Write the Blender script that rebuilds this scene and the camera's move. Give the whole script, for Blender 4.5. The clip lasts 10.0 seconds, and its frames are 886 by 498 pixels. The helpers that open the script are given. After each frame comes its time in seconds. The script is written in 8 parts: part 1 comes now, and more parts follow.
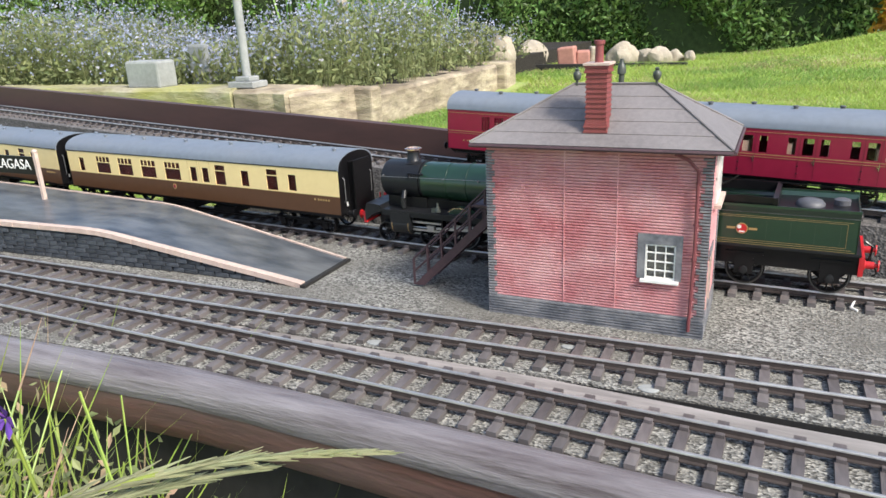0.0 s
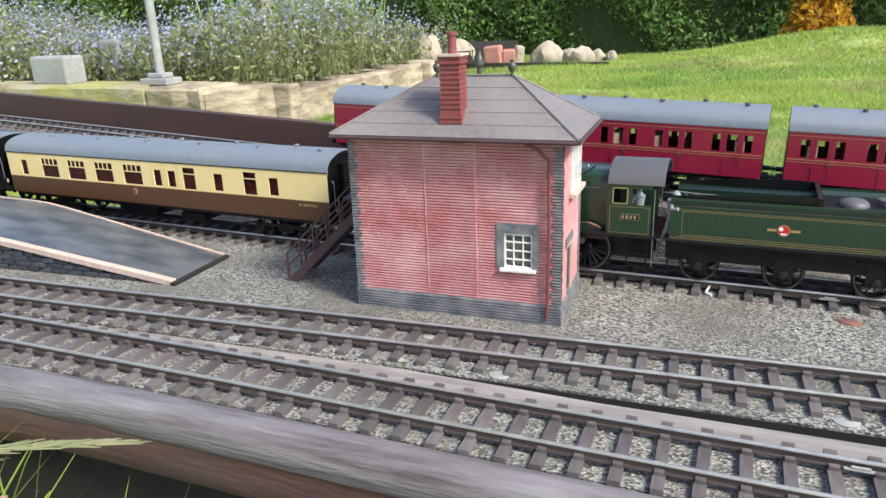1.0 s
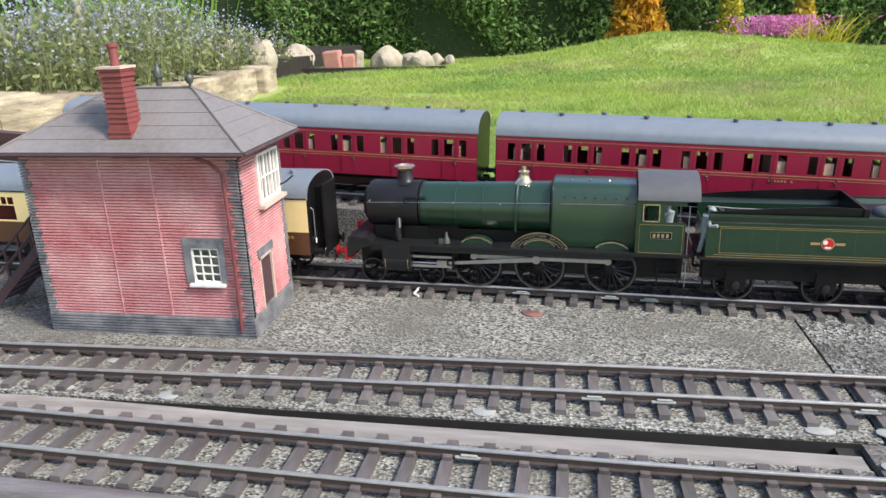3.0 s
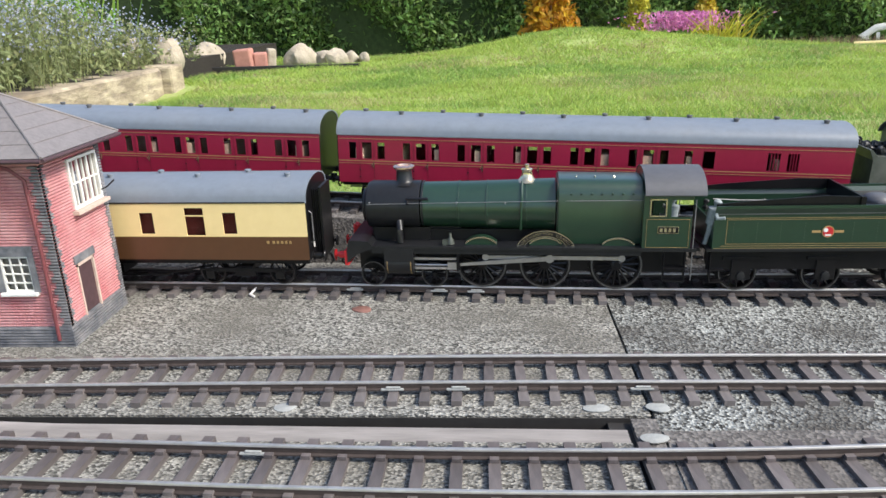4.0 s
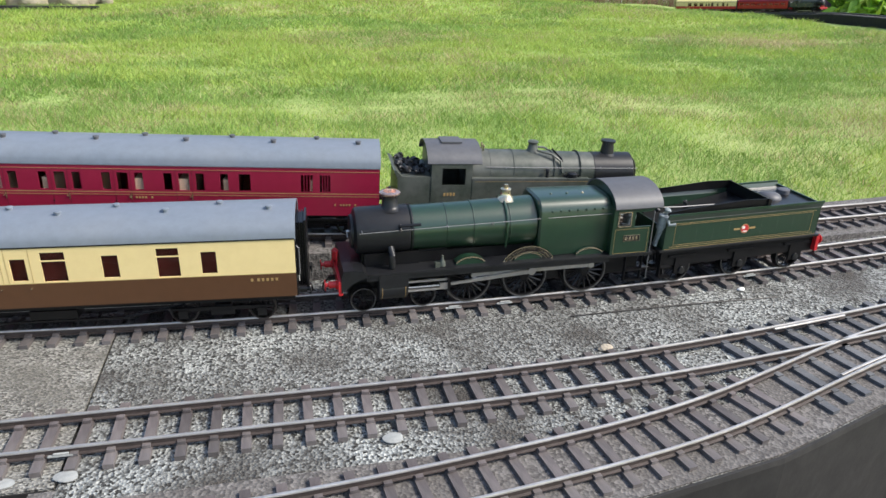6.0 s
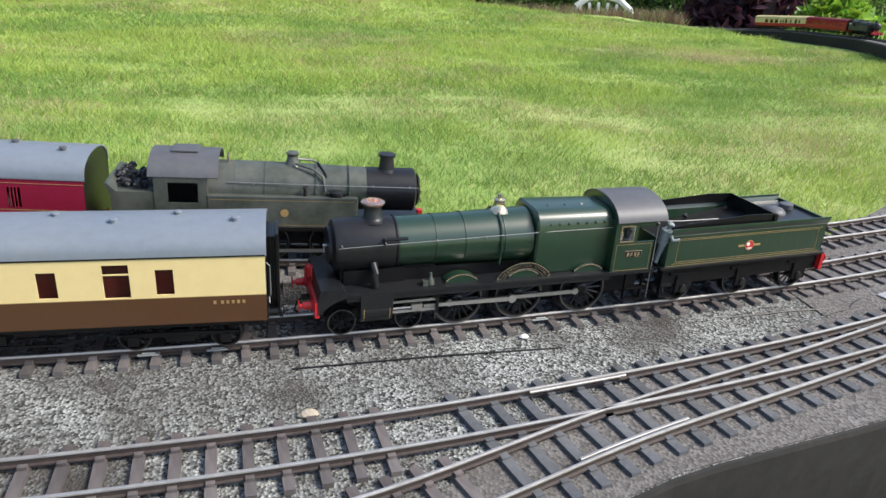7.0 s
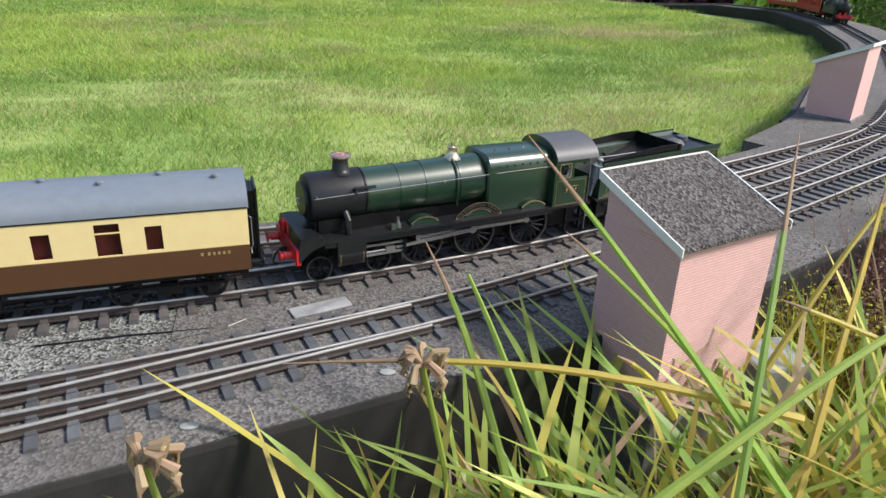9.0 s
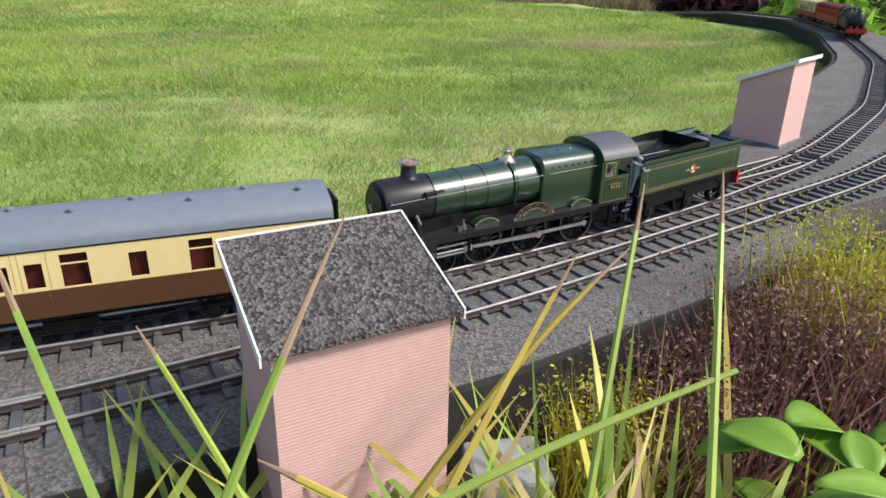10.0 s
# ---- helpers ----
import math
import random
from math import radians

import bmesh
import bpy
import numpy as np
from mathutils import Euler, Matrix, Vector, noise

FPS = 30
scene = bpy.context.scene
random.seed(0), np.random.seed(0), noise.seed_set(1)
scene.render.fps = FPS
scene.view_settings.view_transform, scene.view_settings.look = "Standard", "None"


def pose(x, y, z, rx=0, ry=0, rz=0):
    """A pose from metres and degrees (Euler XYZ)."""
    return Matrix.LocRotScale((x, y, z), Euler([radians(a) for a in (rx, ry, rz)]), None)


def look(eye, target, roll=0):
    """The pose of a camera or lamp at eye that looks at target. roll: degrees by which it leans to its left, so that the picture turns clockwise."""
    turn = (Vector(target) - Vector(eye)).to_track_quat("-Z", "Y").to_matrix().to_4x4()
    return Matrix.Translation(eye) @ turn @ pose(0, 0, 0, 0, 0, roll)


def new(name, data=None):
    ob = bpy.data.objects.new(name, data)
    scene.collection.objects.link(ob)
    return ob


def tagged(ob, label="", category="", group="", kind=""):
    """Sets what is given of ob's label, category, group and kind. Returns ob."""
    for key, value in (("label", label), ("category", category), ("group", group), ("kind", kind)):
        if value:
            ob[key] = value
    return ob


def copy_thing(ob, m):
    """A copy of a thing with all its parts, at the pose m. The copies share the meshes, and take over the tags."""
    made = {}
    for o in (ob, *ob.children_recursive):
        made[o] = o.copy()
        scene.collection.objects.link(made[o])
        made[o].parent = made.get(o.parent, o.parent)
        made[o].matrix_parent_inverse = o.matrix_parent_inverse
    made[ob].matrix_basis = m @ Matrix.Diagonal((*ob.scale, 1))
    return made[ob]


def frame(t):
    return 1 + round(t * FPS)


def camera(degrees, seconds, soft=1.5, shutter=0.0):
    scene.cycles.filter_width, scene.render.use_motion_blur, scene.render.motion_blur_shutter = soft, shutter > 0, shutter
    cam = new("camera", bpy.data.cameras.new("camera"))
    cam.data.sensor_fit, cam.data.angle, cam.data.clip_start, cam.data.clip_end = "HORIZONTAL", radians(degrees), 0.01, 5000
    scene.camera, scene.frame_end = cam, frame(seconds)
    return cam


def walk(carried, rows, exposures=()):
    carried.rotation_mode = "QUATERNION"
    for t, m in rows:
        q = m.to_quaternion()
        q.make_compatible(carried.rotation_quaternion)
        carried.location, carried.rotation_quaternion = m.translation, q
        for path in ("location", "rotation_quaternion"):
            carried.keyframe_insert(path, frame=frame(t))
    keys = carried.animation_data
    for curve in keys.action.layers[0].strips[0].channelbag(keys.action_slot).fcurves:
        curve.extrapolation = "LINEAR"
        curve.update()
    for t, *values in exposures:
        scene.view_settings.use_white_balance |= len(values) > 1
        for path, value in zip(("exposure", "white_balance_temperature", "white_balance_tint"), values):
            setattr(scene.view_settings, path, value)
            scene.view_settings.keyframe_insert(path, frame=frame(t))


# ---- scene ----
cam = camera(63.7, 10.0, soft=1.5)
PATH = [
    (0, (0.112, 0.12, 0.232), (-0.71, 1.832, -0.395), -2.8),
    (0.5, (0.139, 0.131, 0.226), (-0.607, 1.876, -0.406), -2.4),
    (1, (0.164, 0.141, 0.224), (-0.498, 1.918, -0.412), -2.1),
    (1.5, (0.198, 0.153, 0.219), (-0.377, 1.96, -0.418), -1.9),
    (2, (0.231, 0.163, 0.223), (-0.257, 1.995, -0.415), -1.6),
    (2.5, (0.256, 0.167, 0.225), (-0.145, 2.02, -0.412), -1.5),
    (2.7, (0.269, 0.172, 0.224), (-0.097, 2.033, -0.41), -1.5),
    (3.8, (0.353, 0.172, 0.228), (0.2, 2.056, -0.424), -2.2),
    (4, (0.372, 0.17, 0.226), (0.251, 2.057, -0.426), -1.9),
    (4.5, (0.413, 0.163, 0.233), (0.395, 2.05, -0.428), -2.0),
    (5, (0.466, 0.167, 0.236), (0.602, 2.049, -0.425), -1.4),
    (5.5, (0.512, 0.173, 0.235), (0.8, 2.029, -0.452), -0.0),
    (6, (0.607, 0.174, 0.291), (1.013, 1.961, -0.509), 1.5),
    (6.2, (0.65, 0.175, 0.31), (1.08, 1.93, -0.547), 2.7),
    (7.3, (0.901, 0.265, 0.266), (1.372, 2.052, -0.497), 3.9),
    (7.5, (0.961, 0.273, 0.273), (1.45, 2.042, -0.522), 4.0),
    (8, (1.083, 0.261, 0.274), (1.585, 2.008, -0.561), 3.4),
    (8.5, (1.206, 0.244, 0.254), (1.684, 1.998, -0.58), 2.6),
    (9, (1.357, 0.237, 0.266), (1.801, 2.007, -0.552), 2.3),
    (9.5, (1.494, 0.247, 0.289), (1.89, 2.037, -0.513), 1.6),
    (10, (1.624, 0.3, 0.269), (1.954, 2.104, -0.528), 1.2),
]
walk(cam, [(r[0], look(*r[1:])) for r in PATH], exposures=[(0.0, 0.85), (2.5, 0.84), (4.5, 0.80), (7.5, 0.76), (8.5, 0.76), (9.0, 0.62), (10.0, 0.53)])

# ---------- world, sun ----------
world = bpy.data.worlds.new("sky")
scene.world = world
world.use_nodes = True
wn = world.node_tree
sky = wn.nodes.new("ShaderNodeTexSky")
sky.sky_type, sky.sun_disc = "NISHITA", False
sky.sun_elevation, sky.sun_rotation = radians(48), radians(115)
sky.air_density, sky.dust_density = 1.0, 2.0
wn.nodes["Background"].inputs[1].default_value = 0.15
wn.links.new(sky.outputs[0], wn.nodes["Background"].inputs[0])
sun = new("sun", bpy.data.lights.new("sun", "SUN"))
sun.data.energy, sun.data.angle, sun.data.color = 3.0, radians(12), (1.0, 0.955, 0.88)
sun.matrix_world = look((0, 0, 0), (-0.72, 0.30, -0.75))


# ---------- materials ----------
MATS = {}


def mat(name, c1, c2=None, scale=150.0, rough=0.6, metal=0.0, bump=0.15, big=12.0, wear=0.25, kind="noise", rnd=0.0, stretch=(1, 1, 1), spec=0.5, c3=None, depth=0.001, isl=0.0):
    """A surface with grain at one scale, stains and some painted sheen at another, and a fine relief."""
    if name in MATS:
        return MATS[name]
    m = bpy.data.materials.new(name)
    m.use_nodes = True
    nt = m.node_tree
    N, L = nt.nodes, nt.links
    bsdf = N["Principled BSDF"]
    c2 = c2 or tuple(v * 0.7 for v in c1)
    co = N.new("ShaderNodeTexCoord")
    mp = N.new("ShaderNodeMapping")
    mp.inputs["Scale"].default_value = stretch
    L.new(co.outputs["Object"], mp.inputs[0])
    if kind == "grain":
        tex = N.new("ShaderNodeTexVoronoi")
        tex.inputs["Scale"].default_value = scale
        L.new(mp.outputs[0], tex.inputs["Vector"])
        sep = N.new("ShaderNodeSeparateColor")
        L.new(tex.outputs["Color"], sep.inputs[0])
        fac, height = sep.outputs[0], tex.outputs["Distance"]
    else:
        tex = N.new("ShaderNodeTexNoise")
        tex.inputs["Scale"].default_value, tex.inputs["Detail"].default_value = scale, 5
        tex.inputs["Roughness"].default_value = 0.65
        L.new(mp.outputs[0], tex.inputs["Vector"])
        fac = height = tex.outputs["Fac"]
    ramp = N.new("ShaderNodeValToRGB")
    ramp.color_ramp.elements[0].position, ramp.color_ramp.elements[1].position = (0.1, 0.95) if kind == "grain" else (0.32, 0.68)
    ramp.color_ramp.elements[0].color, ramp.color_ramp.elements[1].color = (*c2, 1), (*c1, 1)
    L.new(fac, ramp.inputs[0])
    col = ramp.outputs[0]
    stain = N.new("ShaderNodeTexNoise")
    stain.inputs["Scale"].default_value, stain.inputs["Detail"].default_value = big, 4
    L.new(mp.outputs[0], stain.inputs["Vector"])
    sr = N.new("ShaderNodeMapRange")
    sr.inputs[1].default_value, sr.inputs[2].default_value = 0.35, 0.7
    L.new(stain.outputs["Fac"], sr.inputs[0])
    mixn = N.new("ShaderNodeMix")
    mixn.data_type, mixn.blend_type = "RGBA", "MIX"
    sm = N.new("ShaderNodeMath")
    sm.operation = "MULTIPLY"
    sm.inputs[1].default_value = wear
    L.new(sr.outputs[0], sm.inputs[0])
    L.new(sm.outputs[0], mixn.inputs[0])
    L.new(col, mixn.inputs[6])
    mixn.inputs[7].default_value = (*(c3 or tuple(v * 0.45 for v in c1)), 1)
    col = mixn.outputs[2]
    if rnd or isl:
        hs = N.new("ShaderNodeHueSaturation")
        if rnd:
            src = N.new("ShaderNodeObjectInfo").outputs["Random"]
        else:
            src = N.new("ShaderNodeNewGeometry").outputs["Random Per Island"]
        mr = N.new("ShaderNodeMapRange")
        mr.inputs[3].default_value, mr.inputs[4].default_value = 1 - (rnd or isl), 1 + (rnd or isl)
        L.new(src, mr.inputs[0])
        L.new(mr.outputs[0], hs.inputs["Value"])
        L.new(col, hs.inputs["Color"])
        if isl:
            mh = N.new("ShaderNodeMapRange")
            mh.inputs[3].default_value, mh.inputs[4].default_value = 0.475, 0.515
            wh = N.new("ShaderNodeMath")
            wh.operation = "PINGPONG"
            wh.inputs[1].default_value = 0.17
            L.new(src, wh.inputs[0])
            mh.inputs[2].default_value = 0.17
            L.new(wh.outputs[0], mh.inputs[0])
            L.new(mh.outputs[0], hs.inputs["Hue"])
        col = hs.outputs[0]
    L.new(col, bsdf.inputs["Base Color"])
    bsdf.inputs["Roughness"].default_value, bsdf.inputs["Metallic"].default_value = rough, metal
    bsdf.inputs["Specular IOR Level"].default_value = spec
    if bump:
        bn = N.new("ShaderNodeBump")
        bn.inputs["Strength"].default_value, bn.inputs["Distance"].default_value = bump, depth
        L.new(height, bn.inputs["Height"])
        L.new(bn.outputs[0], bsdf.inputs["Normal"])
    MATS[name] = m
    return m


def leafy(name, c1, c2, isl=0.35, rough=0.55, thin=0.4):
    """Leaf or petal: light passes through it as well as off it."""
    m = mat(name, c1, c2, scale=30, rough=rough, bump=0, big=3.0, wear=0.35, isl=isl, c3=tuple(v * 0.6 for v in c1))
    N, L = m.node_tree.nodes, m.node_tree.links
    b = N["Principled BSDF"]
    tr, mx = N.new("ShaderNodeBsdfTranslucent"), N.new("ShaderNodeMixShader")
    L.new(b.inputs["Base Color"].links[0].from_socket, tr.inputs["Color"])
    mx.inputs[0].default_value = thin
    L.new(b.outputs[0], mx.inputs[1])
    L.new(tr.outputs[0], mx.inputs[2])
    L.new(mx.outputs[0], N["Material Output"].inputs[0])
    return m


def glass(name, tint=(1, 1, 1)):
    m = bpy.data.materials.new(name)
    m.use_nodes = True
    b = m.node_tree.nodes["Principled BSDF"]
    b.inputs["Base Color"].default_value = (*tint, 1)
    b.inputs["Roughness"].default_value = 0.04
    b.inputs["Transmission Weight"].default_value = 1.0
    b.inputs["IOR"].default_value = 1.2
    return m


M_ballast = mat("ballast_grey", (0.43, 0.42, 0.375), (0.035, 0.034, 0.030), 850, 0.95, bump=0.8, big=22, wear=0.85, kind="grain", c3=(0.135, 0.127, 0.108), depth=0.0016, stretch=(0.6, 1, 1))
M_ballast2 = mat("ballast_speckled", (0.43, 0.445, 0.42), (0.022, 0.022, 0.020), 540, 0.95, bump=0.8, big=13, wear=1.0, kind="grain", c3=(0.055, 0.049, 0.042), depth=0.0018)
M_felt = mat("worn_felt", (0.205, 0.192, 0.180), (0.068, 0.063, 0.060), 480, 0.95, bump=0.7, big=14, wear=0.75, kind="grain", c3=(0.095, 0.086, 0.078))
M_fascia = mat("dark_brown_timber", (0.105, 0.048, 0.036), (0.06, 0.028, 0.022), 30, 0.5, bump=0.25, big=6, wear=0.5, stretch=(0.12, 1, 1), c3=(0.05, 0.03, 0.026))
# grey-lilac tones carry the sky's sheen on the rim as well as wear
M_rim = mat("weathered_rim_with_sheen", (0.215, 0.195, 0.20), (0.075, 0.058, 0.058), 150, 0.32, bump=1.0, big=34, wear=0.6, stretch=(0.10, 1, 1), c3=(0.30, 0.285, 0.295), depth=0.0025)
M_rimside = mat("red_brown_rim_side", (0.135, 0.060, 0.048), (0.060, 0.028, 0.024), 150, 0.42, bump=0.8, big=30, wear=0.55, stretch=(0.12, 1, 1), c3=(0.20, 0.15, 0.14), depth=0.0015)
# near-black board sides; the same colour paints shade in the slot and under the rim
M_edge = mat("black_board_and_gap_shade", (0.026, 0.024, 0.022), (0.012, 0.011, 0.010), 60, 0.8, bump=0.4, big=6, wear=0.5)
M_plank = mat("weathered_plank", (0.33, 0.30, 0.28), (0.17, 0.153, 0.142), 120, 0.9, bump=0.5, big=16, wear=0.6, stretch=(0.15, 1, 1), c3=(0.21, 0.20, 0.185))
M_sleeper = mat("brown_plastic_sleeper", (0.124, 0.104, 0.100), (0.060, 0.049, 0.048), 180, 0.55, bump=0.4, big=25, wear=0.5, rnd=0.28, stretch=(1, 0.25, 1), c3=(0.175, 0.163, 0.155))
M_sleeper2 = mat("blue_grey_sleeper", (0.095, 0.10, 0.11), (0.05, 0.052, 0.058), 180, 0.65, bump=0.3, big=25, wear=0.4, rnd=0.25, c3=(0.17, 0.17, 0.165))
M_rail = mat("nickel_rail_head", (0.64, 0.615, 0.58), (0.46, 0.44, 0.41), 90, 0.46, metal=0.8, bump=0.03, big=14, wear=0.3, c3=(0.34, 0.29, 0.26))
M_tyre = mat("dull_steel_tyre", (0.16, 0.155, 0.15), (0.10, 0.096, 0.092), 160, 0.4, metal=0.7, bump=0.05)
M_web = mat("rusty_rail_web", (0.072, 0.056, 0.050), (0.045, 0.034, 0.030), 200, 0.6, metal=0.2, bump=0.1)
M_black = mat("satin_black", (0.006, 0.006, 0.007), (0.003, 0.003, 0.004), 220, 0.30, bump=0.06, big=30, wear=0.4, spec=0.32, c3=(0.018, 0.016, 0.015))
M_smoke = mat("smokebox_black", (0.012, 0.013, 0.015), (0.007, 0.007, 0.008), 220, 0.38, bump=0.06, big=30, wear=0.4, spec=0.4, c3=(0.024, 0.023, 0.022))
M_green = mat("brunswick_green", (0.010, 0.036, 0.017), (0.008, 0.030, 0.014), 120, 0.24, bump=0.02, big=14, wear=0.25, c3=(0.013, 0.030, 0.017))
M_green2 = mat("weathered_dark_green", (0.060, 0.070, 0.054), (0.034, 0.042, 0.032), 160, 0.42, bump=0.05, big=40, wear=0.55, c3=(0.125, 0.125, 0.112))
M_cream = mat("carriage_cream", (0.78, 0.62, 0.30), (0.74, 0.58, 0.275), 120, 0.35, bump=0.02, big=12, wear=0.12, c3=(0.66, 0.50, 0.24))
M_choc = mat("chocolate_brown", (0.095, 0.042, 0.018), (0.082, 0.036, 0.015), 120, 0.35, bump=0.02, big=12, wear=0.25, c3=(0.075, 0.038, 0.02))
M_roof = mat("blue_grey_roof", (0.165, 0.195, 0.235), (0.14, 0.165, 0.20), 120, 0.45, bump=0.05, big=10, wear=0.3, c3=(0.235, 0.235, 0.235))
M_caproof = mat("grey_cab_roof", (0.10, 0.10, 0.108), (0.08, 0.08, 0.086), 150, 0.5, bump=0.05, big=20, wear=0.3)
M_maroon = mat("carriage_maroon", (0.27, 0.013, 0.042), (0.24, 0.011, 0.036), 120, 0.3, bump=0.02, big=12, wear=0.25, c3=(0.13, 0.008, 0.02))
M_maroond = mat("maroon_shadow_line", (0.10, 0.006, 0.016), (0.08, 0.005, 0.013), 120, 0.5, bump=0)
M_red = mat("bright_red", (0.55, 0.02, 0.025), (0.45, 0.015, 0.02), 100, 0.4, bump=0.02)
M_gold = mat("gold_lining", (0.40, 0.27, 0.11), (0.31, 0.20, 0.075), 100, 0.45, bump=0)
M_brass = mat("polished_brass", (0.80, 0.70, 0.50), (0.66, 0.55, 0.36), 100, 0.22, metal=0.9, bump=0.02)
M_copper = mat("copper_cap", (0.84, 0.60, 0.50), (0.70, 0.46, 0.36), 100, 0.22, metal=0.9, bump=0.02)
M_wire = mat("thin_dull_steel", (0.24, 0.24, 0.24), (0.18, 0.18, 0.18), 160, 0.55, metal=0.5, bump=0)
M_steel = mat("bright_steel", (0.62, 0.60, 0.58), (0.48, 0.46, 0.44), 160, 0.34, metal=0.85, bump=0.05)
M_interior = mat("dark_red_interior", (0.11, 0.026, 0.022), (0.075, 0.018, 0.016), 40, 0.6, bump=0)
M_seat = mat("pale_brown_interior", (0.72, 0.56, 0.43), (0.58, 0.43, 0.33), 40, 0.7, bump=0)
M_white = mat("white_paint", (0.80, 0.79, 0.75), (0.70, 0.69, 0.65), 180, 0.6, bump=0.1, wear=0.2, c3=(0.55, 0.53, 0.49))
M_coal = mat("coal", (0.03, 0.03, 0.032), (0.012, 0.012, 0.013), 260, 0.45, bump=1.0, kind="grain", depth=0.003)
M_slate = mat("brown_slate_roof", (0.195, 0.175, 0.170), (0.135, 0.120, 0.117), 260, 0.48, bump=0.25, big=14, wear=0.5, c3=(0.26, 0.24, 0.235))
M_redchim = mat("red_chimney_brick", (0.20, 0.032, 0.034), (0.12, 0.018, 0.020), 300, 0.55, bump=0.3, wear=0.45, c3=(0.30, 0.10, 0.088))
M_greybrick = mat("blue_grey_brick", (0.150, 0.156, 0.172), (0.075, 0.078, 0.088), 300, 0.65, bump=0.2, big=70, wear=0.55, c3=(0.36, 0.35, 0.345))
M_pink = mat("pink_painted_card", (0.66, 0.42, 0.39), (0.60, 0.375, 0.35), 260, 0.75, bump=0.2, big=16, wear=0.25, c3=(0.55, 0.33, 0.32))
M_roofelt = mat("dark_mineral_felt", (0.185, 0.165, 0.155), (0.026, 0.023, 0.023), 520, 0.95, bump=1.0, kind="grain", big=30, wear=0.6, c3=(0.055, 0.048, 0.046), depth=0.0016)
M_stone = mat("pale_sandstone", (0.50, 0.43, 0.33), (0.34, 0.29, 0.22), 14, 0.9, bump=0.8, big=5, wear=0.5, c3=(0.24, 0.22, 0.17), depth=0.02)
M_pinkbrick = mat("pink_brick", (0.50, 0.24, 0.19), (0.38, 0.18, 0.14), 20, 0.9, bump=0.4)
M_concrete = mat("grey_concrete", (0.36, 0.37, 0.36), (0.28, 0.29, 0.28), 60, 0.85, bump=0.3, big=10, wear=0.4)
# pale patches are scuffs plus the glossy deck's reflections, put into the colour
M_platform = mat("dark_platform_tarmac", (0.062, 0.074, 0.086), (0.030, 0.036, 0.044), 70, 0.33, bump=0.4, big=55, wear=0.5, stretch=(0.35, 1, 1), c3=(0.21, 0.22, 0.225))
M_coping = mat("pale_pink_coping", (0.62, 0.49, 0.41), (0.48, 0.36, 0.30), 160, 0.75, bump=0.3, big=24, wear=0.4, c3=(0.42, 0.31, 0.26))
M_platwall = mat("dark_stone_wall", (0.040, 0.046, 0.056), (0.014, 0.017, 0.022), 220, 0.42, bump=0.8, big=60, wear=0.45, c3=(0.13, 0.14, 0.15), rnd=0.35)
M_stair = mat("plum_brown_stair", (0.085, 0.045, 0.05), (0.055, 0.03, 0.034), 200, 0.6, bump=0.2)
M_pipe = mat("maroon_downpipe", (0.20, 0.055, 0.06), (0.15, 0.04, 0.045), 200, 0.5, bump=0.1)
M_soil = mat("dark_soil", (0.03, 0.024, 0.018), (0.014, 0.011, 0.009), 60, 0.95, bump=0.8, big=5, wear=0.4, depth=0.01)
M_turf = mat("lawn_turf", (0.30, 0.40, 0.10), (0.18, 0.28, 0.06), 26, 0.9, bump=0.6, big=2.2, wear=0.6, c3=(0.42, 0.42, 0.17), depth=0.012)
M_grass = leafy("lawn_grass", (0.42, 0.55, 0.115), (0.31, 0.44, 0.08), 0.25)
M_grassd = leafy("deep_lawn_grass", (0.27, 0.42, 0.09), (0.18, 0.31, 0.06), 0.28)
M_bare = leafy("dry_grass", (0.55, 0.46, 0.26), (0.42, 0.36, 0.17), 0.3)
M_hedge = leafy("hedge_leaf", (0.20, 0.33, 0.085), (0.10, 0.20, 0.05), 0.55, 0.5)
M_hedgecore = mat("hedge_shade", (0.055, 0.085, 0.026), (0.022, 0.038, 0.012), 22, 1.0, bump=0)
M_fgreen = leafy("flower_foliage", (0.29, 0.33, 0.14), (0.18, 0.21, 0.09), 0.4)
M_fblue = leafy("pale_blue_petal", (0.50, 0.54, 0.72), (0.40, 0.43, 0.62), 0.15, 0.7)
M_fwhite = leafy("pale_petal", (0.62, 0.60, 0.66), (0.52, 0.50, 0.56), 0.15, 0.7)
M_strap = leafy("strap_leaf", (0.24, 0.44, 0.07), (0.17, 0.33, 0.05), 0.35)
M_rush = leafy("green_blade", (0.42, 0.54, 0.11), (0.29, 0.43, 0.08), 0.3, 0.4)
M_rushy = leafy("yellow_blade", (0.66, 0.56, 0.12), (0.52, 0.45, 0.09), 0.25, 0.45)
M_straw = leafy("straw_tip", (0.56, 0.42, 0.26), (0.44, 0.31, 0.18), 0.25, 0.7)
M_orange = leafy("orange_foliage", (0.62, 0.36, 0.03), (0.48, 0.26, 0.02), 0.35)
M_yellow = leafy("yellow_foliage", (0.56, 0.52, 0.06), (0.42, 0.42, 0.05), 0.35)
M_gold_leaf = leafy("golden_foliage", (0.62, 0.50, 0.05), (0.48, 0.40, 0.04), 0.35)
M_magenta = leafy("magenta_petal", (0.75, 0.28, 0.55), (0.62, 0.2, 0.45), 0.3)
M_purple = leafy("purple_leaf", (0.07, 0.025, 0.04), (0.045, 0.018, 0.03), 0.4)
M_heather = leafy("brown_heather", (0.30, 0.165, 0.125), (0.20, 0.11, 0.085), 0.5)
M_violet = leafy("violet_petal", (0.32, 0.12, 0.62), (0.25, 0.09, 0.5), 0.2)
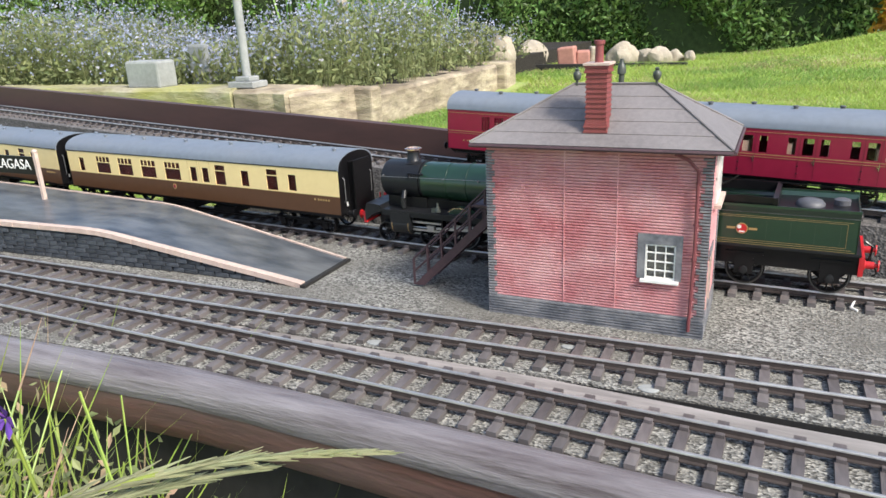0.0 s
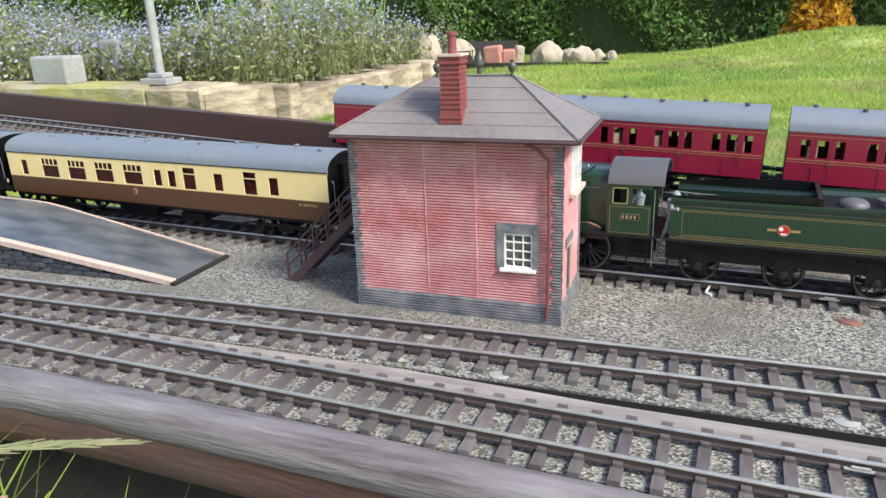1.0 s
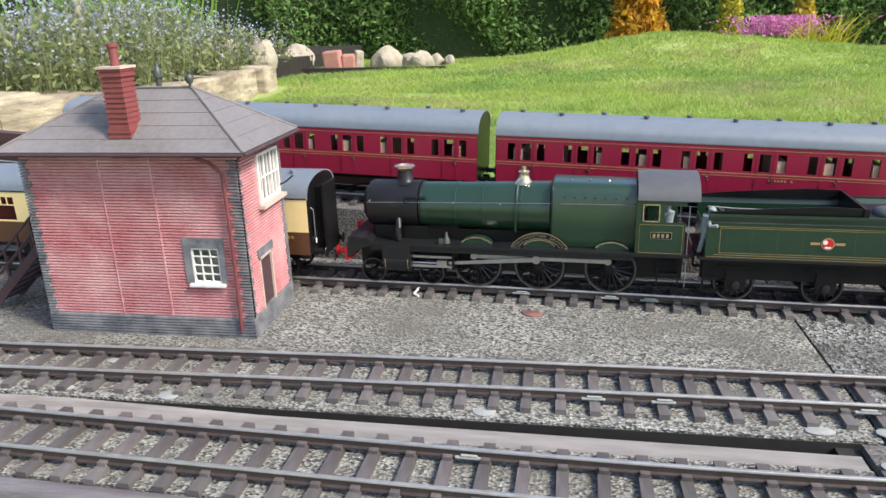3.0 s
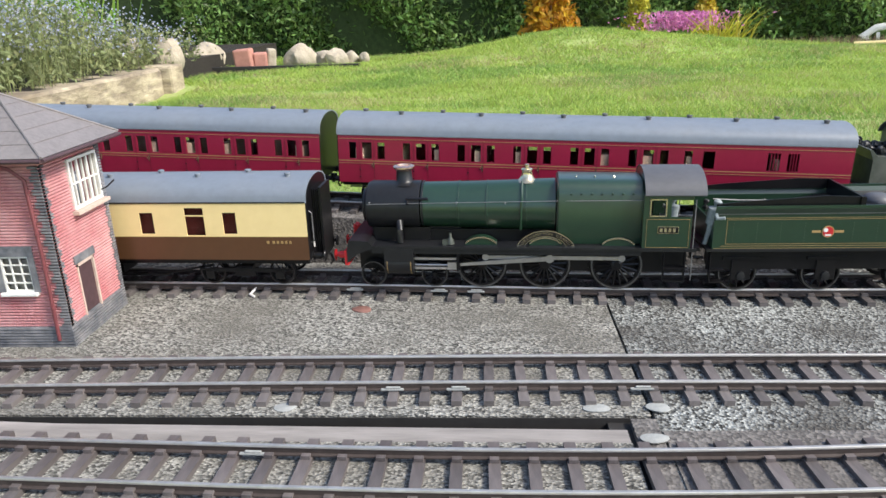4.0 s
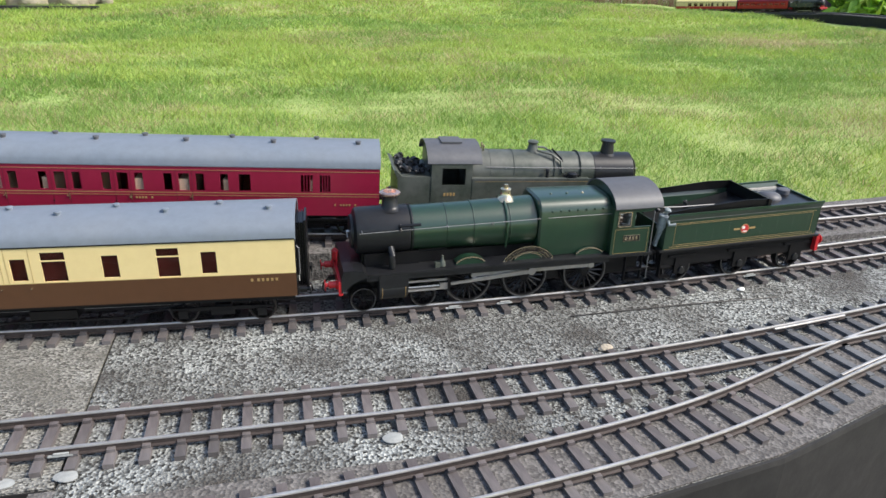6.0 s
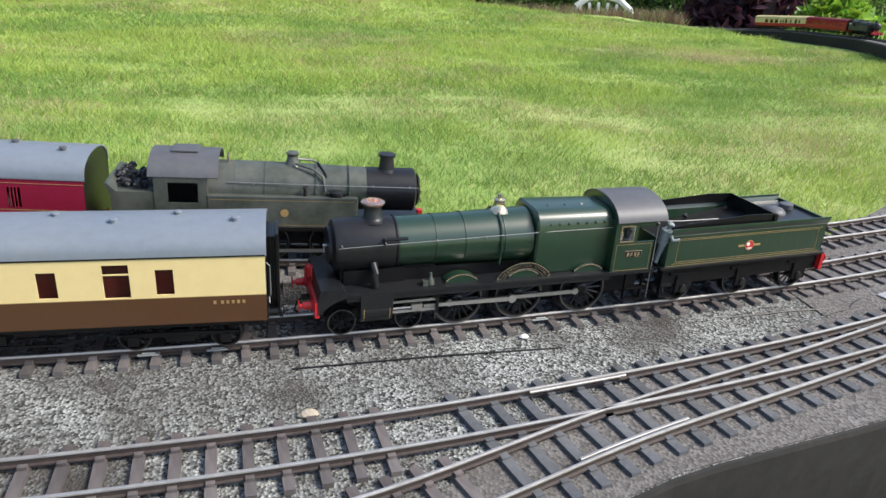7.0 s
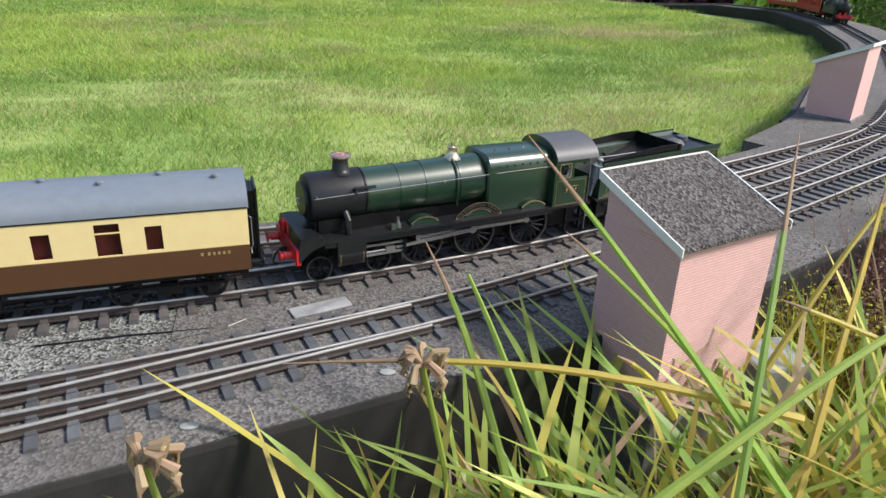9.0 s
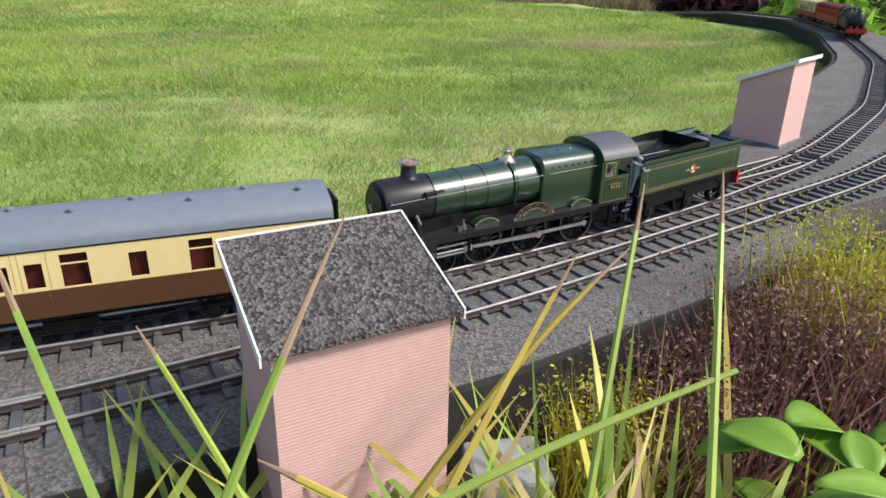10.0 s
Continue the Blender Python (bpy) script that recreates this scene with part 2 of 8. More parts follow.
M_broad = leafy("broad_leaf", (0.30, 0.50, 0.055), (0.19, 0.37, 0.040), 0.3, 0.45)
M_glass = glass("window_glass", (0.80, 0.78, 0.76))
M_glassd = glass("tinted_carriage_glass", (0.70, 0.52, 0.50))
M_green.node_tree.nodes["Principled BSDF"].inputs["Coat Weight"].default_value = 0.75
M_green.node_tree.nodes["Principled BSDF"].inputs["Coat Roughness"].default_value = 0.36
M_figure = mat("grey_blue_figure", (0.30, 0.34, 0.35), (0.16, 0.19, 0.20), 400, 0.7, bump=0.1, c3=(0.3, 0.28, 0.26))
M_disc = mat("pale_grey_disc", (0.36, 0.37, 0.355), (0.27, 0.28, 0.27), 300, 0.85, bump=0.3, wear=0.5, c3=(0.22, 0.22, 0.20))


def timber(name, moss):
    m = mat(name, (0.44, 0.40, 0.32) if moss else (0.60, 0.51, 0.36), (0.20, 0.16, 0.12), 18, 0.9, bump=1.0, big=7, wear=0.85, stretch=(0.45, 0.45, 1.3), c3=(0.34, 0.35, 0.07) if moss else (0.17, 0.13, 0.085), depth=0.014)
    return m


M_oak, M_moss = timber("weathered_oak", False), timber("mossy_oak", True)


def brick_wall():
    """Red brick with pale joints that follow the courses."""
    m = mat("red_brick", (0.58, 0.225, 0.232), (0.41, 0.125, 0.135), 320, 0.55, bump=0.5, big=34, wear=0.65, c3=(0.72, 0.46, 0.45))
    return m


M_brick = brick_wall()


# ---------- mesh helpers ----------
def bbox(bm, x0, x1, y0, y1, z0, z1):
    v = [bm.verts.new(p) for p in ((x0, y0, z0), (x1, y0, z0), (x1, y1, z0), (x0, y1, z0), (x0, y0, z1), (x1, y0, z1), (x1, y1, z1), (x0, y1, z1))]
    for f in ((3, 2, 1, 0), (4, 5, 6, 7), (0, 1, 5, 4), (1, 2, 6, 5), (2, 3, 7, 6), (3, 0, 4, 7)):
        bm.faces.new([v[i] for i in f])
    return v


def loft(bm, rings, caps=True):
    vs = [[bm.verts.new(p) for p in r] for r in rings]
    n = len(vs[0])
    for a, b in zip(vs, vs[1:]):
        for i in range(n):
            bm.faces.new((a[i], a[(i + 1) % n], b[(i + 1) % n], b[i]))
    if caps:
        bm.faces.new(vs[0][::-1])
        bm.faces.new(vs[-1])
    return vs


def ring(c, axis, r, seg):
    c, a = Vector(c), Vector(axis).normalized()
    u = a.orthogonal().normalized()
    w = a.cross(u)
    return [c + r * (math.cos(2 * math.pi * i / seg) * u + math.sin(2 * math.pi * i / seg) * w) for i in range(seg)]


def rod(bm, a, b, r, seg=8, r2=None):
    d = Vector(b) - Vector(a)
    loft(bm, [ring(a, d, r, seg), ring(b, d, r if r2 is None else r2, seg)])


def turned(bm, c, axis, prof, seg=20):
    """A body of revolution: prof lists (distance along axis, radius)."""
    a = Vector(axis).normalized()
    loft(bm, [ring(Vector(c) + a * d, axis, max(r, 1e-5), seg) for d, r in prof])


def tube(bm, pts, r, seg=6):
    pts = [Vector(p) for p in pts]
    rings = []
    for i, p in enumerate(pts):
        d = pts[min(i + 1, len(pts) - 1)] - pts[max(i - 1, 0)]
        u = d.cross(Vector((0.31, 0.2, 0.93))).normalized()
        w = d.normalized().cross(u)
        rr = r[i] if isinstance(r, (list, tuple)) else r
        rings.append([p + rr * (math.cos(2 * math.pi * k / seg) * u + math.sin(2 * math.pi * k / seg) * w) for k in range(seg)])
    loft(bm, rings)


def prism(bm, prof, x0, x1):
    """A profile of (y, z) drawn along x."""
    loft(bm, [[(x0, y, z) for y, z in prof], [(x1, y, z) for y, z in prof]])


def slab(bm, prof, y0, y1):
    """A profile of (x, z) drawn along y."""
    loft(bm, [[(x, y0, z) for x, z in prof], [(x, y1, z) for x, z in prof]])


def arch(r_in, r_out, a0, a1, n=16):
    """An upright arch band of (x, z)."""
    t = [radians(a0 + (a1 - a0) * i / n) for i in range(n + 1)]
    return [(r_out * math.cos(a), r_out * math.sin(a)) for a in t] + [(r_in * math.cos(a), r_in * math.sin(a)) for a in reversed(t)]


def band(bm, pairs, y0, y1):
    """A strip of quads between two lines of (x, z), with thickness in y."""
    for (a, b), (c, d) in zip(pairs, pairs[1:]):
        loft(bm, [[(a[0], y0, a[1]), (b[0], y0, b[1]), (d[0], y0, d[1]), (c[0], y0, c[1])], [(a[0], y1, a[1]), (b[0], y1, b[1]), (d[0], y1, d[1]), (c[0], y1, c[1])]])


def part(name, bm, material, parent=None, label="", smooth=False, bevel=0.0):
    me = bpy.data.meshes.new(name)
    bmesh.ops.recalc_face_normals(bm, faces=bm.faces)
    bm.to_mesh(me)
    bm.free()
    me.materials.append(material)
    if smooth:
        for p in me.polygons:
            p.use_smooth = True
        me.set_sharp_from_angle(angle=radians(38))
    ob = new(name, me)
    if parent:
        ob.parent = parent
    if label:
        ob["label"] = label
    if bevel:
        bv = ob.modifiers.new("bevel", "BEVEL")
        bv.width, bv.segments, bv.limit_method = bevel, 2, "ANGLE"
    return ob


def quick(name, parts, material, parent=None, label="", smooth=False, bevel=0.0):
    """A part from calls of (builder, arguments...)."""
    bm = bmesh.new()
    for f, *a in parts:
        f(bm, *a)
    return part(name, bm, material, parent, label, smooth, bevel)


def soup(name, verts, faces, materials, label, category, slots=None, kind="stuff"):
    me = bpy.data.meshes.new(name)
    me.from_pydata(verts.tolist() if hasattr(verts, "tolist") else verts, [], faces.tolist() if hasattr(faces, "tolist") else faces)
    for m in materials:
        me.materials.append(m)
    if slots is not None:
        me.polygons.foreach_set("material_index", np.asarray(slots, dtype=np.int32))
    me.update()
    return tagged(new(name, me), label, category, "", kind)


def bevelled(name, size, material, seed=0):
    """Shared mesh of a small block with worn corners."""
    me = bpy.data.meshes.new(name)
    bm = bmesh.new()
    x, y, z = (s / 2 for s in size)
    bbox(bm, -x, x, -y, y, -z, z)
    bmesh.ops.bevel(bm, geom=bm.edges[:], offset=min(size) * 0.12, segments=1, affect="EDGES")
    rr = random.Random(seed)
    for v in bm.verts:
        v.co += Vector([rr.uniform(-1, 1) * s * 0.02 for s in size])
    bm.to_mesh(me)
    bm.free()
    me.materials.append(material)
    return me


def lettering(name, text, size, material, parent, m, label="", depth=0.0002):
    cu = bpy.data.curves.new(name, "FONT")
    cu.body, cu.size, cu.extrude = text, size, depth
    cu.align_x, cu.align_y = "CENTER", "CENTER"
    cu.materials.append(material)
    ob = new(name, cu)
    ob.parent = parent
    ob.matrix_local = m
    if label:
        ob["label"] = label
    return ob


# ---------- track lines ----------
def line(points, smooth=0.10, step=0.005):
    """A smooth line through (x, y, z), at even steps."""
    p = np.array(points, float)
    s = np.r_[0, np.cumsum(np.linalg.norm(np.diff(p[:, :2], axis=0), axis=1))]
    u = np.arange(0, s[-1], step)
    q = np.stack([np.interp(u, s, p[:, k]) for k in range(3)], 1)
    n = int(smooth / step)
    for _ in range(3):
        a = np.r_[2 * q[:1] - q[1:n + 1][::-1], q, 2 * q[-1:] - q[-n - 1:-1][::-1]]
        c = np.cumsum(np.r_[np.zeros((1, 3)), a], 0)
        w = 2 * n + 1
        q = ((c[w:] - c[:-w]) / w)[:len(q)]
    s = np.r_[0, np.cumsum(np.linalg.norm(np.diff(q, axis=0), axis=1))]
    u = np.arange(0, s[-1], step)
    return np.stack([np.interp(u, s, q[:, k]) for k in range(3)], 1)


STEP = 0.005


def at(ln, s):
    i = s / STEP
    k = np.arange(len(ln))
    return Vector([float(np.interp(i, k, ln[:, j])) for j in range(3)])


def s_index(ln, x):
    return int(np.argmax(ln[:, 0] > x))


def s_of_x(ln, x):
    k = int(np.argmax(ln[:, 0] > x))
    return k * STEP


def on_track(ln, s, length):
    """Pose of a vehicle whose middle is at s: it sits on the line at its two bogies."""
    a, b = at(ln, s - length * 0.3), at(ln, s + length * 0.3)
    d = b - a
    return Matrix.Translation((a + b) / 2) @ Matrix.Rotation(math.atan2(d.y, d.x), 4, "Z") @ Matrix.Rotation(-math.atan2(d.z, d.xy.length), 4, "Y")


RT = 0.009  # rail top over the board
FAR = [(2.30, 1.15, RT), (2.62, 1.43, RT), (3.02, 1.90, RT), (3.45, 2.60, 0.0), (3.85, 3.40, -0.03), (4.02, 4.20, -0.075), (3.88, 5.00, -0.15), (3.40, 5.55, -0.20), (2.70, 5.85, -0.235), (1.9, 6.0, -0.25), (1.2, 6.1, -0.26)]
TRACK_0 = line([(-3.0, 1.40, 0.12), (-1.5, 1.10, 0.098), (-1.0, 1.02, 0.083), (-0.5, 0.945, 0.068), (-0.2, 0.90, 0.0583), (0.233, 0.86, 0.045), (0.47, 0.835, 0.0376), (0.7, 0.818, 0.0305), (0.91, 0.808, 0.024), (1.1, 0.814, 0.018), (1.3, 0.836, 0.012), (1.45, 0.86, RT), (1.64, 0.903, RT), (1.86, 0.962, RT), (2.05, 1.04, RT)] + FAR, 0.06)
TRACK_1 = line([(-3.0, 1.15, RT), (-1.5, 0.90, RT), (-0.8, 0.80, RT), (-0.5, 0.778, RT), (-0.27, 0.759, RT), (-0.12, 0.748, RT), (0.1, 0.739, RT), (0.3, 0.728, RT), (0.47, 0.715, RT), (0.65, 0.709, RT), (0.8, 0.711, RT), (0.92, 0.717, RT), (1.0, 0.723, RT), (1.13, 0.735, RT), (1.25, 0.747, RT), (1.36, 0.762, RT), (1.55, 0.803, RT), (1.69, 0.847, RT), (1.85, 0.908, RT), (2.0, 0.973, RT)] + FAR, 0.06)
TRACK_2 = line([(-3.0, 0.62, RT), (-1.5, 0.565, RT), (-0.6, 0.555, RT), (-0.3, 0.556, RT), (-0.07, 0.563, RT), (0.185, 0.568, RT), (0.41, 0.570, RT), (0.55, 0.570, RT), (0.7, 0.569, RT), (0.85, 0.576, RT), (0.937, 0.586, RT), (1.094, 0.608, RT), (1.244, 0.634, RT), (1.475, 0.690, RT), (1.793, 0.81, RT), (2.30, 1.05, RT), (2.68, 1.30, RT), (3.05, 1.8, RT), (3.3, 2.3, RT)], 0.06)
TRACK_3 = line([(-3.0, 0.60, RT), (-1.5, 0.53, RT), (-0.55, 0.495, RT), (-0.25, 0.488, RT), (-0.06, 0.482, RT), (0.08, 0.476, RT), (0.17, 0.473, RT), (0.315, 0.467, RT), (0.406, 0.466, RT), (0.52, 0.468, RT), (0.65, 0.477, RT), (0.85, 0.504, RT), (0.95, 0.538, RT), (1.029, 0.569, RT), (1.126, 0.591, RT), (1.237, 0.620, RT), (1.35, 0.654, RT), (1.475, 0.689, RT)], 0.05)

# ---------- ground ----------
BEND = line(FAR, 0.1)[:900:40, :2]


def ground_z(x, y):
    """Height of the garden: the lawn, its mound, the drop beyond the far track and before the front edge."""
    z = -0.10 - 0.016 * np.clip(y - 1.0, 0, 6)
    z = z + 0.18 * np.exp(-((x - 1.05) / 0.85) ** 2 - ((y - 5.75) / 0.75) ** 2) + 0.05 * np.exp(-((x - 2.3) / 0.8) ** 2 - ((y - 5.6) / 0.6) ** 2)
    z = z - 0.10 * np.exp(-((x + 1.6) / 0.55) ** 2) * np.clip((4.4 - y) / 0.6, 0, 1) * np.clip((y - 1.0) / 0.5, 0, 1)
    z = z + 0.012 * np.sin(x * 2.1 + 1.0) * np.sin(y * 1.7) + 0.006 * np.sin(x * 5.3) * np.sin(y * 4.1 + 0.5)
    beyond = np.clip((y - 6.3) / 0.5, 0, 1)
    right = np.clip((x - 3.9 - 0.25 * np.clip(y - 4, -3, 3) ** 2 * -0.2) / 0.5, 0, 1)
    z = z - 0.55 * np.maximum(beyond, right * np.clip((y - 2.5) / 1.0, 0, 1))
    front = np.clip((0.70 + 0.22 * np.clip(x - 1.0, 0, 3) - y) / 0.12, 0, 1)
    rim = np.interp(y, [1.3, 1.9, 2.6, 3.4, 4.2, 4.8], [0, 0.065, 0.065, 0.045, 0.02, 0])
    near = np.min([(x - p[0]) ** 2 + (y - p[1]) ** 2 for p in BEND], axis=0)
    z = z + rim * np.exp(-near / 0.16)
    return z - 0.24 * front


def sheet(name, x0, x1, nx, y0, y1, ny, material, label, category, fz):
    xs, ys = np.meshgrid(np.linspace(x0, x1, nx), np.linspace(y0, y1, ny))
    v = np.stack([xs.ravel(), ys.ravel(), fz(xs, ys).ravel()], 1)
    i = np.arange((ny - 1) * (nx - 1))
    a = (i // (nx - 1)) * nx + i % (nx - 1)
    ob = soup(name, v, np.stack([a, a + 1, a + nx + 1, a + nx], 1), [material], label, category, None, "structure")
    for p in ob.data.polygons:
        p.use_smooth = True
    return ob


sheet("ground", -9, 11, 201, -1.5, 12, 136, M_turf, "mown green lawn rising to a low mound", "lawn", ground_z)
bm = bmesh.new()
bbox(bm, -400, 400, -400, 400, -1.2, -1.0)
tagged(part("ground_far", bm, M_turf), "flat garden ground running to the horizon", "ground", "", "structure")


# ---------- baseboards ----------
def front_edge(x):
    return float(np.interp(x, [-3, -0.45, -0.23, 0.0, 0.45, 0.7, 0.9, 1.05, 1.217, 1.364, 1.573, 1.737, 1.961, 2.15, 2.5, 2.9, 3.4], [0.40, 0.447, 0.458, 0.450, 0.432, 0.44, 0.475, 0.525, 0.551, 0.585, 0.642, 0.692, 0.789, 0.881, 1.06, 1.36, 2.0]))


def back_edge(x):
    return float(np.interp(x, [-3, -0.5, 0.2, 0.9, 1.3, 1.6, 1.9, 2.1], [0.98, 0.825, 0.79, 0.76, 0.79, 0.955, 1.03, 1.12]))


def board(name, x0, x1, n, material, label, y_from=front_edge, y_to=back_edge, z1=0.0, z0=-0.075):
    bm = bmesh.new()
    xs = [x0 + (x1 - x0) * i / n for i in range(n + 1)]
    loft(bm, [[(x, y_from(x), z0), (x, y_to(x), z0), (x, y_to(x), z1), (x, y_from(x), z1)] for x in xs])
    return tagged(part(name, bm, material), label, "baseboard", "", "structure")


GAP1 = 0.5285   # front edge of the middle board
board("baseboard_near", -2.2, 0.449, 60, M_ballast, "ballasted model railway baseboard under the front track", front_edge, lambda x: 0.502)
board("baseboard_strip", -2.2, 0.449, 40, M_plank, "bare weathered plank strip beside the open slot", lambda x: 0.5025, lambda x: float(np.interp(x, [-2.2, 0.0, 0.12, 0.449], [0.5283, 0.5283, 0.5215, 0.5165])), -0.0015)
# dark floor under the slot, coloured for the shade down there
board("baseboard_slot", 0.0, 0.449, 12, M_edge, "dark floor added for the shade in the open slot between two baseboards", lambda x: 0.505, lambda x: 0.54, -0.02, -0.07)
board("baseboard_middle", -2.2, 0.4646, 60, M_ballast, "grey ballasted model railway baseboard", lambda x: GAP1)
board("baseboard_joint", 0.44, 0.475, 6, M_edge, "dark joint between two baseboards", lambda x: 0.44, lambda x: 0.76, -0.004, -0.07)
board("baseboard_right", 0.4665, 2.12, 120, M_ballast2, "speckled black and white ballasted baseboard")
board("baseboard_front_corner", 0.4525, 0.4664, 4, M_felt, "worn felt corner beside the open slot", front_edge, lambda x: 0.5255)
# strip of paler felt along the front of the right board
board("felt_strip", 0.4675, 2.1, 90, M_felt, "worn grey roofing felt along the board edge", lambda x: front_edge(x) + 0.002, lambda x: float(np.interp(x, [0.46, 0.7, 0.9, 1.0, 1.2, 1.45, 1.7, 2.12], [0.512, 0.515, 0.53, 0.60, 0.66, 0.74, 0.81, 0.98])), 0.0009, -0.01)
board("felt_strip_back", 1.28, 2.115, 50, M_felt, "worn grey roofing felt beside the main track", lambda x: float(np.interp(x, [1.28, 1.45, 1.7, 2.12], [0.69, 0.73, 0.81, 0.98])), back_edge, 0.0011, -0.01)

# thin black strip over the slot's back face, painting it as shaded
board("slot_side", 0.0, 0.4615, 12, M_edge, "black strip added for the shade inside the open slot", lambda x: 0.5275, lambda x: 0.5283, -0.0012, -0.07)

# curved board carrying the far loop
bm = bmesh.new()
FL = line([(2.08, 1.03, 0)] + [(p[0], p[1], p[2] - RT) for p in FAR], 0.06)
rings = []
for i in range(0, len(FL) - 1, 12):
    d = Vector(FL[i + 1]) - Vector(FL[i])
    nrm = Vector((d.y, -d.x, 0)).normalized()
    c = Vector(FL[i])
    w_out = float(np.interp(c.x + c.y, [3.1, 3.6, 5.5], [0.10, 0.16, 0.13]))
    w_in = float(np.interp(c.x + c.y, [3.1, 3.9, 5.2], [0.11, 0.17, 0.08]))
    rings.append([c + nrm * w_out, c - nrm * w_in, c - nrm * w_in + Vector((0, 0, -0.15)), c + nrm * w_out + Vector((0, 0, -0.15))])
loft(bm, rings)
far_board = tagged(part("baseboard_far", bm, M_felt), "curved grey felt track bed round the lawn", "baseboard", "", "structure")
bm = bmesh.new()
rings = []
for i in range(40, len(FL) - 1, 12):
    d = Vector(FL[i + 1]) - Vector(FL[i])
    nrm = Vector((d.y, -d.x, 0)).normalized()
    c = Vector(FL[i])
    w_in = float(np.interp(c.x + c.y, [3.1, 3.9, 5.2], [0.11, 0.17, 0.08]))
    a = c - nrm * (w_in + 0.001)
    b = c - nrm * (w_in + 0.012)
    rings.append([a + Vector((0, 0, -0.004)), b + Vector((0, 0, -0.004)), b + Vector((0, 0, -0.16)), a + Vector((0, 0, -0.16))])
loft(bm, rings)
tagged(part("far_board_side", bm, M_edge), "black side board of the far track bed", "board", "", "structure")

# rounded timber nosing along the front
bm = bmesh.new()
prof = [(0.000, -0.002), (-0.005, 0.0025), (-0.011, 0.0040), (-0.017, 0.0030), (-0.022, -0.0005), (-0.0245, -0.006), (-0.0250, -0.013), (-0.0235, -0.018), (0.0, -0.018)]
loft(bm, [[(x, front_edge(x) + p, z) for p, z in prof] for x in [-2.2 + 2.645 * i / 50 for i in range(51)]])
tagged(part("front_rim", bm, M_rim, smooth=True), "rounded dark brown weathered timber rim, grey sky sheen in its colour", "timber edge", "", "structure")
bm = bmesh.new()
prof = [(-0.001, -0.0182), (-0.0228, -0.0182), (-0.0222, -0.030), (-0.0205, -0.044), (-0.018, -0.049), (-0.006, -0.050), (-0.001, -0.046)]
loft(bm, [[(x, front_edge(x) + p, z) for p, z in prof] for x in [-2.2 + 2.645 * i / 50 for i in range(51)]])
tagged(part("rim_side", bm, M_rimside, smooth=True), "red-brown painted side of the timber rim", "timber edge", "", "structure")
# added black sheet, in place of the shaded void below the rim
bm = bmesh.new()
prof = [(0.0, -0.036), (-0.004, -0.036), (-0.004, -0.24), (0.0, -0.24)]
loft(bm, [[(x, front_edge(x) + p, z) for p, z in prof] for x in [-2.2 + 2.645 * i / 50 for i in range(51)]])
tagged(part("rim_backing", bm, M_edge), "black sheet added for the dark void under the timber rim", "board", "", "structure")
# dark timber side, its colour taken down further for the shadow on it
bm = bmesh.new()
prof = [(0.0, 0.0015), (-0.002, 0.0015), (-0.003, -0.002), (-0.003, -0.11), (0.0, -0.11)]
loft(bm, [[(x, front_edge(x) + p, z) for p, z in prof] for x in [0.4665 + 2.5 * i / 70 for i in range(71)]])
tagged(part("front_side", bm, M_edge), "dark brown timber side of the baseboard, its shadow in the colour", "timber edge", "", "structure")
# brown upstand and raised bed behind the rear track, left of the box
bm = bmesh.new()
T0x = list(range(0, s_index(TRACK_0, 1.42), 12))
rb = []
for i in T0x:
    c, d = Vector(TRACK_0[i]), Vector(TRACK_0[i + 1]) - Vector(TRACK_0[i])
    nn = Vector((-d.y, d.x, 0)).normalized()
    rb.append([c + nn * -0.044 + Vector((0, 0, -RT)), c + nn * 0.05 + Vector((0, 0, -RT)), c + nn * 0.05 + Vector((0, 0, -RT - 0.09)), c + nn * -0.044 + Vector((0, 0, -RT - 0.09))])
loft(bm, rb)
tagged(part("rear_track_bed", bm, M_felt), "raised sloping grey bed of the rear track", "track bed", "", "structure")
bm = bmesh.new()
rb = []
for i in T0x:
    c, d = Vector(TRACK_0[i]), Vector(TRACK_0[i + 1]) - Vector(TRACK_0[i])
    if c.x > 0.15:
        break
    nn = Vector((-d.y, d.x, 0)).normalized()
    up = float(np.interp(c.x, [-1.2, -0.3, 0.15], [0.030, 0.026, 0.006]))
    z0, z1 = Vector((0, 0, -0.10)), Vector((0, 0, up))
    rb.append([c + nn * 0.052 + z0, c + nn * 0.066 + z0, c + nn * 0.066 + z1, c + nn * 0.052 + z1])
loft(bm, rb)
tagged(part("rear_upstand", bm, M_fascia), "dark red-brown timber upstand behind the rear track", "board", "", "structure")


# ---------- track ----------
def sleeper_mesh(name, material, length=0.062, chairs=((-0.016, 1), (0.016, 1))):
    me = bpy.data.meshes.new(name)
    bm = bmesh.new()
    bbox(bm, -0.0031, 0.0031, -length / 2, length / 2, -0.0035, 0)
    for y, _ in chairs:
        bbox(bm, -0.0024, 0.0024, y - 0.0042, y - 0.0012, 0, 0.0022)
        bbox(bm, -0.0024, 0.0024, y + 0.0012, y + 0.0042, 0, 0.0022)
    bm.to_mesh(me)
    bm.free()
    me.materials.append(material)
    return me


SL = sleeper_mesh("sleeper", M_sleeper)
SLB = sleeper_mesh("sleeper", M_sleeper2)


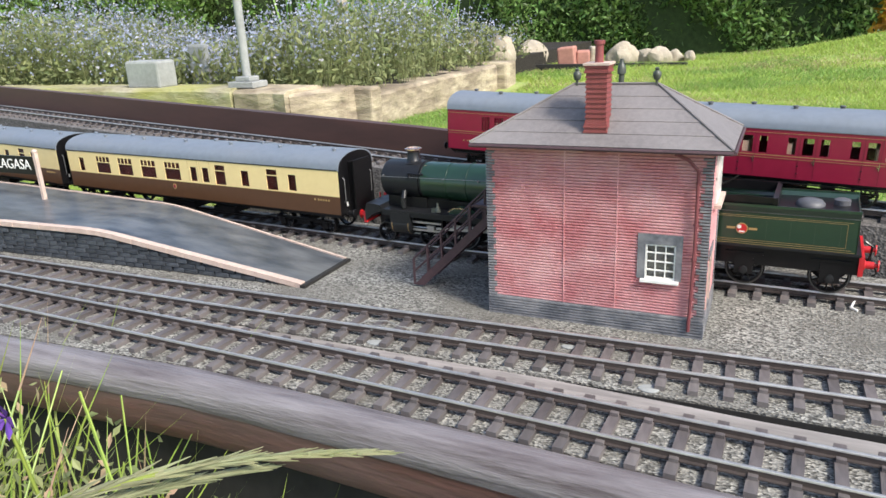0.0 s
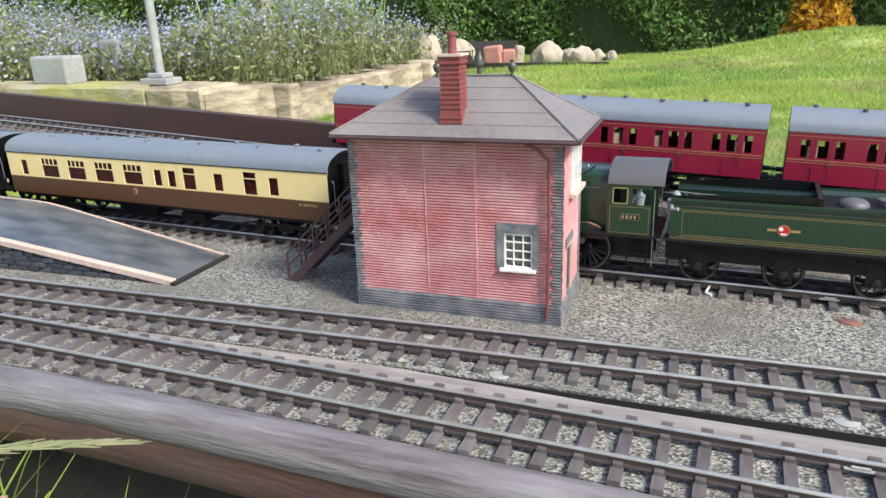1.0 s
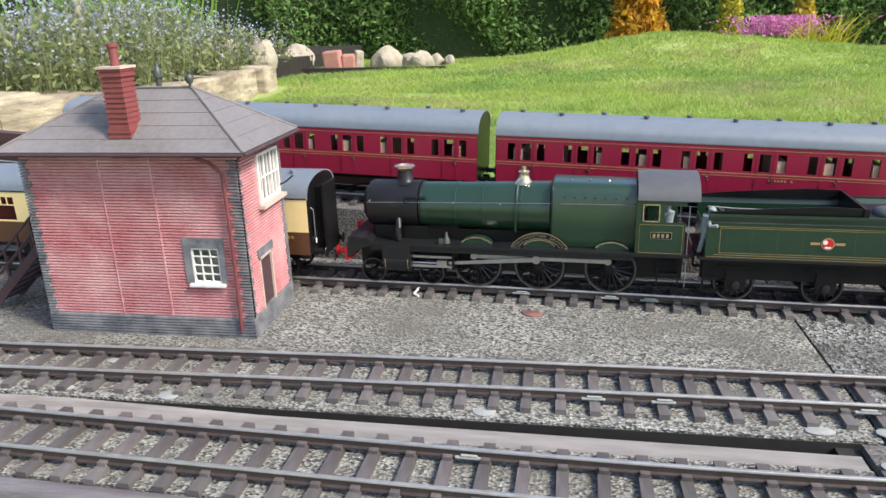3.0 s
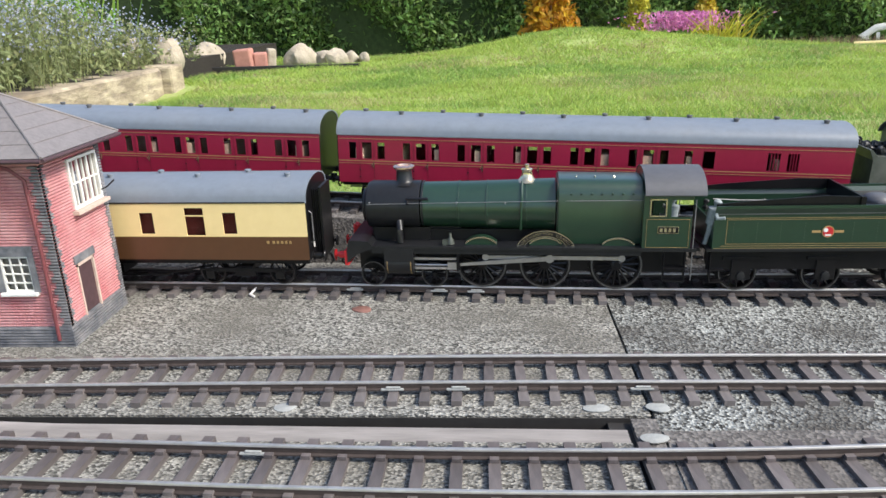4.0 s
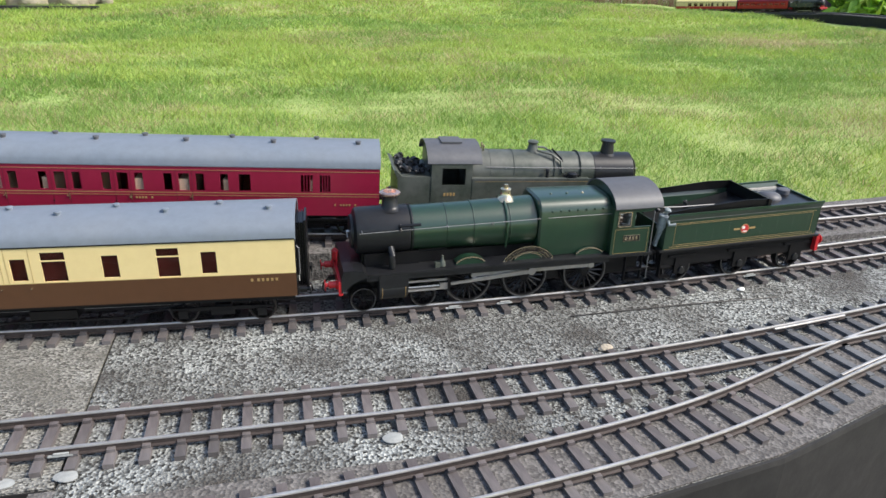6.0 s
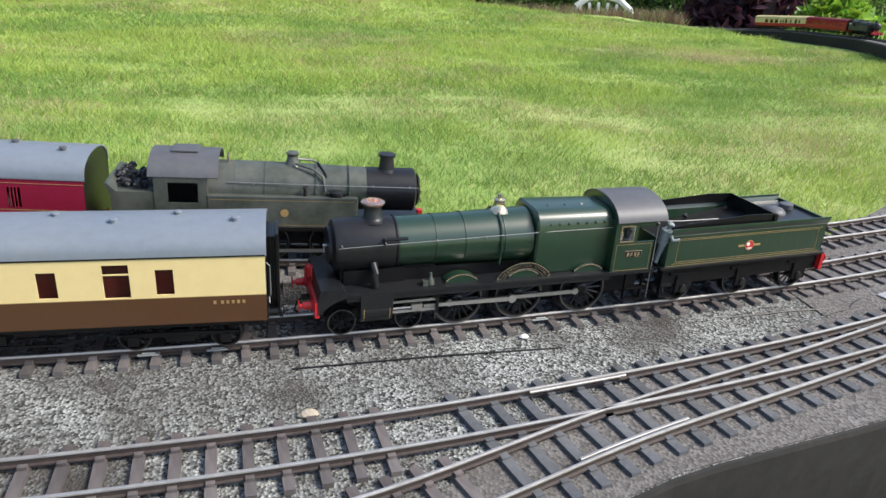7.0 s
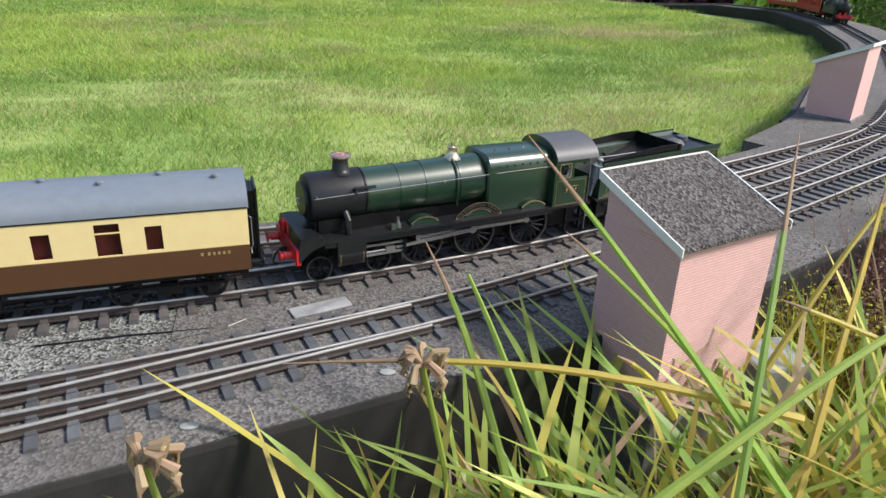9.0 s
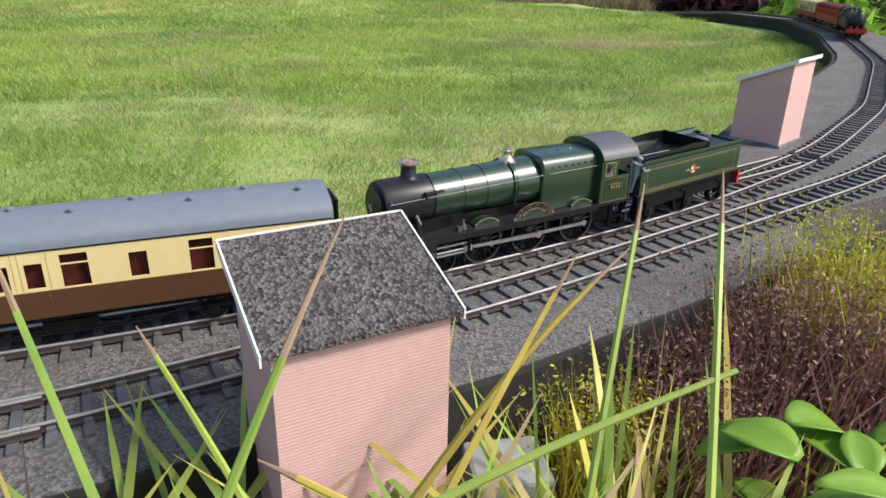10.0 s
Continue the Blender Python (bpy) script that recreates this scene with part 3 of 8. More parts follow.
def sweep(bm, ln, i0, i1, off, prof, stepn=4):
    rings = []
    idx = list(range(i0, i1, stepn))
    for i in idx:
        d = Vector(ln[min(i + 1, len(ln) - 1)]) - Vector(ln[max(i - 1, 0)])
        nn = Vector((-d.y, d.x, 0)).normalized()
        c = Vector(ln[i])
        rings.append([c + nn * (off + p) + Vector((0, 0, z)) for p, z in prof])
    loft(bm, rings)


HEAD = [(-0.0010, -0.0014), (-0.0010, -0.0004), (-0.0007, 0), (0.0007, 0), (0.0010, -0.0004), (0.0010, -0.0014)]
WEB = [(-0.0022, -0.0056), (-0.0022, -0.0049), (-0.0006, -0.0044), (-0.0006, -0.0014), (0.0006, -0.0014), (0.0006, -0.0044), (0.0022, -0.0049), (0.0022, -0.0056)]


def lay_track(name, ln, x0, x1, label, skip=None, dark=None, rest_after=None, sleepers=True, gauge=(-0.0167, 0.0167)):
    track = tagged(new(name), label, "railway track", "model tracks")
    i0 = int(np.argmax(ln[:, 0] > x0))
    far = np.nonzero(ln[:, 0] > x1)[0]
    i1 = int(far[0]) if len(far) else len(ln) - 1
    for off in gauge:
        bm = bmesh.new()
        sweep(bm, ln, i0, i1, off, WEB)
        r = part("rail", bm, M_web, track)
        bm = bmesh.new()
        sweep(bm, ln, i0, i1, off, HEAD)
        part("rail_head", bm, M_rail, r, "worn bright metal rail head", smooth=True)
    if not sleepers:
        return track
    rr = random.Random(name)
    n, s, extra = 0, i0 * STEP, bmesh.new()
    while s < i1 * STEP:
        s += 0.0196 + rr.uniform(-0.0006, 0.0006)
        p, q = at(ln, s), at(ln, s + 0.004)
        d = q - p
        m = Matrix.Translation(p + Vector((0, 0, -0.0056))) @ Matrix.Rotation(math.atan2(d.y, d.x) + rr.uniform(-0.02, 0.02), 4, "Z") @ Matrix.Rotation(-math.atan2(d.z, d.xy.length), 4, "Y")
        if skip and skip(p):
            continue
        if (rest_after and rest_after(p)) or n > 290:
            k = len(extra.verts)
            extra.from_mesh(SL)
            extra.verts.ensure_lookup_table()
            bmesh.ops.transform(extra, matrix=m, verts=extra.verts[k:])
            continue
        ob = new("sleeper", SLB if dark and dark(p) else SL)
        ob.parent, ob.matrix_local = track, m
        n += 1
    if len(extra.verts):
        e = part("far_sleeper_run", extra, M_sleeper, track)
        e["kind"] = "stuff"
    else:
        extra.free()
    return track


TRACK_JOBS = [
    ("main_track", TRACK_1, -1.9, 2.28, "bullhead model track with brown sleepers, main line", None, None, lambda p: p.x < -0.75 or p.x > 2.1),
    ("rear_track", TRACK_0, -2.2, 2.25, "raised rear model track with dark sleepers", lambda p: p.x > 2.08, None, lambda p: p.x < -1.0),
    ("middle_track", TRACK_2, -1.4, 2.9, "model track with brown plastic sleepers and bright rails", lambda p: 0.90 < p.x < 1.40, lambda p: p.x > 1.02, lambda p: p.x > 2.3),
    ("front_track", TRACK_3, -1.2, 1.47, "front model track with brown sleepers curving to a turnout", lambda p: p.x > 0.93, lambda p: p.x > 1.02, None),
]

# long timbers of the turnout
turnout = tagged(new("turnout"), "model turnout with long blue-grey timbers", "railway track", "model tracks")
x = 0.905
rr = random.Random(5)
while x < 1.40:
    a, b = at(TRACK_3, s_of_x(TRACK_3, x)), at(TRACK_2, s_of_x(TRACK_2, x))
    if x < 0.93:
        x += 0.0196
        continue
    y0, y1 = a.y - 0.033, b.y + 0.032
    sl = 0.5 * ((at(TRACK_3, s_of_x(TRACK_3, x + 0.02)) - a).y + (at(TRACK_2, s_of_x(TRACK_2, x + 0.02)) - b).y) / 0.02
    bm = bmesh.new()
    bbox(bm, -0.0034, 0.0034, (y0 - y1) / 2, (y1 - y0) / 2, -0.0035, 0)
    for yy in (a.y - 0.0167, a.y + 0.0167, b.y - 0.0167, b.y + 0.0167):
        yl = yy - (y0 + y1) / 2
        bbox(bm, -0.0028, 0.0028, yl - 0.0045, yl + 0.0045, 0, 0.0012)
    t = part("timber", bm, M_sleeper2, turnout)
    t.matrix_local = Matrix.Translation((x, (y0 + y1) / 2, RT - 0.0056)) @ Matrix.Rotation(math.atan(sl), 4, "Z")
    x += 0.0205
# check rails beside the crossing
for ln, off, xa, xb in ((TRACK_2, 0.0135, 0.98, 1.07), (TRACK_3, -0.0135, 0.98, 1.07)):
    bm = bmesh.new()
    sweep(bm, ln, int(s_of_x(ln, xa) / STEP), int(s_of_x(ln, xb) / STEP), off, HEAD, 3)
    part("check_rail", bm, M_rail, turnout, "short bright check rail")


# ---------- vehicles ----------
def wheel(name, parent, x, y, r, spokes=10, side=-1, rim_mat=None, width=0.0045):
    """A spoked wheel whose face looks to side; it turns about its own middle."""
    w = new(name, bpy.data.meshes.new(name))
    bm = bmesh.new()
    n = 28
    f, bk = side * width / 2, -side * width / 2
    for ro, ri, ya, yb in ((r, r * 0.86, f, bk), (r * 1.07, r * 0.86, bk, bk - side * 0.0008)):
        rings = []
        for rad_, yy in ((ro, ya), (ro, yb), (ri, yb), (ri, ya)):
            rings.append([(rad_ * math.cos(2 * math.pi * i / n), yy, rad_ * math.sin(2 * math.pi * i / n)) for i in range(n)])
        loft(bm, rings + rings[:1], caps=False)
    turned(bm, (0, bk, 0), (0, side, 0), [(0, r * 0.22), (width * 0.9, r * 0.22), (width * 1.1, r * 0.14)], 14)
    thin = bpy.data.meshes.new("spoke")
    sb = bmesh.new()
    rod(sb, (0.18 * r, f * 0.3, 0), (0.89 * r, f * 0.3, 0), r * 0.045, 5)
    sb.to_mesh(thin)
    sb.free()
    thin.materials.append(M_black)
    for k in range(spokes):
        a = 2 * math.pi * k / spokes
        if r > 0.0135:
            sp = new("spoke", thin)
            sp.parent, sp.rotation_euler = w, (0, -a, 0)
            continue
        rod(bm, (0.18 * r * math.cos(a), f * 0.3, 0.18 * r * math.sin(a)), (0.89 * r * math.cos(a), f * 0.3, 0.89 * r * math.sin(a)), r * 0.045, 5)
    me = w.data
    bmesh.ops.recalc_face_normals(bm, faces=bm.faces)
    bm.to_mesh(me)
    bm.free()
    me.materials.append(M_black)
    w.parent = parent
    w.location = (x, y, r)
    bm = bmesh.new()
    rings = []
    for rad_, yy in ((r * 0.985, f), (r * 0.985, f + side * 0.0003), (r * 0.925, f + side * 0.0003), (r * 0.925, f)):
        rings.append([(rad_ * math.cos(2 * math.pi * i / n), yy, rad_ * math.sin(2 * math.pi * i / n)) for i in range(n)])
    loft(bm, rings + rings[:1], caps=False)
    part("tyre", bm, rim_mat or M_tyre, w, "worn steel tyre")
    return w


ROLL = []   # (wheel, x, y, r, train key)


def buffers(parent, x, d, z=0.0245, red=True, y=0.0198):
    for s in (-1, 1):
        b = quick("buffer", [(turned, (x, s * y, z), (d, 0, 0), [(0, 0.0035), (0.001, 0.0035), (0.0015, 0.0024), (0.007, 0.0024), (0.0072, 0.0014), (0.0095, 0.0014), (0.0096, 0.0040), (0.0104, 0.0036)], 14)], M_red if red else M_black, parent, "red-shanked buffer" if red else "black buffer", True)


def coupling(parent, x, d, z=0.022):
    quick("coupling", [(bbox, min(x, x + d * 0.006), max(x, x + d * 0.006), -0.0015, 0.0015, z - 0.0015, z + 0.0015), (tube, [(x + d * 0.005, 0, z), (x + d * 0.009, 0, z - 0.003), (x + d * 0.011, 0, z - 0.008), (x + d * 0.008, 0, z - 0.011)], 0.0009)], M_black, parent)


def grange():
    loco = tagged(new("steam_locomotive"), "dark green lined model steam locomotive with black smokebox, running tender first", "locomotive")
    X = lambda v: 1.018 * v - 0.1358
    zc = 0.059
    # boiler
    quick("smokebox", [(turned, (X(0.0135), 0, zc), (1, 0, 0), [(0, 0.004), (0.0005, 0.013), (0.003, 0.0185), (0.006, 0.0196), (0.046, 0.0196)], 32), (turned, (X(0.0125), 0, zc), (1, 0, 0), [(0, 0.001), (0.0002, 0.0135), (0.003, 0.0145)], 28)], M_smoke, loco, "matt black smokebox", True)
    quick("door_handle", [(rod, (X(0.010), 0, zc), (X(0.014), 0, zc), 0.0012), (rod, (X(0.0105), 0, zc), (X(0.0105), -0.003, zc - 0.004), 0.0005), (rod, (X(0.0115), 0, zc), (X(0.0115), 0.004, zc - 0.001), 0.0005)], M_steel, loco)
    quick("boiler", [(turned, (X(0.0595), 0, zc), (1, 0, 0), [(0, 0.0186), (0.045, 0.0192), (0.105, 0.0212)], 40)], M_green, loco, "lined dark green tapered boiler", True)
    for xx, rr_ in ((0.060, 0.0190), (0.088, 0.0191), (0.110, 0.0196), (0.140, 0.0206)):
        quick("boiler_band", [(turned, (X(xx), 0, zc), (1, 0, 0), [(0, rr_), (0.0001, rr_ + 0.0004), (0.0011, rr_ + 0.0004), (0.0012, rr_)], 40)], M_green if xx > 0.06 else M_smoke, loco, "", True)
    # pipes and small fittings on the boiler and footplate
    for s in (-1, 1):
        quick("feed_pipe", [(tube, [(X(0.1375), s * 0.0075, 0.0795), (X(0.1372), s * 0.0150, 0.0745), (X(0.1370), s * 0.0203, 0.0660), (X(0.1368), s * 0.0216, 0.0560), (X(0.1366), s * 0.0205, 0.0440)], 0.0009, 6)], M_green, loco, "", True)
        quick("sand_pipe", [(tube, [(X(0.0865), s * 0.0225, 0.0315), (X(0.0880), s * 0.0190, 0.0200), (X(0.0905), s * 0.0172, 0.0050)], 0.0005, 6)], M_wire, loco)
        quick("footplate_edge", [(bbox, X(0.024), X(0.226), s * 0.0306 - 0.0001, s * 0.0306 + 0.0001, 0.0318, 0.0330)], M_smoke, loco)
        for v in (0.0335, 0.0520):
            quick("cylinder_lining", [(turned, (X(v), s * 0.0235, 0.0205), (1, 0, 0), [(0, 0.0079), (0.0002, 0.0080), (0.0004, 0.0079)], 20)], M_gold, loco, "thin orange lining")
    for v in (0.178, 0.192, 0.206):
        quick("whistle" if v > 0.2 else "mud_door", [(turned, (X(v), -0.006, 0.0815), (0, 0, 1), [(0, 0.0012), (0.0015, 0.0010), (0.0022, 0.0005)], 8)], M_brass if v > 0.2 else M_green, loco)
    # belpaire firebox
    def fb(x, w, h, low):
        pts = []
        for sgn in (-1, 1):
            seg = [(sgn * w * 0.93, low), (sgn * w, low + 0.012), (sgn * w, h - 0.010), (sgn * (w - 0.002), h - 0.005), (sgn * (w - 0.006), h - 0.0012), (sgn * (w - 0.012), h)]
            pts += seg if sgn < 0 else seg[::-1]
        return [(x, y, z) for y, z in pts]
    bm = bmesh.new()
    loft(bm, [fb(X(0.1635), 0.0222, 0.0815, 0.034), fb(X(0.165), 0.0235, 0.083, 0.034), fb(X(0.226), 0.0225, 0.0820, 0.034)])
    part("firebox", bm, M_green, loco, "green square-topped firebox", True)
    for k in range(7):
        quick("washout_plug", [(turned, (X(0.174 + 0.0075 * k), -0.0228, 0.0735), (0, -1, 0), [(0, 0.0009), (0.0008, 0.0009), (0.001, 0.0004)], 8)], M_green, loco)
    # chimney, safety valve
    quick("chimney", [(turned, (X(0.045), 0, 0.0765), (0, 0, 1), [(0, 0.0105), (0.0012, 0.0082), (0.003, 0.0066), (0.011, 0.0060)], 24)], M_smoke, loco, "", True)
    quick("chimney_cap", [(turned, (X(0.045), 0, 0.0873), (0, 0, 1), [(0, 0.0062), (0.0008, 0.0072), (0.0016, 0.0078), (0.0022, 0.0086), (0.0033, 0.0086), (0.0040, 0.0074), (0.0041, 0.0052), (0.001, 0.0046)], 24)], M_copper, loco, "copper chimney cap", True)
    quick("safety_valve", [(turned, (X(0.141), 0, 0.0782), (0, 0, 1), [(0, 0.0088), (0.001, 0.0068), (0.004, 0.0048), (0.0075, 0.0040), (0.0095, 0.0046), (0.0102, 0.0036)], 20), (turned, (X(0.141), 0, 0.088), (0, 0, 1), [(0, 0.0018), (0.0035, 0.0018), (0.0038, 0.0004)], 10)], M_brass, loco, "polished brass safety valve bonnet", True)
    for s in (-1, 1):
        quick("handrail", [(tube, [(X(0.018), s * 0.0212, zc + 0.0055), (X(0.06), s * 0.0212, zc + 0.0065), (X(0.164), s * 0.0230, zc + 0.009), (X(0.226), s * 0.0246, zc + 0.010)], 0.0003, 6)] + [(rod, (X(v), s * 0.0175, zc + 0.0065), (X(v), s * 0.0216, zc + 0.0065), 0.0006) for v in (0.02, 0.05, 0.088, 0.125)], M_wire, loco, "thin steel handrail")
        quick("steam_pipe", [(tube, [(X(0.043), s * 0.017, 0.050), (X(0.043), s * 0.0215, 0.044), (X(0.043), s * 0.022, 0.034)], 0.0028, 10)], M_smoke, loco, "", True)
        quick("ejector", [(rod, (X(0.049), s * 0.0208, zc + 0.010), (X(0.066), s * 0.0208, zc + 0.010), 0.0012), (rod, (X(0.050), s * 0.018, zc + 0.010), (X(0.050), s * 0.0225, zc + 0.006), 0.0009)], M_black, loco)
        quick("lubricator", [(turned, (X(0.083), s * 0.0245, 0.034), (0, 0, 1), [(0, 0.003), (0.003, 0.0026), (0.005, 0.0012), (0.0085, 0.001)], 10), (bbox, X(0.077), X(0.081), s * 0.0245 - 0.002, s * 0.0245 + 0.002, 0.033, 0.037)], M_green2, loco, "", True)
    # running plate
    prof = [(X(0.002), 0.0305), (X(0.004), 0.0375), (X(0.012), 0.0375), (X(0.0195), 0.0365), (X(0.0225), 0.0335), (X(0.265), 0.0335), (X(0.265), 0.0315), (X(0.022), 0.0315), (X(0.016), 0.0300), (X(0.010), 0.0275), (X(0.002), 0.0215)]
    bm = bmesh.new()
    slab(bm, prof, -0.0305, 0.0305)
    part("running_plate", bm, M_smoke, loco, "black running plate with drop front")
    for s in (-1, 1):
        quick("valance", [(bbox, X(0.022), X(0.226), s * 0.0292 - 0.0006, s * 0.0292 + 0.0006, 0.0285, 0.0316)], M_smoke, loco)
    quick("buffer_beam", [(bbox, X(0.0), X(0.003), -0.0300, 0.0300, 0.0200, 0.0300)], M_red, loco, "red front buffer beam")
    buffers(loco, X(0.0), -1)
    coupling(loco, X(0.0), -1)
    quick("lamp_iron", [(bbox, X(0.0012), X(0.0022), -0.0008, 0.0008, 0.031, 0.042), (turned, (X(0.0015), 0.012, 0.031), (0, 0, 1), [(0, 0.003), (0.007, 0.003), (0.009, 0.001)], 10)], M_red, loco, "red headlamp", True)
    quick("frames", [(bbox, X(0.008), X(0.262), -0.0120, -0.0105, 0.012, 0.0316), (bbox, X(0.008), X(0.262), 0.0105, 0.0120, 0.012, 0.0316), (bbox, X(0.10), X(0.225), -0.010, 0.010, 0.018, 0.031), (bbox, X(0.024), X(0.070), -0.0135, 0.0135, 0.0105, 0.017), (bbox, X(0.02), X(0.09), -0.012, 0.012, 0.030, 0.044)], M_black, loco)
    quick("boiler_saddle", [(bbox, X(0.022), X(0.066), -0.0150, 0.0150, 0.0338, 0.0440), (bbox, X(0.066), X(0.168), -0.0135, 0.0135, 0.0338, 0.0425)], M_black, loco, "black plates under the boiler")
    for s in (-1, 1):
        c = quick("cylinder", [(turned, (X(0.031), s * 0.0235, 0.0205), (1, 0, 0), [(0, 0.0045), (0.0006, 0.0078), (0.0235, 0.0078), (0.024, 0.0045)], 20), (bbox, X(0.0316), X(0.0545), s * 0.0235 - 0.0074, s * 0.0235 + 0.0074, 0.0215, 0.0318), (turned, (X(0.030), s * 0.0235, 0.0285), (1, 0, 0), [(0, 0.002), (0.0008, 0.0038), (0.0265, 0.0038), (0.027, 0.002)], 14)], M_smoke, loco, "black outside cylinder", True)
        for zz in (0.0238, 0.0172):
            quick("slide_bar", [(bbox, X(0.0545), X(0.0885), s * 0.0245 - 0.0009, s * 0.0245 + 0.0009, zz - 0.0008, zz + 0.0008)], M_steel, loco, "bright steel slide bar")
        quick("motion_bracket", [(bbox, X(0.0875), X(0.0893), min(s * 0.012, s * 0.0275), max(s * 0.012, s * 0.0275), 0.0155, 0.0316)], M_black, loco)
        # splashers
        for xx, lab in ((0.1065, "s"), (0.1555, "n"), (0.2095, "s")):
            ro = 0.0187
            bm = bmesh.new()
            th = [radians(180 - 180 * i / 18) for i in range(19)]
            arc = [(X(xx) + ro * math.cos(a), max(0.0205 + ro * math.sin(a), 0.0334)) for a in th]
            arc = [p for p in arc if p[1] > 0.03345]
            arc = [(arc[0][0] - 0.0004, 0.0334)] + arc + [(arc[-1][0] + 0.0004, 0.0334)]
            slab(bm, arc, min(s * 0.016, s * 0.0245), max(s * 0.016, s * 0.0245))
            sp = part("splasher", bm, M_green, loco, "green wheel splasher with brass beading", True)
            bm = bmesh.new()
            pr = [((X(xx) + (ro - 0.0006) * math.cos(a), 0.0205 + (ro - 0.0006) * math.sin(a)), (X(xx) + (ro + 0.0005) * math.cos(a), 0.0205 + (ro + 0.0005) * math.sin(a))) for a in th if 0.0205 + (ro - 0.0006) * math.sin(a) > 0.0334]
            band(bm, pr, s * 0.0242, s * 0.0250)
            part("beading", bm, M_brass, sp, "brass beading")
            if lab == "n":
                r0, r1 = 0.0218, 0.0268
                al = [radians(148 - 116 * i / 22) for i in range(23)]
                bm = bmesh.new()
                band(bm, [((X(xx) + r0 * math.cos(a), 0.0185 + r0 * math.sin(a)), (X(xx) + r1 * math.cos(a), 0.0185 + r1 * math.sin(a))) for a in al], s * 0.0250, s * 0.0256)
                pl = part("nameplate", bm, M_brass, loco, "curved brass nameplate with raised letters")
                bm = bmesh.new()
                band(bm, [((X(xx) + (r0 + 0.0006) * math.cos(a), 0.0185 + (r0 + 0.0006) * math.sin(a)), (X(xx) + (r1 - 0.0006) * math.cos(a), 0.0185 + (r1 - 0.0006) * math.sin(a))) for a in al[1:-1]], s * 0.0256, s * 0.0258)
                bmesh.ops.remove_doubles(bm, verts=bm.verts[:], dist=1e-6)
                part("plate_ground", bm, M_black, pl, "black plate ground")
                word = "MOREHAMPTON GRANGE"
                for k, ch in enumerate(word):
                    if ch == " ":
                        continue
                    a = radians(143 - 106 * k / (len(word) - 1))
                    if s > 0:
                        a = math.pi - a
                    rm = 0.0243
                    m = Matrix.Translation((X(xx) + rm * math.cos(a), s * 0.0259, 0.0185 + rm * math.sin(a))) @ Matrix.Rotation(-(a - math.pi / 2), 4, "Y") @ (Matrix.Rotation(math.pi, 4, "Z") if s > 0 else Matrix.Identity(4)) @ Matrix.Rotation(radians(90), 4, "X")
                    lettering("letter", ch, 0.0032, M_brass, pl, m, "", 0.0001)
    # cab
    for s in (-1, 1):
        y0, y1 = min(s * 0.0283, s * 0.0291), max(s * 0.0283, s * 0.0291)
        bm = bmesh.new()
        bbox(bm, X(0.226), X(0.2605), y0, y1, 0.0316, 0.0575)
        bbox(bm, X(0.226), X(0.2300), y0, y1, 0.0575, 0.0745)
        bbox(bm, X(0.2425), X(0.2455), y0, y1, 0.0575, 0.0745)
        bbox(bm, X(0.2300), X(0.2425), y0, y1, 0.0715, 0.0745)
        bbox(bm, X(0.2455), X(0.2605), y0, y1, 0.0705, 0.0745)
        cs = part("cab_side", bm, M_green, loco, "green lined cab side with open rear")
        yo = s * 0.02925
        wf = []
        for xa, xb, za, zb in ((0.2302, 0.2424, 0.0577, 0.0587), (0.2302, 0.2424, 0.0704, 0.0714), (0.2302, 0.2312, 0.0577, 0.0714), (0.2414, 0.2424, 0.0577, 0.0714)):
            wf.append((bbox, X(xa), X(xb), yo - 0.0003, yo + 0.0003, za, zb))
        quick("window_frame", wf, M_brass, cs, "brass window frame")
        pane = quick("window_pane", [(bbox, X(0.2306), X(0.242), s * 0.0286 - 0.0001, s * 0.0286 + 0.0001, 0.058, 0.071)], M_glass, cs)
        pane.visible_shadow = False
        ln_ = []
        for xa, xb, za, zb in ((0.2285, 0.2590, 0.0340, 0.0342), (0.2285, 0.2590, 0.0556, 0.0558), (0.2285, 0.2287, 0.0340, 0.0558), (0.2588, 0.2590, 0.0340, 0.0558)):
            ln_.append((bbox, X(xa), X(xb), yo - 0.0001, yo + 0.0001, za, zb))
        quick("lining", ln_, M_gold, cs, "orange lining")
        quick("handrail_pillar", [(rod, (X(0.2625), s * 0.0290, 0.012), (X(0.2625), s * 0.0290, 0.0705), 0.0004)], M_wire, loco, "upright steel grab rail")
        np_ = quick("numberplate", [(bbox, X(0.2365), X(0.2515), yo - 0.0003, yo + 0.0003, 0.0448, 0.0502)], M_brass, loco, "brass number plate")
        quick("plate_ground", [(bbox, X(0.2369), X(0.2511), yo + s * 0.0002, yo + s * 0.0005, 0.0452, 0.0498)], M_black, np_)
        # plain raised bars stand for the running number
        for k in range(4):
            x0 = 0.2380 + k * 0.0031
            quick("figure_bar", [(bbox, X(x0), X(x0 + 0.0020), yo + s * 0.0004, yo + s * 0.0008, 0.0460, 0.0490)], M_brass, np_)
        quick("cab_step", [(bbox, X(0.243), X(0.258), s * 0.0265 - 0.003, s * 0.0265 + 0.003, 0.0105, 0.0115), (bbox, X(0.243), X(0.258), s * 0.0265 - 0.003, s * 0.0265 + 0.003, 0.0195, 0.0205), (bbox, X(0.2425), X(0.2435), s * 0.0265 - 0.001, s * 0.0265 + 0.002, 0.0105, 0.032), (bbox, X(0.2575), X(0.2585), s * 0.0265 - 0.001, s * 0.0265 + 0.002, 0.0105, 0.032)], M_black, loco)
    quick("cab_front", [(bbox, X(0.226), X(0.2268), -0.0285, 0.0285, 0.0316, 0.0745)], M_green, loco)
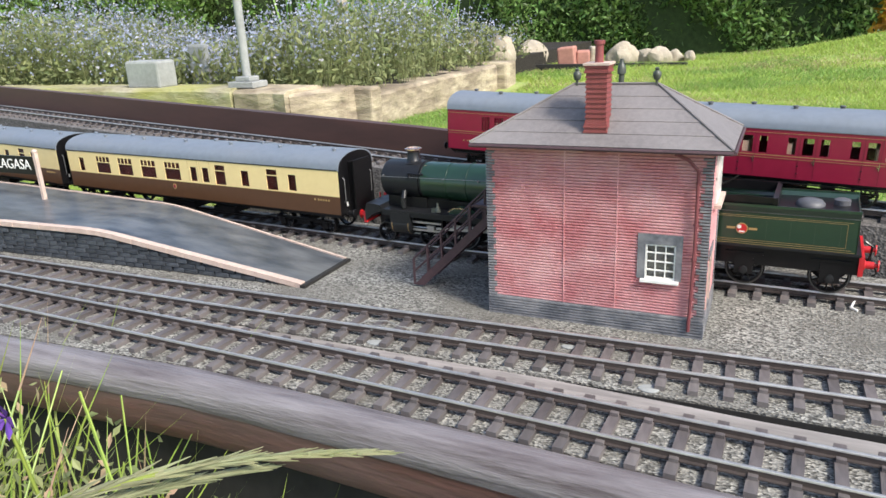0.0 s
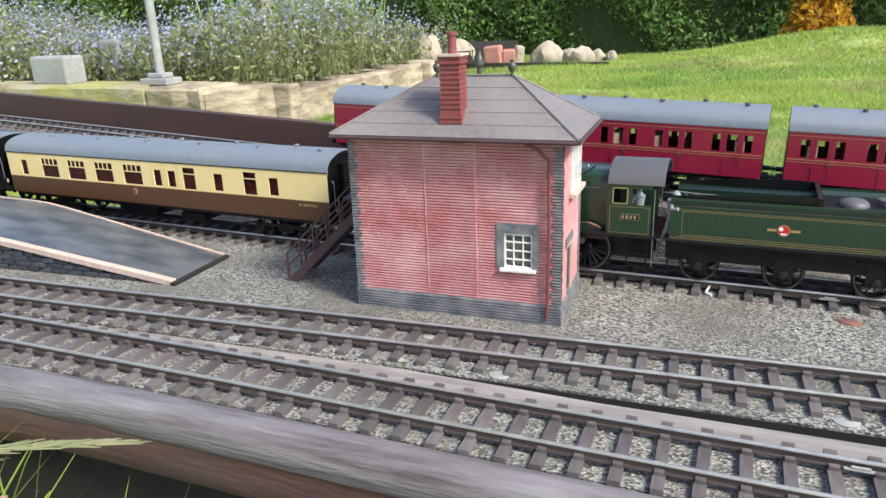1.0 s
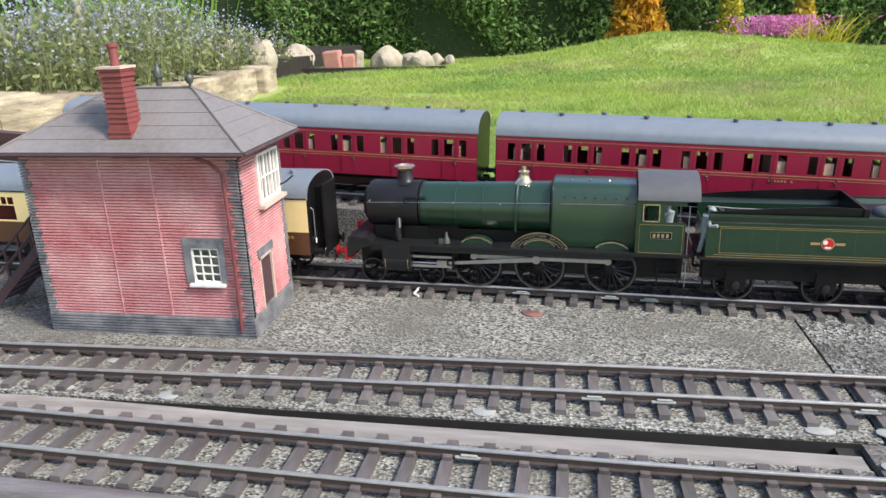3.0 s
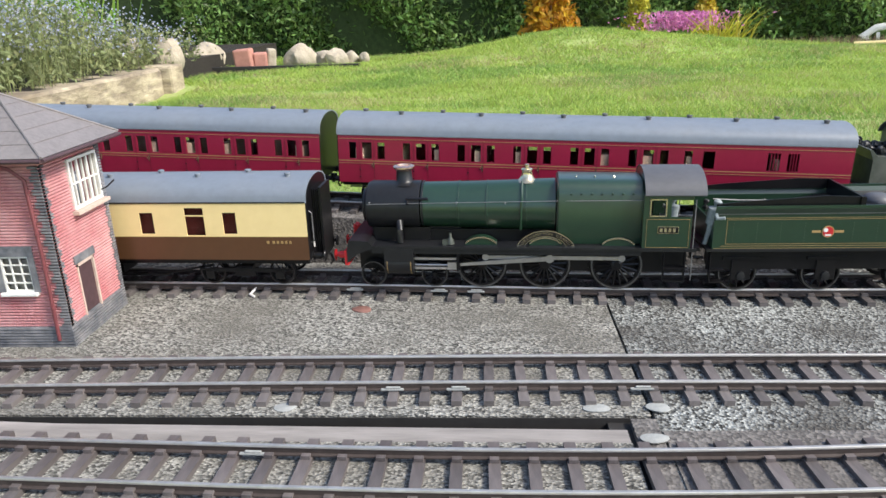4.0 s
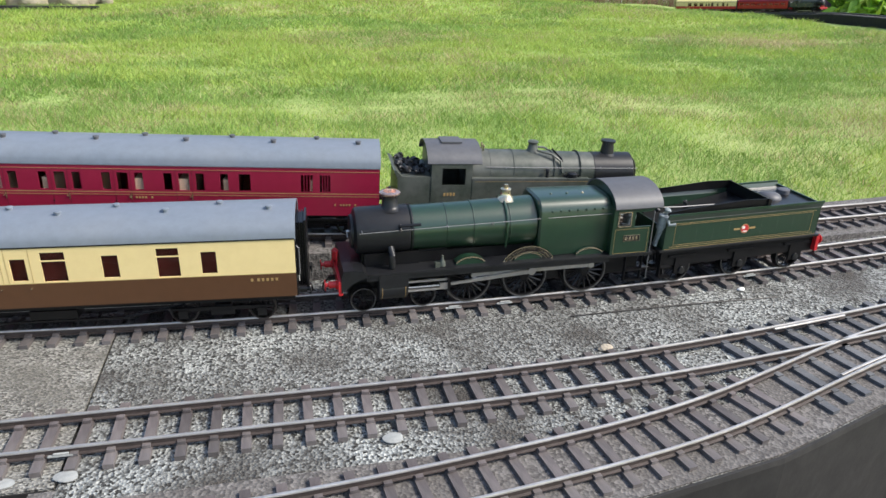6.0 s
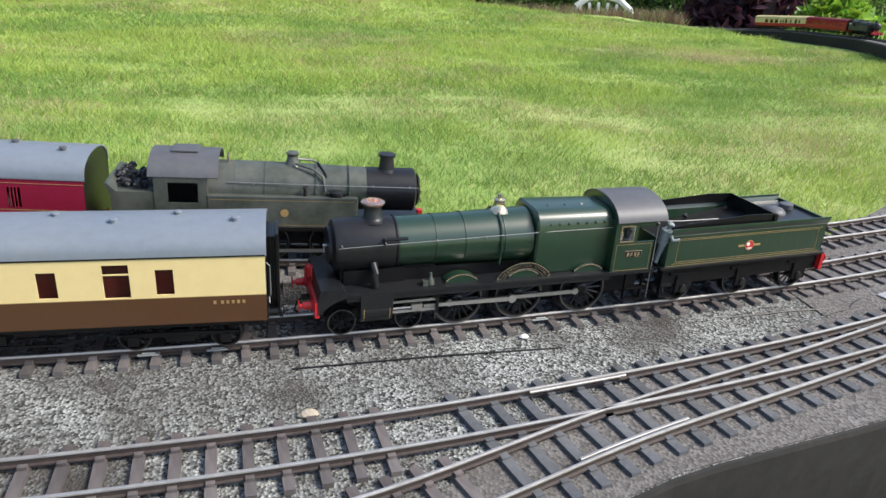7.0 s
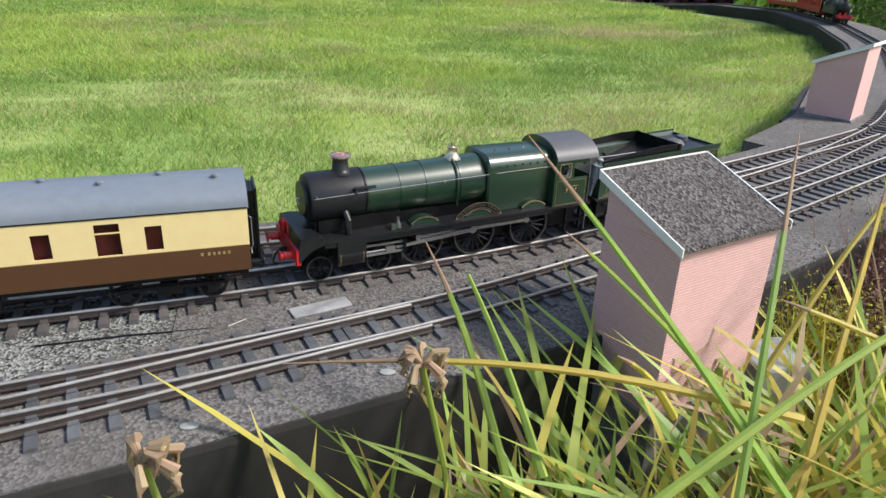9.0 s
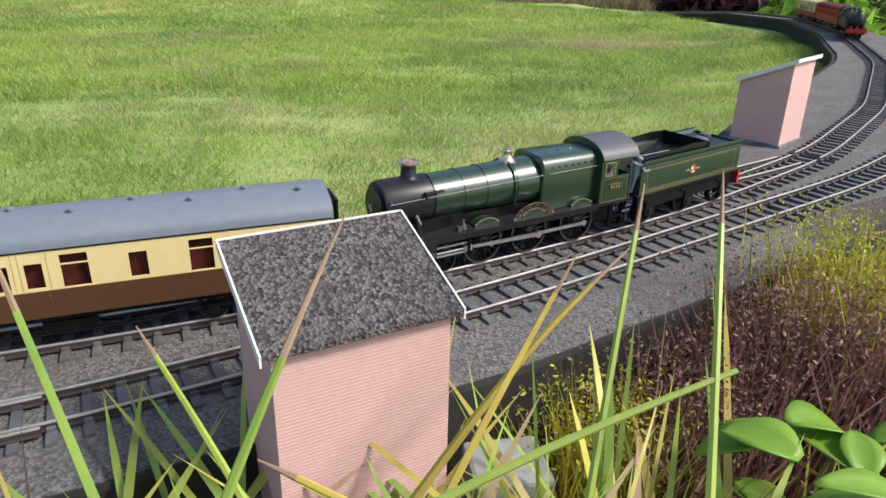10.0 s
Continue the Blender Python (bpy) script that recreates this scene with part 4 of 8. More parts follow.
    rf = [(0.0305 * math.sin(radians(a)) , 0.0742 + 0.0172 * (math.cos(radians(a)) - math.cos(radians(84)))) for a in range(-84, 85, 8)]
    bm = bmesh.new()
    prism(bm, [(y, z) for y, z in rf] + [(y * 0.97, z - 0.0008) for y, z in reversed(rf)], X(0.2265), X(0.2695))
    part("cab_roof", bm, M_caproof, loco, "dark grey curved cab roof", True)
    bm = bmesh.new()
    prism(bm, [(y * 0.95, z - 0.0008) for y, z in rf], X(0.2268), X(0.2275))
    part("cab_spectacle", bm, M_green, loco)
    quick("cab_floor", [(bbox, X(0.226), X(0.268), -0.028, 0.028, 0.0316, 0.034), (bbox, X(0.2272), X(0.2345), -0.017, 0.017, 0.034, 0.066)], M_black, loco)
    # wheels and rods
    for x_, r, sp in ((0.020, 0.0105, 10), (0.0690, 0.0105, 10), (0.1065, 0.0199, 18), (0.1555, 0.0199, 18), (0.2095, 0.0199, 18)):
        for s in (-1, 1):
            w = wheel("driving_wheel" if r > 0.015 else "bogie_wheel", loco, X(x_), s * 0.0172, r, sp, s)
            ROLL.append((w, X(x_), s * 0.0172, r))
            if r > 0.015:
                quick("crank_boss", [(turned, (-0.0075 if s < 0 else 0, s * 0.002, 0 if s < 0 else 0.0075), (0, s, 0), [(0, 0.0032), (0.0022, 0.0030)], 12)], M_black, w)
        quick("axle", [(rod, (X(x_), -0.016, r), (X(x_), 0.016, r), 0.0016)], M_black, loco)
    rods = []
    for s in (-1, 1):
        y0 = s * 0.0222
        bm = bmesh.new()
        for xa in (0.1065, 0.1555, 0.2095):
            turned(bm, (X(xa), y0 - 0.0008, 0), (0, 1, 0), [(0, 0.0027), (0.0016, 0.0027)], 14)
        bbox(bm, X(0.1075), X(0.2085), y0 - 0.0005, y0 + 0.0005, -0.0015, 0.0015)
        cr = part("coupling_rod", bm, M_steel, loco, "bright steel coupling rod")
        bm = bmesh.new()
        y1 = s * 0.0243
        turned(bm, (0, y1 - 0.0010, 0), (0, 1, 0), [(0, 0.0034), (0.0020, 0.0034)], 16)
        turned(bm, (-0.076, y1 - 0.0008, 0), (0, 1, 0), [(0, 0.0022), (0.0016, 0.0022)], 12)
        loft(bm, [[(-0.0705, y1 - 0.0006, -0.0012), (-0.0705, y1 + 0.0006, -0.0012), (-0.0705, y1 + 0.0006, 0.0012), (-0.0705, y1 - 0.0006, 0.0012)], [(-0.002, y1 - 0.0006, -0.0019), (-0.002, y1 + 0.0006, -0.0019), (-0.002, y1 + 0.0006, 0.0019), (-0.002, y1 - 0.0006, 0.0019)]])
        kr = part("connecting_rod", bm, M_steel, loco, "bright steel connecting rod")
        bm = bmesh.new()
        bbox(bm, -0.004, 0.004, s * 0.0245 - 0.0016, s * 0.0245 + 0.0016, -0.0026, 0.0026)
        rod(bm, (-0.003, s * 0.0245, 0), (-0.034, s * 0.0245, 0), 0.0008)
        ch = part("crosshead", bm, M_steel, loco, "bright crosshead and piston rod")
        rods.append((s, cr, kr, ch))
    return loco, rods


def figure(name, label, h, material):
    """A small plain standing model figure in one mesh."""
    bm = bmesh.new()
    turned(bm, (0, -0.0012, 0), (0, 0, 1), [(0, 0.0017), (h * 0.25, 0.0017), (h * 0.47, 0.0026)], 8)
    turned(bm, (0, 0.0022, 0), (0, 0, 1), [(0, 0.0017), (h * 0.25, 0.0017), (h * 0.47, 0.0026)], 8)
    turned(bm, (0, 0, h * 0.45), (0, 0, 1), [(0, 0.0045), (h * 0.2, 0.0050), (h * 0.34, 0.0058), (h * 0.38, 0.0022), (h * 0.42, 0.0020)], 10)
    turned(bm, (0, 0, h * 0.86), (0, 0, 1), [(0, 0.0018), (h * 0.04, 0.0030), (h * 0.09, 0.0031), (h * 0.13, 0.0014)], 10)
    tube(bm, [(0, -0.0055, h * 0.80), (0.003, -0.0085, h * 0.66), (0.008, -0.0090, h * 0.72)], 0.0015, 6)
    tube(bm, [(0, 0.0055, h * 0.80), (0.002, 0.0080, h * 0.64), (0.007, 0.0075, h * 0.62)], 0.0015, 6)
    return tagged(part(name, bm, material, None, "", True), label, "figure")


def tender_car():
    t = tagged(new("tender"), "dark green lined model tender with empty coal space and crest", "tender")
    X = lambda v: (v - 0.3523) * 1.175
    for s in (-1, 1):
        prof = [(s * 0.0281, 0.033), (s * 0.0289, 0.033), (s * 0.0289, 0.0590), (s * 0.0312, 0.0640), (s * 0.0312, 0.0660), (s * 0.0304, 0.0660), (s * 0.0304, 0.0642), (s * 0.0281, 0.0594)]
        bm = bmesh.new()
        prism(bm, prof, X(0.283), X(0.4215))
        side = part("tender_side", bm, M_green, t, "green tender side with flared top")
        yo = s * 0.0290
        ln_ = []
        for xa, xb, za, zb in ((0.291, 0.415, 0.0362, 0.03638), (0.291, 0.415, 0.0550, 0.05518), (0.291, 0.2912, 0.0362, 0.0552), (0.4148, 0.415, 0.0362, 0.0552), (0.284, 0.4205, 0.0334, 0.0336), (0.288, 0.418, 0.0348, 0.0350), (0.288, 0.418, 0.0562, 0.0564)):
            ln_.append((bbox, X(xa), X(xb), yo - 0.0001, yo + 0.0002, za, zb))
        quick("lining", ln_, M_gold, side, "thin orange lining")
        quick("beading", [(rod, (X(0.283), s * 0.0290, 0.0594), (X(0.4215), s * 0.0290, 0.0594), 0.0005)], M_green2, side)
        # crest: disc with ribbon bars
        cr = quick("crest", [(turned, (X(0.3526), s * 0.0290, 0.0455), (0, s, 0), [(0, 0.0045), (0.0004, 0.0045)], 24)], M_gold, side, "round gold and red crest with side bars")
        quick("crest_centre", [(turned, (X(0.3526), s * 0.0292, 0.0455), (0, s, 0), [(0, 0.0038), (0.0004, 0.0038)], 24)], M_red, cr)
        quick("crest_wheel", [(turned, (X(0.3510), s * 0.0293, 0.0468), (0, s, 0), [(0, 0.0016), (0.0005, 0.0016)], 14), (bbox, X(0.3510), X(0.3545), s * 0.0295 - 0.0002, s * 0.0295 + 0.0002, 0.0424, 0.0436)], M_white, cr)
        quick("crest_bar", [(bbox, X(0.3430), X(0.3484), yo - 0.0001, yo + 0.0004, 0.0446, 0.0464), (bbox, X(0.3568), X(0.3622), yo - 0.0001, yo + 0.0004, 0.0446, 0.0464)], M_gold, cr)
        rv = []
        for col in range(9):
            for k in range(7):
                rv.append((bbox, X(0.295 + col * 0.0145), X(0.2954 + col * 0.0145), s * 0.0290 - 0.0001, s * 0.0291 + 0.0001, 0.0382 + 0.0023 * k, 0.0386 + 0.0023 * k))
        quick("rivets", rv, M_green2, side)
        quick("tender_frame", [(bbox, X(0.281), X(0.4235), s * 0.0248 - 0.0008, s * 0.0248 + 0.0008, 0.0185, 0.0316)] + [(bbox, X(v - 0.006), X(v + 0.006), s * 0.0258 - 0.0012, s * 0.0258 + 0.0012, 0.0115, 0.0255) for v in (0.303, 0.3555, 0.408)] + [(bbox, X(v - 0.012), X(v + 0.012), s * 0.0262 - 0.0008, s * 0.0262 + 0.0008, 0.0250, 0.0272) for v in (0.303, 0.3555, 0.408)], M_black, t, "black tender frame with springs")
        for v in (0.303, 0.3555, 0.408):
            quick("axlebox", [(turned, (X(v), s * 0.0262, 0.0145), (0, s, 0), [(0, 0.0034), (0.0022, 0.0030), (0.0026, 0.0012)], 12)], M_smoke, t, "", True)
            w = wheel("tender_wheel", t, X(v), s * 0.0172, 0.0145, 12, s)
            ROLL.append((w, X(v), s * 0.0172, 0.0145))
        quick("tender_step", [(bbox, X(0.283), X(0.292), s * 0.027 - 0.003, s * 0.027 + 0.003, 0.010, 0.0108), (bbox, X(0.283), X(0.292), s * 0.027 - 0.003, s * 0.027 + 0.003, 0.0185, 0.0193), (bbox, X(0.2825), X(0.2835), s * 0.027 - 0.002, s * 0.027 + 0.002, 0.010, 0.032)], M_black, t)
    quick("tender_plate", [(bbox, X(0.2795), X(0.4245), -0.0305, 0.0305, 0.0316, 0.0330)], M_smoke, t)
    bm = bmesh.new()
    bbox(bm, X(0.283), X(0.2838), -0.0283, 0.0283, 0.033, 0.052)
    part("front_plate", bm, M_green, t)
    bm = bmesh.new()
    bbox(bm, X(0.4205), X(0.4215), -0.0289, 0.0289, 0.033, 0.063)
    part("end_plate", bm, M_green, t)
    bm = bmesh.new()
    slab(bm, [(X(0.284), 0.033), (X(0.372), 0.033), (X(0.372), 0.0605), (X(0.350), 0.056), (X(0.284), 0.044)], -0.0275, 0.0275)
    part("coal_space", bm, M_black, t, "dark sloping coal space")
    quick("tank_top", [(bbox, X(0.372), X(0.4205), -0.0278, 0.0278, 0.033, 0.0610)], M_black, t)
    bm = bmesh.new()
    slab(bm, [(X(0.370), 0.060), (X(0.373), 0.060), (X(0.373), 0.0705), (X(0.370), 0.0715)], -0.0285, 0.0285)
    part("coal_plate", bm, M_black, t, "black coal division plate")
    for s in (-1, 1):
        bm = bmesh.new()
        slab(bm, [(X(0.284), 0.0640), (X(0.373), 0.0640), (X(0.373), 0.0712), (X(0.350), 0.0722), (X(0.300), 0.0685), (X(0.284), 0.0665)], min(s * 0.0268, s * 0.0274), max(s * 0.0268, s * 0.0274))
        part("coal_rail", bm, M_black, t)
    quick("tank_dome", [(turned, (X(0.392), 0, 0.0605), (0, 0, 1), [(0, 0.011), (0.002, 0.0108), (0.0045, 0.0085), (0.006, 0.004), (0.0062, 0.001)], 20)], M_caproof, t, "pale grey water filler dome", True)
    quick("filler", [(turned, (X(0.411), 0.008, 0.061), (0, 0, 1), [(0, 0.006), (0.004, 0.006), (0.0045, 0.005)], 16)], M_caproof, t, "", True)
    rr_ = random.Random(3)
    for k in range(26):
        quick("coal_lump", [(turned, (X(rr_.uniform(0.286, 0.345)), rr_.uniform(-0.024, 0.024), 0.045 + rr_.uniform(0, 0.010)), (rr_.uniform(-1, 1), rr_.uniform(-1, 1), 1), [(0, 0.0008), (0.0015, 0.0028), (0.003, 0.0022), (0.0045, 0.0006)], 6)], M_coal, t)
    quick("fire_irons", [(tube, [(X(0.284), -0.017, 0.068), (X(0.30), -0.016, 0.0665), (X(0.33), -0.016, 0.066)], 0.0005)], M_wire, t, "steel fire irons")
    quick("rear_beam", [(bbox, X(0.4235), X(0.4265), -0.0300, 0.0300, 0.0190, 0.0315)], M_red, t, "red rear buffer beam")
    buffers(t, X(0.4265), 1)
    coupling(t, X(0.4265), 1)
    quick("rear_pipe", [(tube, [(X(0.4265), -0.008, 0.022), (X(0.430), -0.008, 0.024), (X(0.431), -0.008, 0.034), (X(0.4265), -0.008, 0.037)], 0.0012)], M_black, t)
    return t


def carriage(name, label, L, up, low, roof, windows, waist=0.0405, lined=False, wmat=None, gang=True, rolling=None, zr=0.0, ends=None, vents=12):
    """A bogie carriage: windows are (x0, x1, z0, z1, rail height or 0) from the right-hand end."""
    c = tagged(new(name), label, "railway carriage", "model carriages")
    W, z0, zg = 0.0312, 0.0235, 0.0685
    H = L / 2
    for s in (-1, 1):
        # side wall in panels round the window openings
        spans = sorted((H - b, H - a, za, zb) for a, b, za, zb, _ in windows)
        for lo, hi, material, nm in ((z0, waist, low, "lower_side"), (waist, zg, up, "upper_side")):
            bm = bmesh.new()
            cur = -H
            ya, yb = (s * W, s * (W - 0.0012))
            def panel(xa, xb, za, zb):
                if xb - xa > 1e-5 and zb - za > 1e-5:
                    bbox(bm, xa, xb, min(ya, yb), max(ya, yb), za, zb)
            for xa, xb, za, zb in spans:
                za_, zb_ = max(za, lo), min(zb, hi)
                panel(cur, xa, lo, hi)
                if za_ < zb_:
                    panel(xa, xb, lo, za_)
                    panel(xa, xb, zb_, hi)
                else:
                    panel(xa, xb, lo, hi)
                cur = xb
            panel(cur, H, lo, hi)
            bmesh.ops.remove_doubles(bm, verts=bm.verts[:], dist=1e-6)
            part(nm, bm, material, c)
        for a, b, za, zb, bar in windows:
            xa, xb = H - b, H - a
            win = quick("window", [(bbox, xa, xb, s * (W - 0.0008) - 0.0001, s * (W - 0.0008) + 0.0001, za, zb)], M_glassd if not lined else M_glass, c)
            win.visible_shadow = False
            if bar:
                fr = [(bbox, xa, xb, s * W - 0.0004, s * W + 0.0002, bar - 0.0004, bar + 0.0005)]
                if xb - xa > 0.02:
                    fr += [(bbox, xa + (xb - xa) * q - 0.0004, xa + (xb - xa) * q + 0.0004, s * W - 0.0004, s * W + 0.0002, bar, zb) for q in (0.25, 0.5, 0.75)]
                quick("window_bar", fr, wmat or up, win)
        if lined:
            for zz in (waist + 0.0006,):
                quick("lining", [(bbox, -H, H, s * W - 0.0001, s * W + 0.0003, zz - 0.00035, zz + 0.00035)], M_gold, c, "gold lining")
        else:
            quick("waist_line", [(bbox, -H, H, s * W - 0.0001, s * W + 0.0002, waist - 0.0002, waist + 0.0002)], M_gold, c)
        quick("gutter", [(bbox, -H, H, min(s * (W - 0.001), s * (W + 0.0005)), max(s * (W - 0.001), s * (W + 0.0005)), zg - 0.0003, zg + 0.0008)], M_black if not lined else roof, c)
        quick("solebar", [(bbox, -H + 0.002, H - 0.002, s * 0.0255 - 0.0012, s * 0.0255 + 0.0012, 0.0195, 0.0245), (bbox, -H * 0.45, H * 0.45, s * 0.022 - 0.0007, s * 0.022 + 0.0007, 0.008, 0.0095)] + [(tube, [(q * H * 0.62, s * 0.022, 0.017), (q * H * 0.42, s * 0.022, 0.009)], 0.0009) for q in (-1, 1)], M_black, c)
    n = 18
    rf = [(W * 1.015 * math.cos(math.pi * i / n), zg + 0.0170 * math.sin(math.pi * i / n) ** 0.75) for i in range(n + 1)]
    bm = bmesh.new()
    prism(bm, rf + [(y * 0.96, z - 0.001) for y, z in reversed(rf)], -H - 0.001, H + 0.001)
    rfo = part("roof", bm, roof, c, "smooth grey-blue arched roof", True)
    for e in (-1, 1):
        bm = bmesh.new()
        prism(bm, [(-W, z0)] + [(y * 0.97, z - 0.0008) for y, z in reversed(rf)] + [(W, z0)], e * H - 0.0008, e * H + 0.0004)
        part("end_wall", bm, M_black, c, "black carriage end")
        if gang:
            quick("gangway", [(bbox, min(e * H, e * (H + 0.0065)), max(e * H, e * (H + 0.0065)), -0.0125, 0.0125, 0.0215, 0.0740), (bbox, min(e * (H + 0.0065), e * (H + 0.0085)), max(e * (H + 0.0065), e * (H + 0.0085)), -0.0145, 0.0145, 0.0205, 0.0765)] + [(rod, (e * (H + 0.001), y, 0.03), (e * (H + 0.001), y, 0.06), 0.0006) for y in (-0.022, 0.022)], M_black, c, "black concertina gangway", bevel=0.0008)
        if gang:
            for k in range(3):
                xr = e * (H + 0.0012 + 0.0019 * k)
                quick("bellows_rib", [(bbox, xr - 0.0004, xr + 0.0004, -0.0136, 0.0136, 0.0218, 0.0752)], M_black, c)
            for y in (-0.024, 0.024):
                quick("end_handrail", [(tube, [(e * (H + 0.0004), y, 0.034), (e * (H + 0.0026), y, 0.036), (e * (H + 0.0026), y, 0.058), (e * (H + 0.0004), y, 0.060)], 0.0005, 6)], M_wire, c, "thin end handrail")
            quick("lamp_bracket", [(bbox, min(e * H, e * (H + 0.002)), max(e * H, e * (H + 0.002)), y - 0.0008, y + 0.0008, 0.030, 0.0335) for y in (-0.0205,)], M_white, c)
        buffers(c, e * H, e, 0.0235, False)
        coupling(c, e * H, e)
    for k in range(vents):
        xx = -H + L * (k + 0.5) / vents
        sy = -0.009 if k % 2 else 0.004
        quick("roof_vent", [(turned, (xx, sy, 0.0843), (0, 0, 1), [(0, 0.0022), (0.002, 0.0021), (0.0026, 0.0028), (0.0034, 0.0026), (0.0038, 0.0010)], 10)], roof if not lined else M_caproof, c, "", True)
    quick("floor", [(bbox, -H + 0.002, H - 0.002, -W + 0.002, W - 0.002, 0.0215, 0.0255), (bbox, -H * 0.30, -H * 0.05, -0.018, 0.018, 0.009, 0.0165), (bbox, H * 0.12, H * 0.27, -0.022, 0.022, 0.010, 0.0165)], M_black, c)
    bm = bmesh.new()
    bbox(bm, -H + 0.004, H - 0.004, 0.008, 0.009, 0.0255, 0.067)
    if not lined:
        for yw in (-0.0268, 0.0260):
            bbox(bm, -H + 0.004, H - 0.004, yw, yw + 0.0008, 0.0255, 0.067)
    k = -H + 0.03
    while k < H - 0.02 and not lined:
        bbox(bm, k - 0.004, k + 0.004, -0.0258, 0.0075, 0.024, 0.047)
        k += 0.036
    if lined:
        bm.free()
        bm = bmesh.new()
        k = -H + 0.02
        while k < H - 0.02:
            bbox(bm, k - 0.004, k + 0.004, -0.0292, 0.0292, 0.024, 0.056)
            k += 0.0375
    part("interior", bm, M_interior if not lined else M_seat, c, "dark compartment seats")
    for bx in (-1, 1):
        bgx = bx * (H - 0.058)
        bg = quick("bogie", [(bbox, -0.006, 0.006, -0.023, 0.023, 0.011, 0.0165)], M_black, c, "black four-wheel bogie")
        bg.location = (bgx, 0, 0)
        for s in (-1, 1):
            quick("side_frame", [(bbox, -0.030, 0.030, s * 0.0235 - 0.001, s * 0.0235 + 0.001, 0.0125, 0.0155), (bbox, -0.009, 0.009, s * 0.0235 - 0.0012, s * 0.0235 + 0.0012, 0.0085, 0.0125)] + [(bbox, q - 0.0035, q + 0.0035, s * 0.024 - 0.0015, s * 0.024 + 0.0015, 0.0065, 0.0135) for q in (-0.0297 + 0.0, 0.0297)] + [(bbox, q - 0.009, q + 0.009, s * 0.024 - 0.0009, s * 0.024 + 0.0009, 0.0138, 0.0152) for q in (-0.0297, 0.0297)], M_black, bg)
            for q in (-0.0297, 0.0297):
                w = wheel("wheel", bg, q, s * 0.0172, 0.0108, 9, s, M_web)
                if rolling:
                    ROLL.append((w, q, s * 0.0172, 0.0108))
    return c


def mk1_windows():
    w = [(0.0575, 0.0685, 0.0428, 0.0605, 0), (0.0840, 0.0997, 0.0415, 0.0645, 0.0580), (0.1266, 0.1380, 0.0428, 0.0605, 0), (0.1625, 0.1790, 0.0415, 0.0645, 0.0580), (0.1895, 0.2000, 0.0428, 0.0600, 0), (0.2092, 0.2196, 0.0428, 0.0600, 0)]
    for k in range(4):
        w.append((0.2370 + 0.0432 * k, 0.2640 + 0.0432 * k, 0.0420, 0.0632, 0.0560))
    w.append((0.4190, 0.4290, 0.0428, 0.0600, 0))
    return w


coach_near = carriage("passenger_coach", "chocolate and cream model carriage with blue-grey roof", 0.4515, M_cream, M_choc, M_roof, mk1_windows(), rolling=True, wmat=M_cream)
# door outlines, running number as bars, crest
for xa in (0.1865, 0.2065):
    quick("door", [(bbox, 0.22575 - xa - 0.0162, 0.22575 - xa - 0.0160, -0.0314, -0.0311, 0.0410, 0.0680), (bbox, 0.22575 - xa, 0.22575 - xa + 0.0002, -0.0314, -0.0311, 0.0410, 0.0680)], M_gold, coach_near)
    quick("door_handle", [(rod, (0.22575 - xa - 0.002, -0.0312, 0.0368), (0.22575 - xa - 0.002, -0.0325, 0.0368), 0.0005)], M_brass, coach_near)
num = quick("number_bar", [(bbox, 0.2258 - 0.034 + k * 0.0034, 0.2258 - 0.034 + k * 0.0034 + 0.0018, -0.0316, -0.0311, 0.0350, 0.0370) for k in (0, 1.4, 2.4, 3.4, 4.4, 5.4)], M_gold, coach_near, "small gold number bars")
quick("roundel", [(turned, (-0.0245, -0.0311, 0.0345), (0, -1, 0), [(0, 0.0030), (0.0004, 0.0030)], 18)], M_gold, coach_near, "gold and red roundel")
quick("roundel_centre", [(turned, (-0.0245, -0.0315, 0.0345), (0, -1, 0), [(0, 0.0018), (0.0003, 0.0018)], 14)], M_maroon, coach_near)
coach_second = copy_thing(coach_near, Matrix.Identity(4))


def compartments(n, first, pitch):
    """Compartments of one drop-light between two quarter-lights."""
    w = []
    for k in range(n):
        x = first + k * pitch
        for o, wd in ((-0.0135, 0.0070), (0.0, 0.0090), (0.0135, 0.0070)):
            w.append((x + o - wd / 2, x + o + wd / 2, 0.0462, 0.0617, 0))
    return w


def brake_end(x):
    """Guard's barred windows and the pair of windows beside them, x from the brake end."""
    return [(x[0], x[1], 0.0462, 0.0617, 0), (x[2], x[3], 0.0462, 0.0617, 0), (x[4], x[5], 0.0462, 0.0617, 0), (x[6], x[7], 0.0462, 0.0617, 0)]


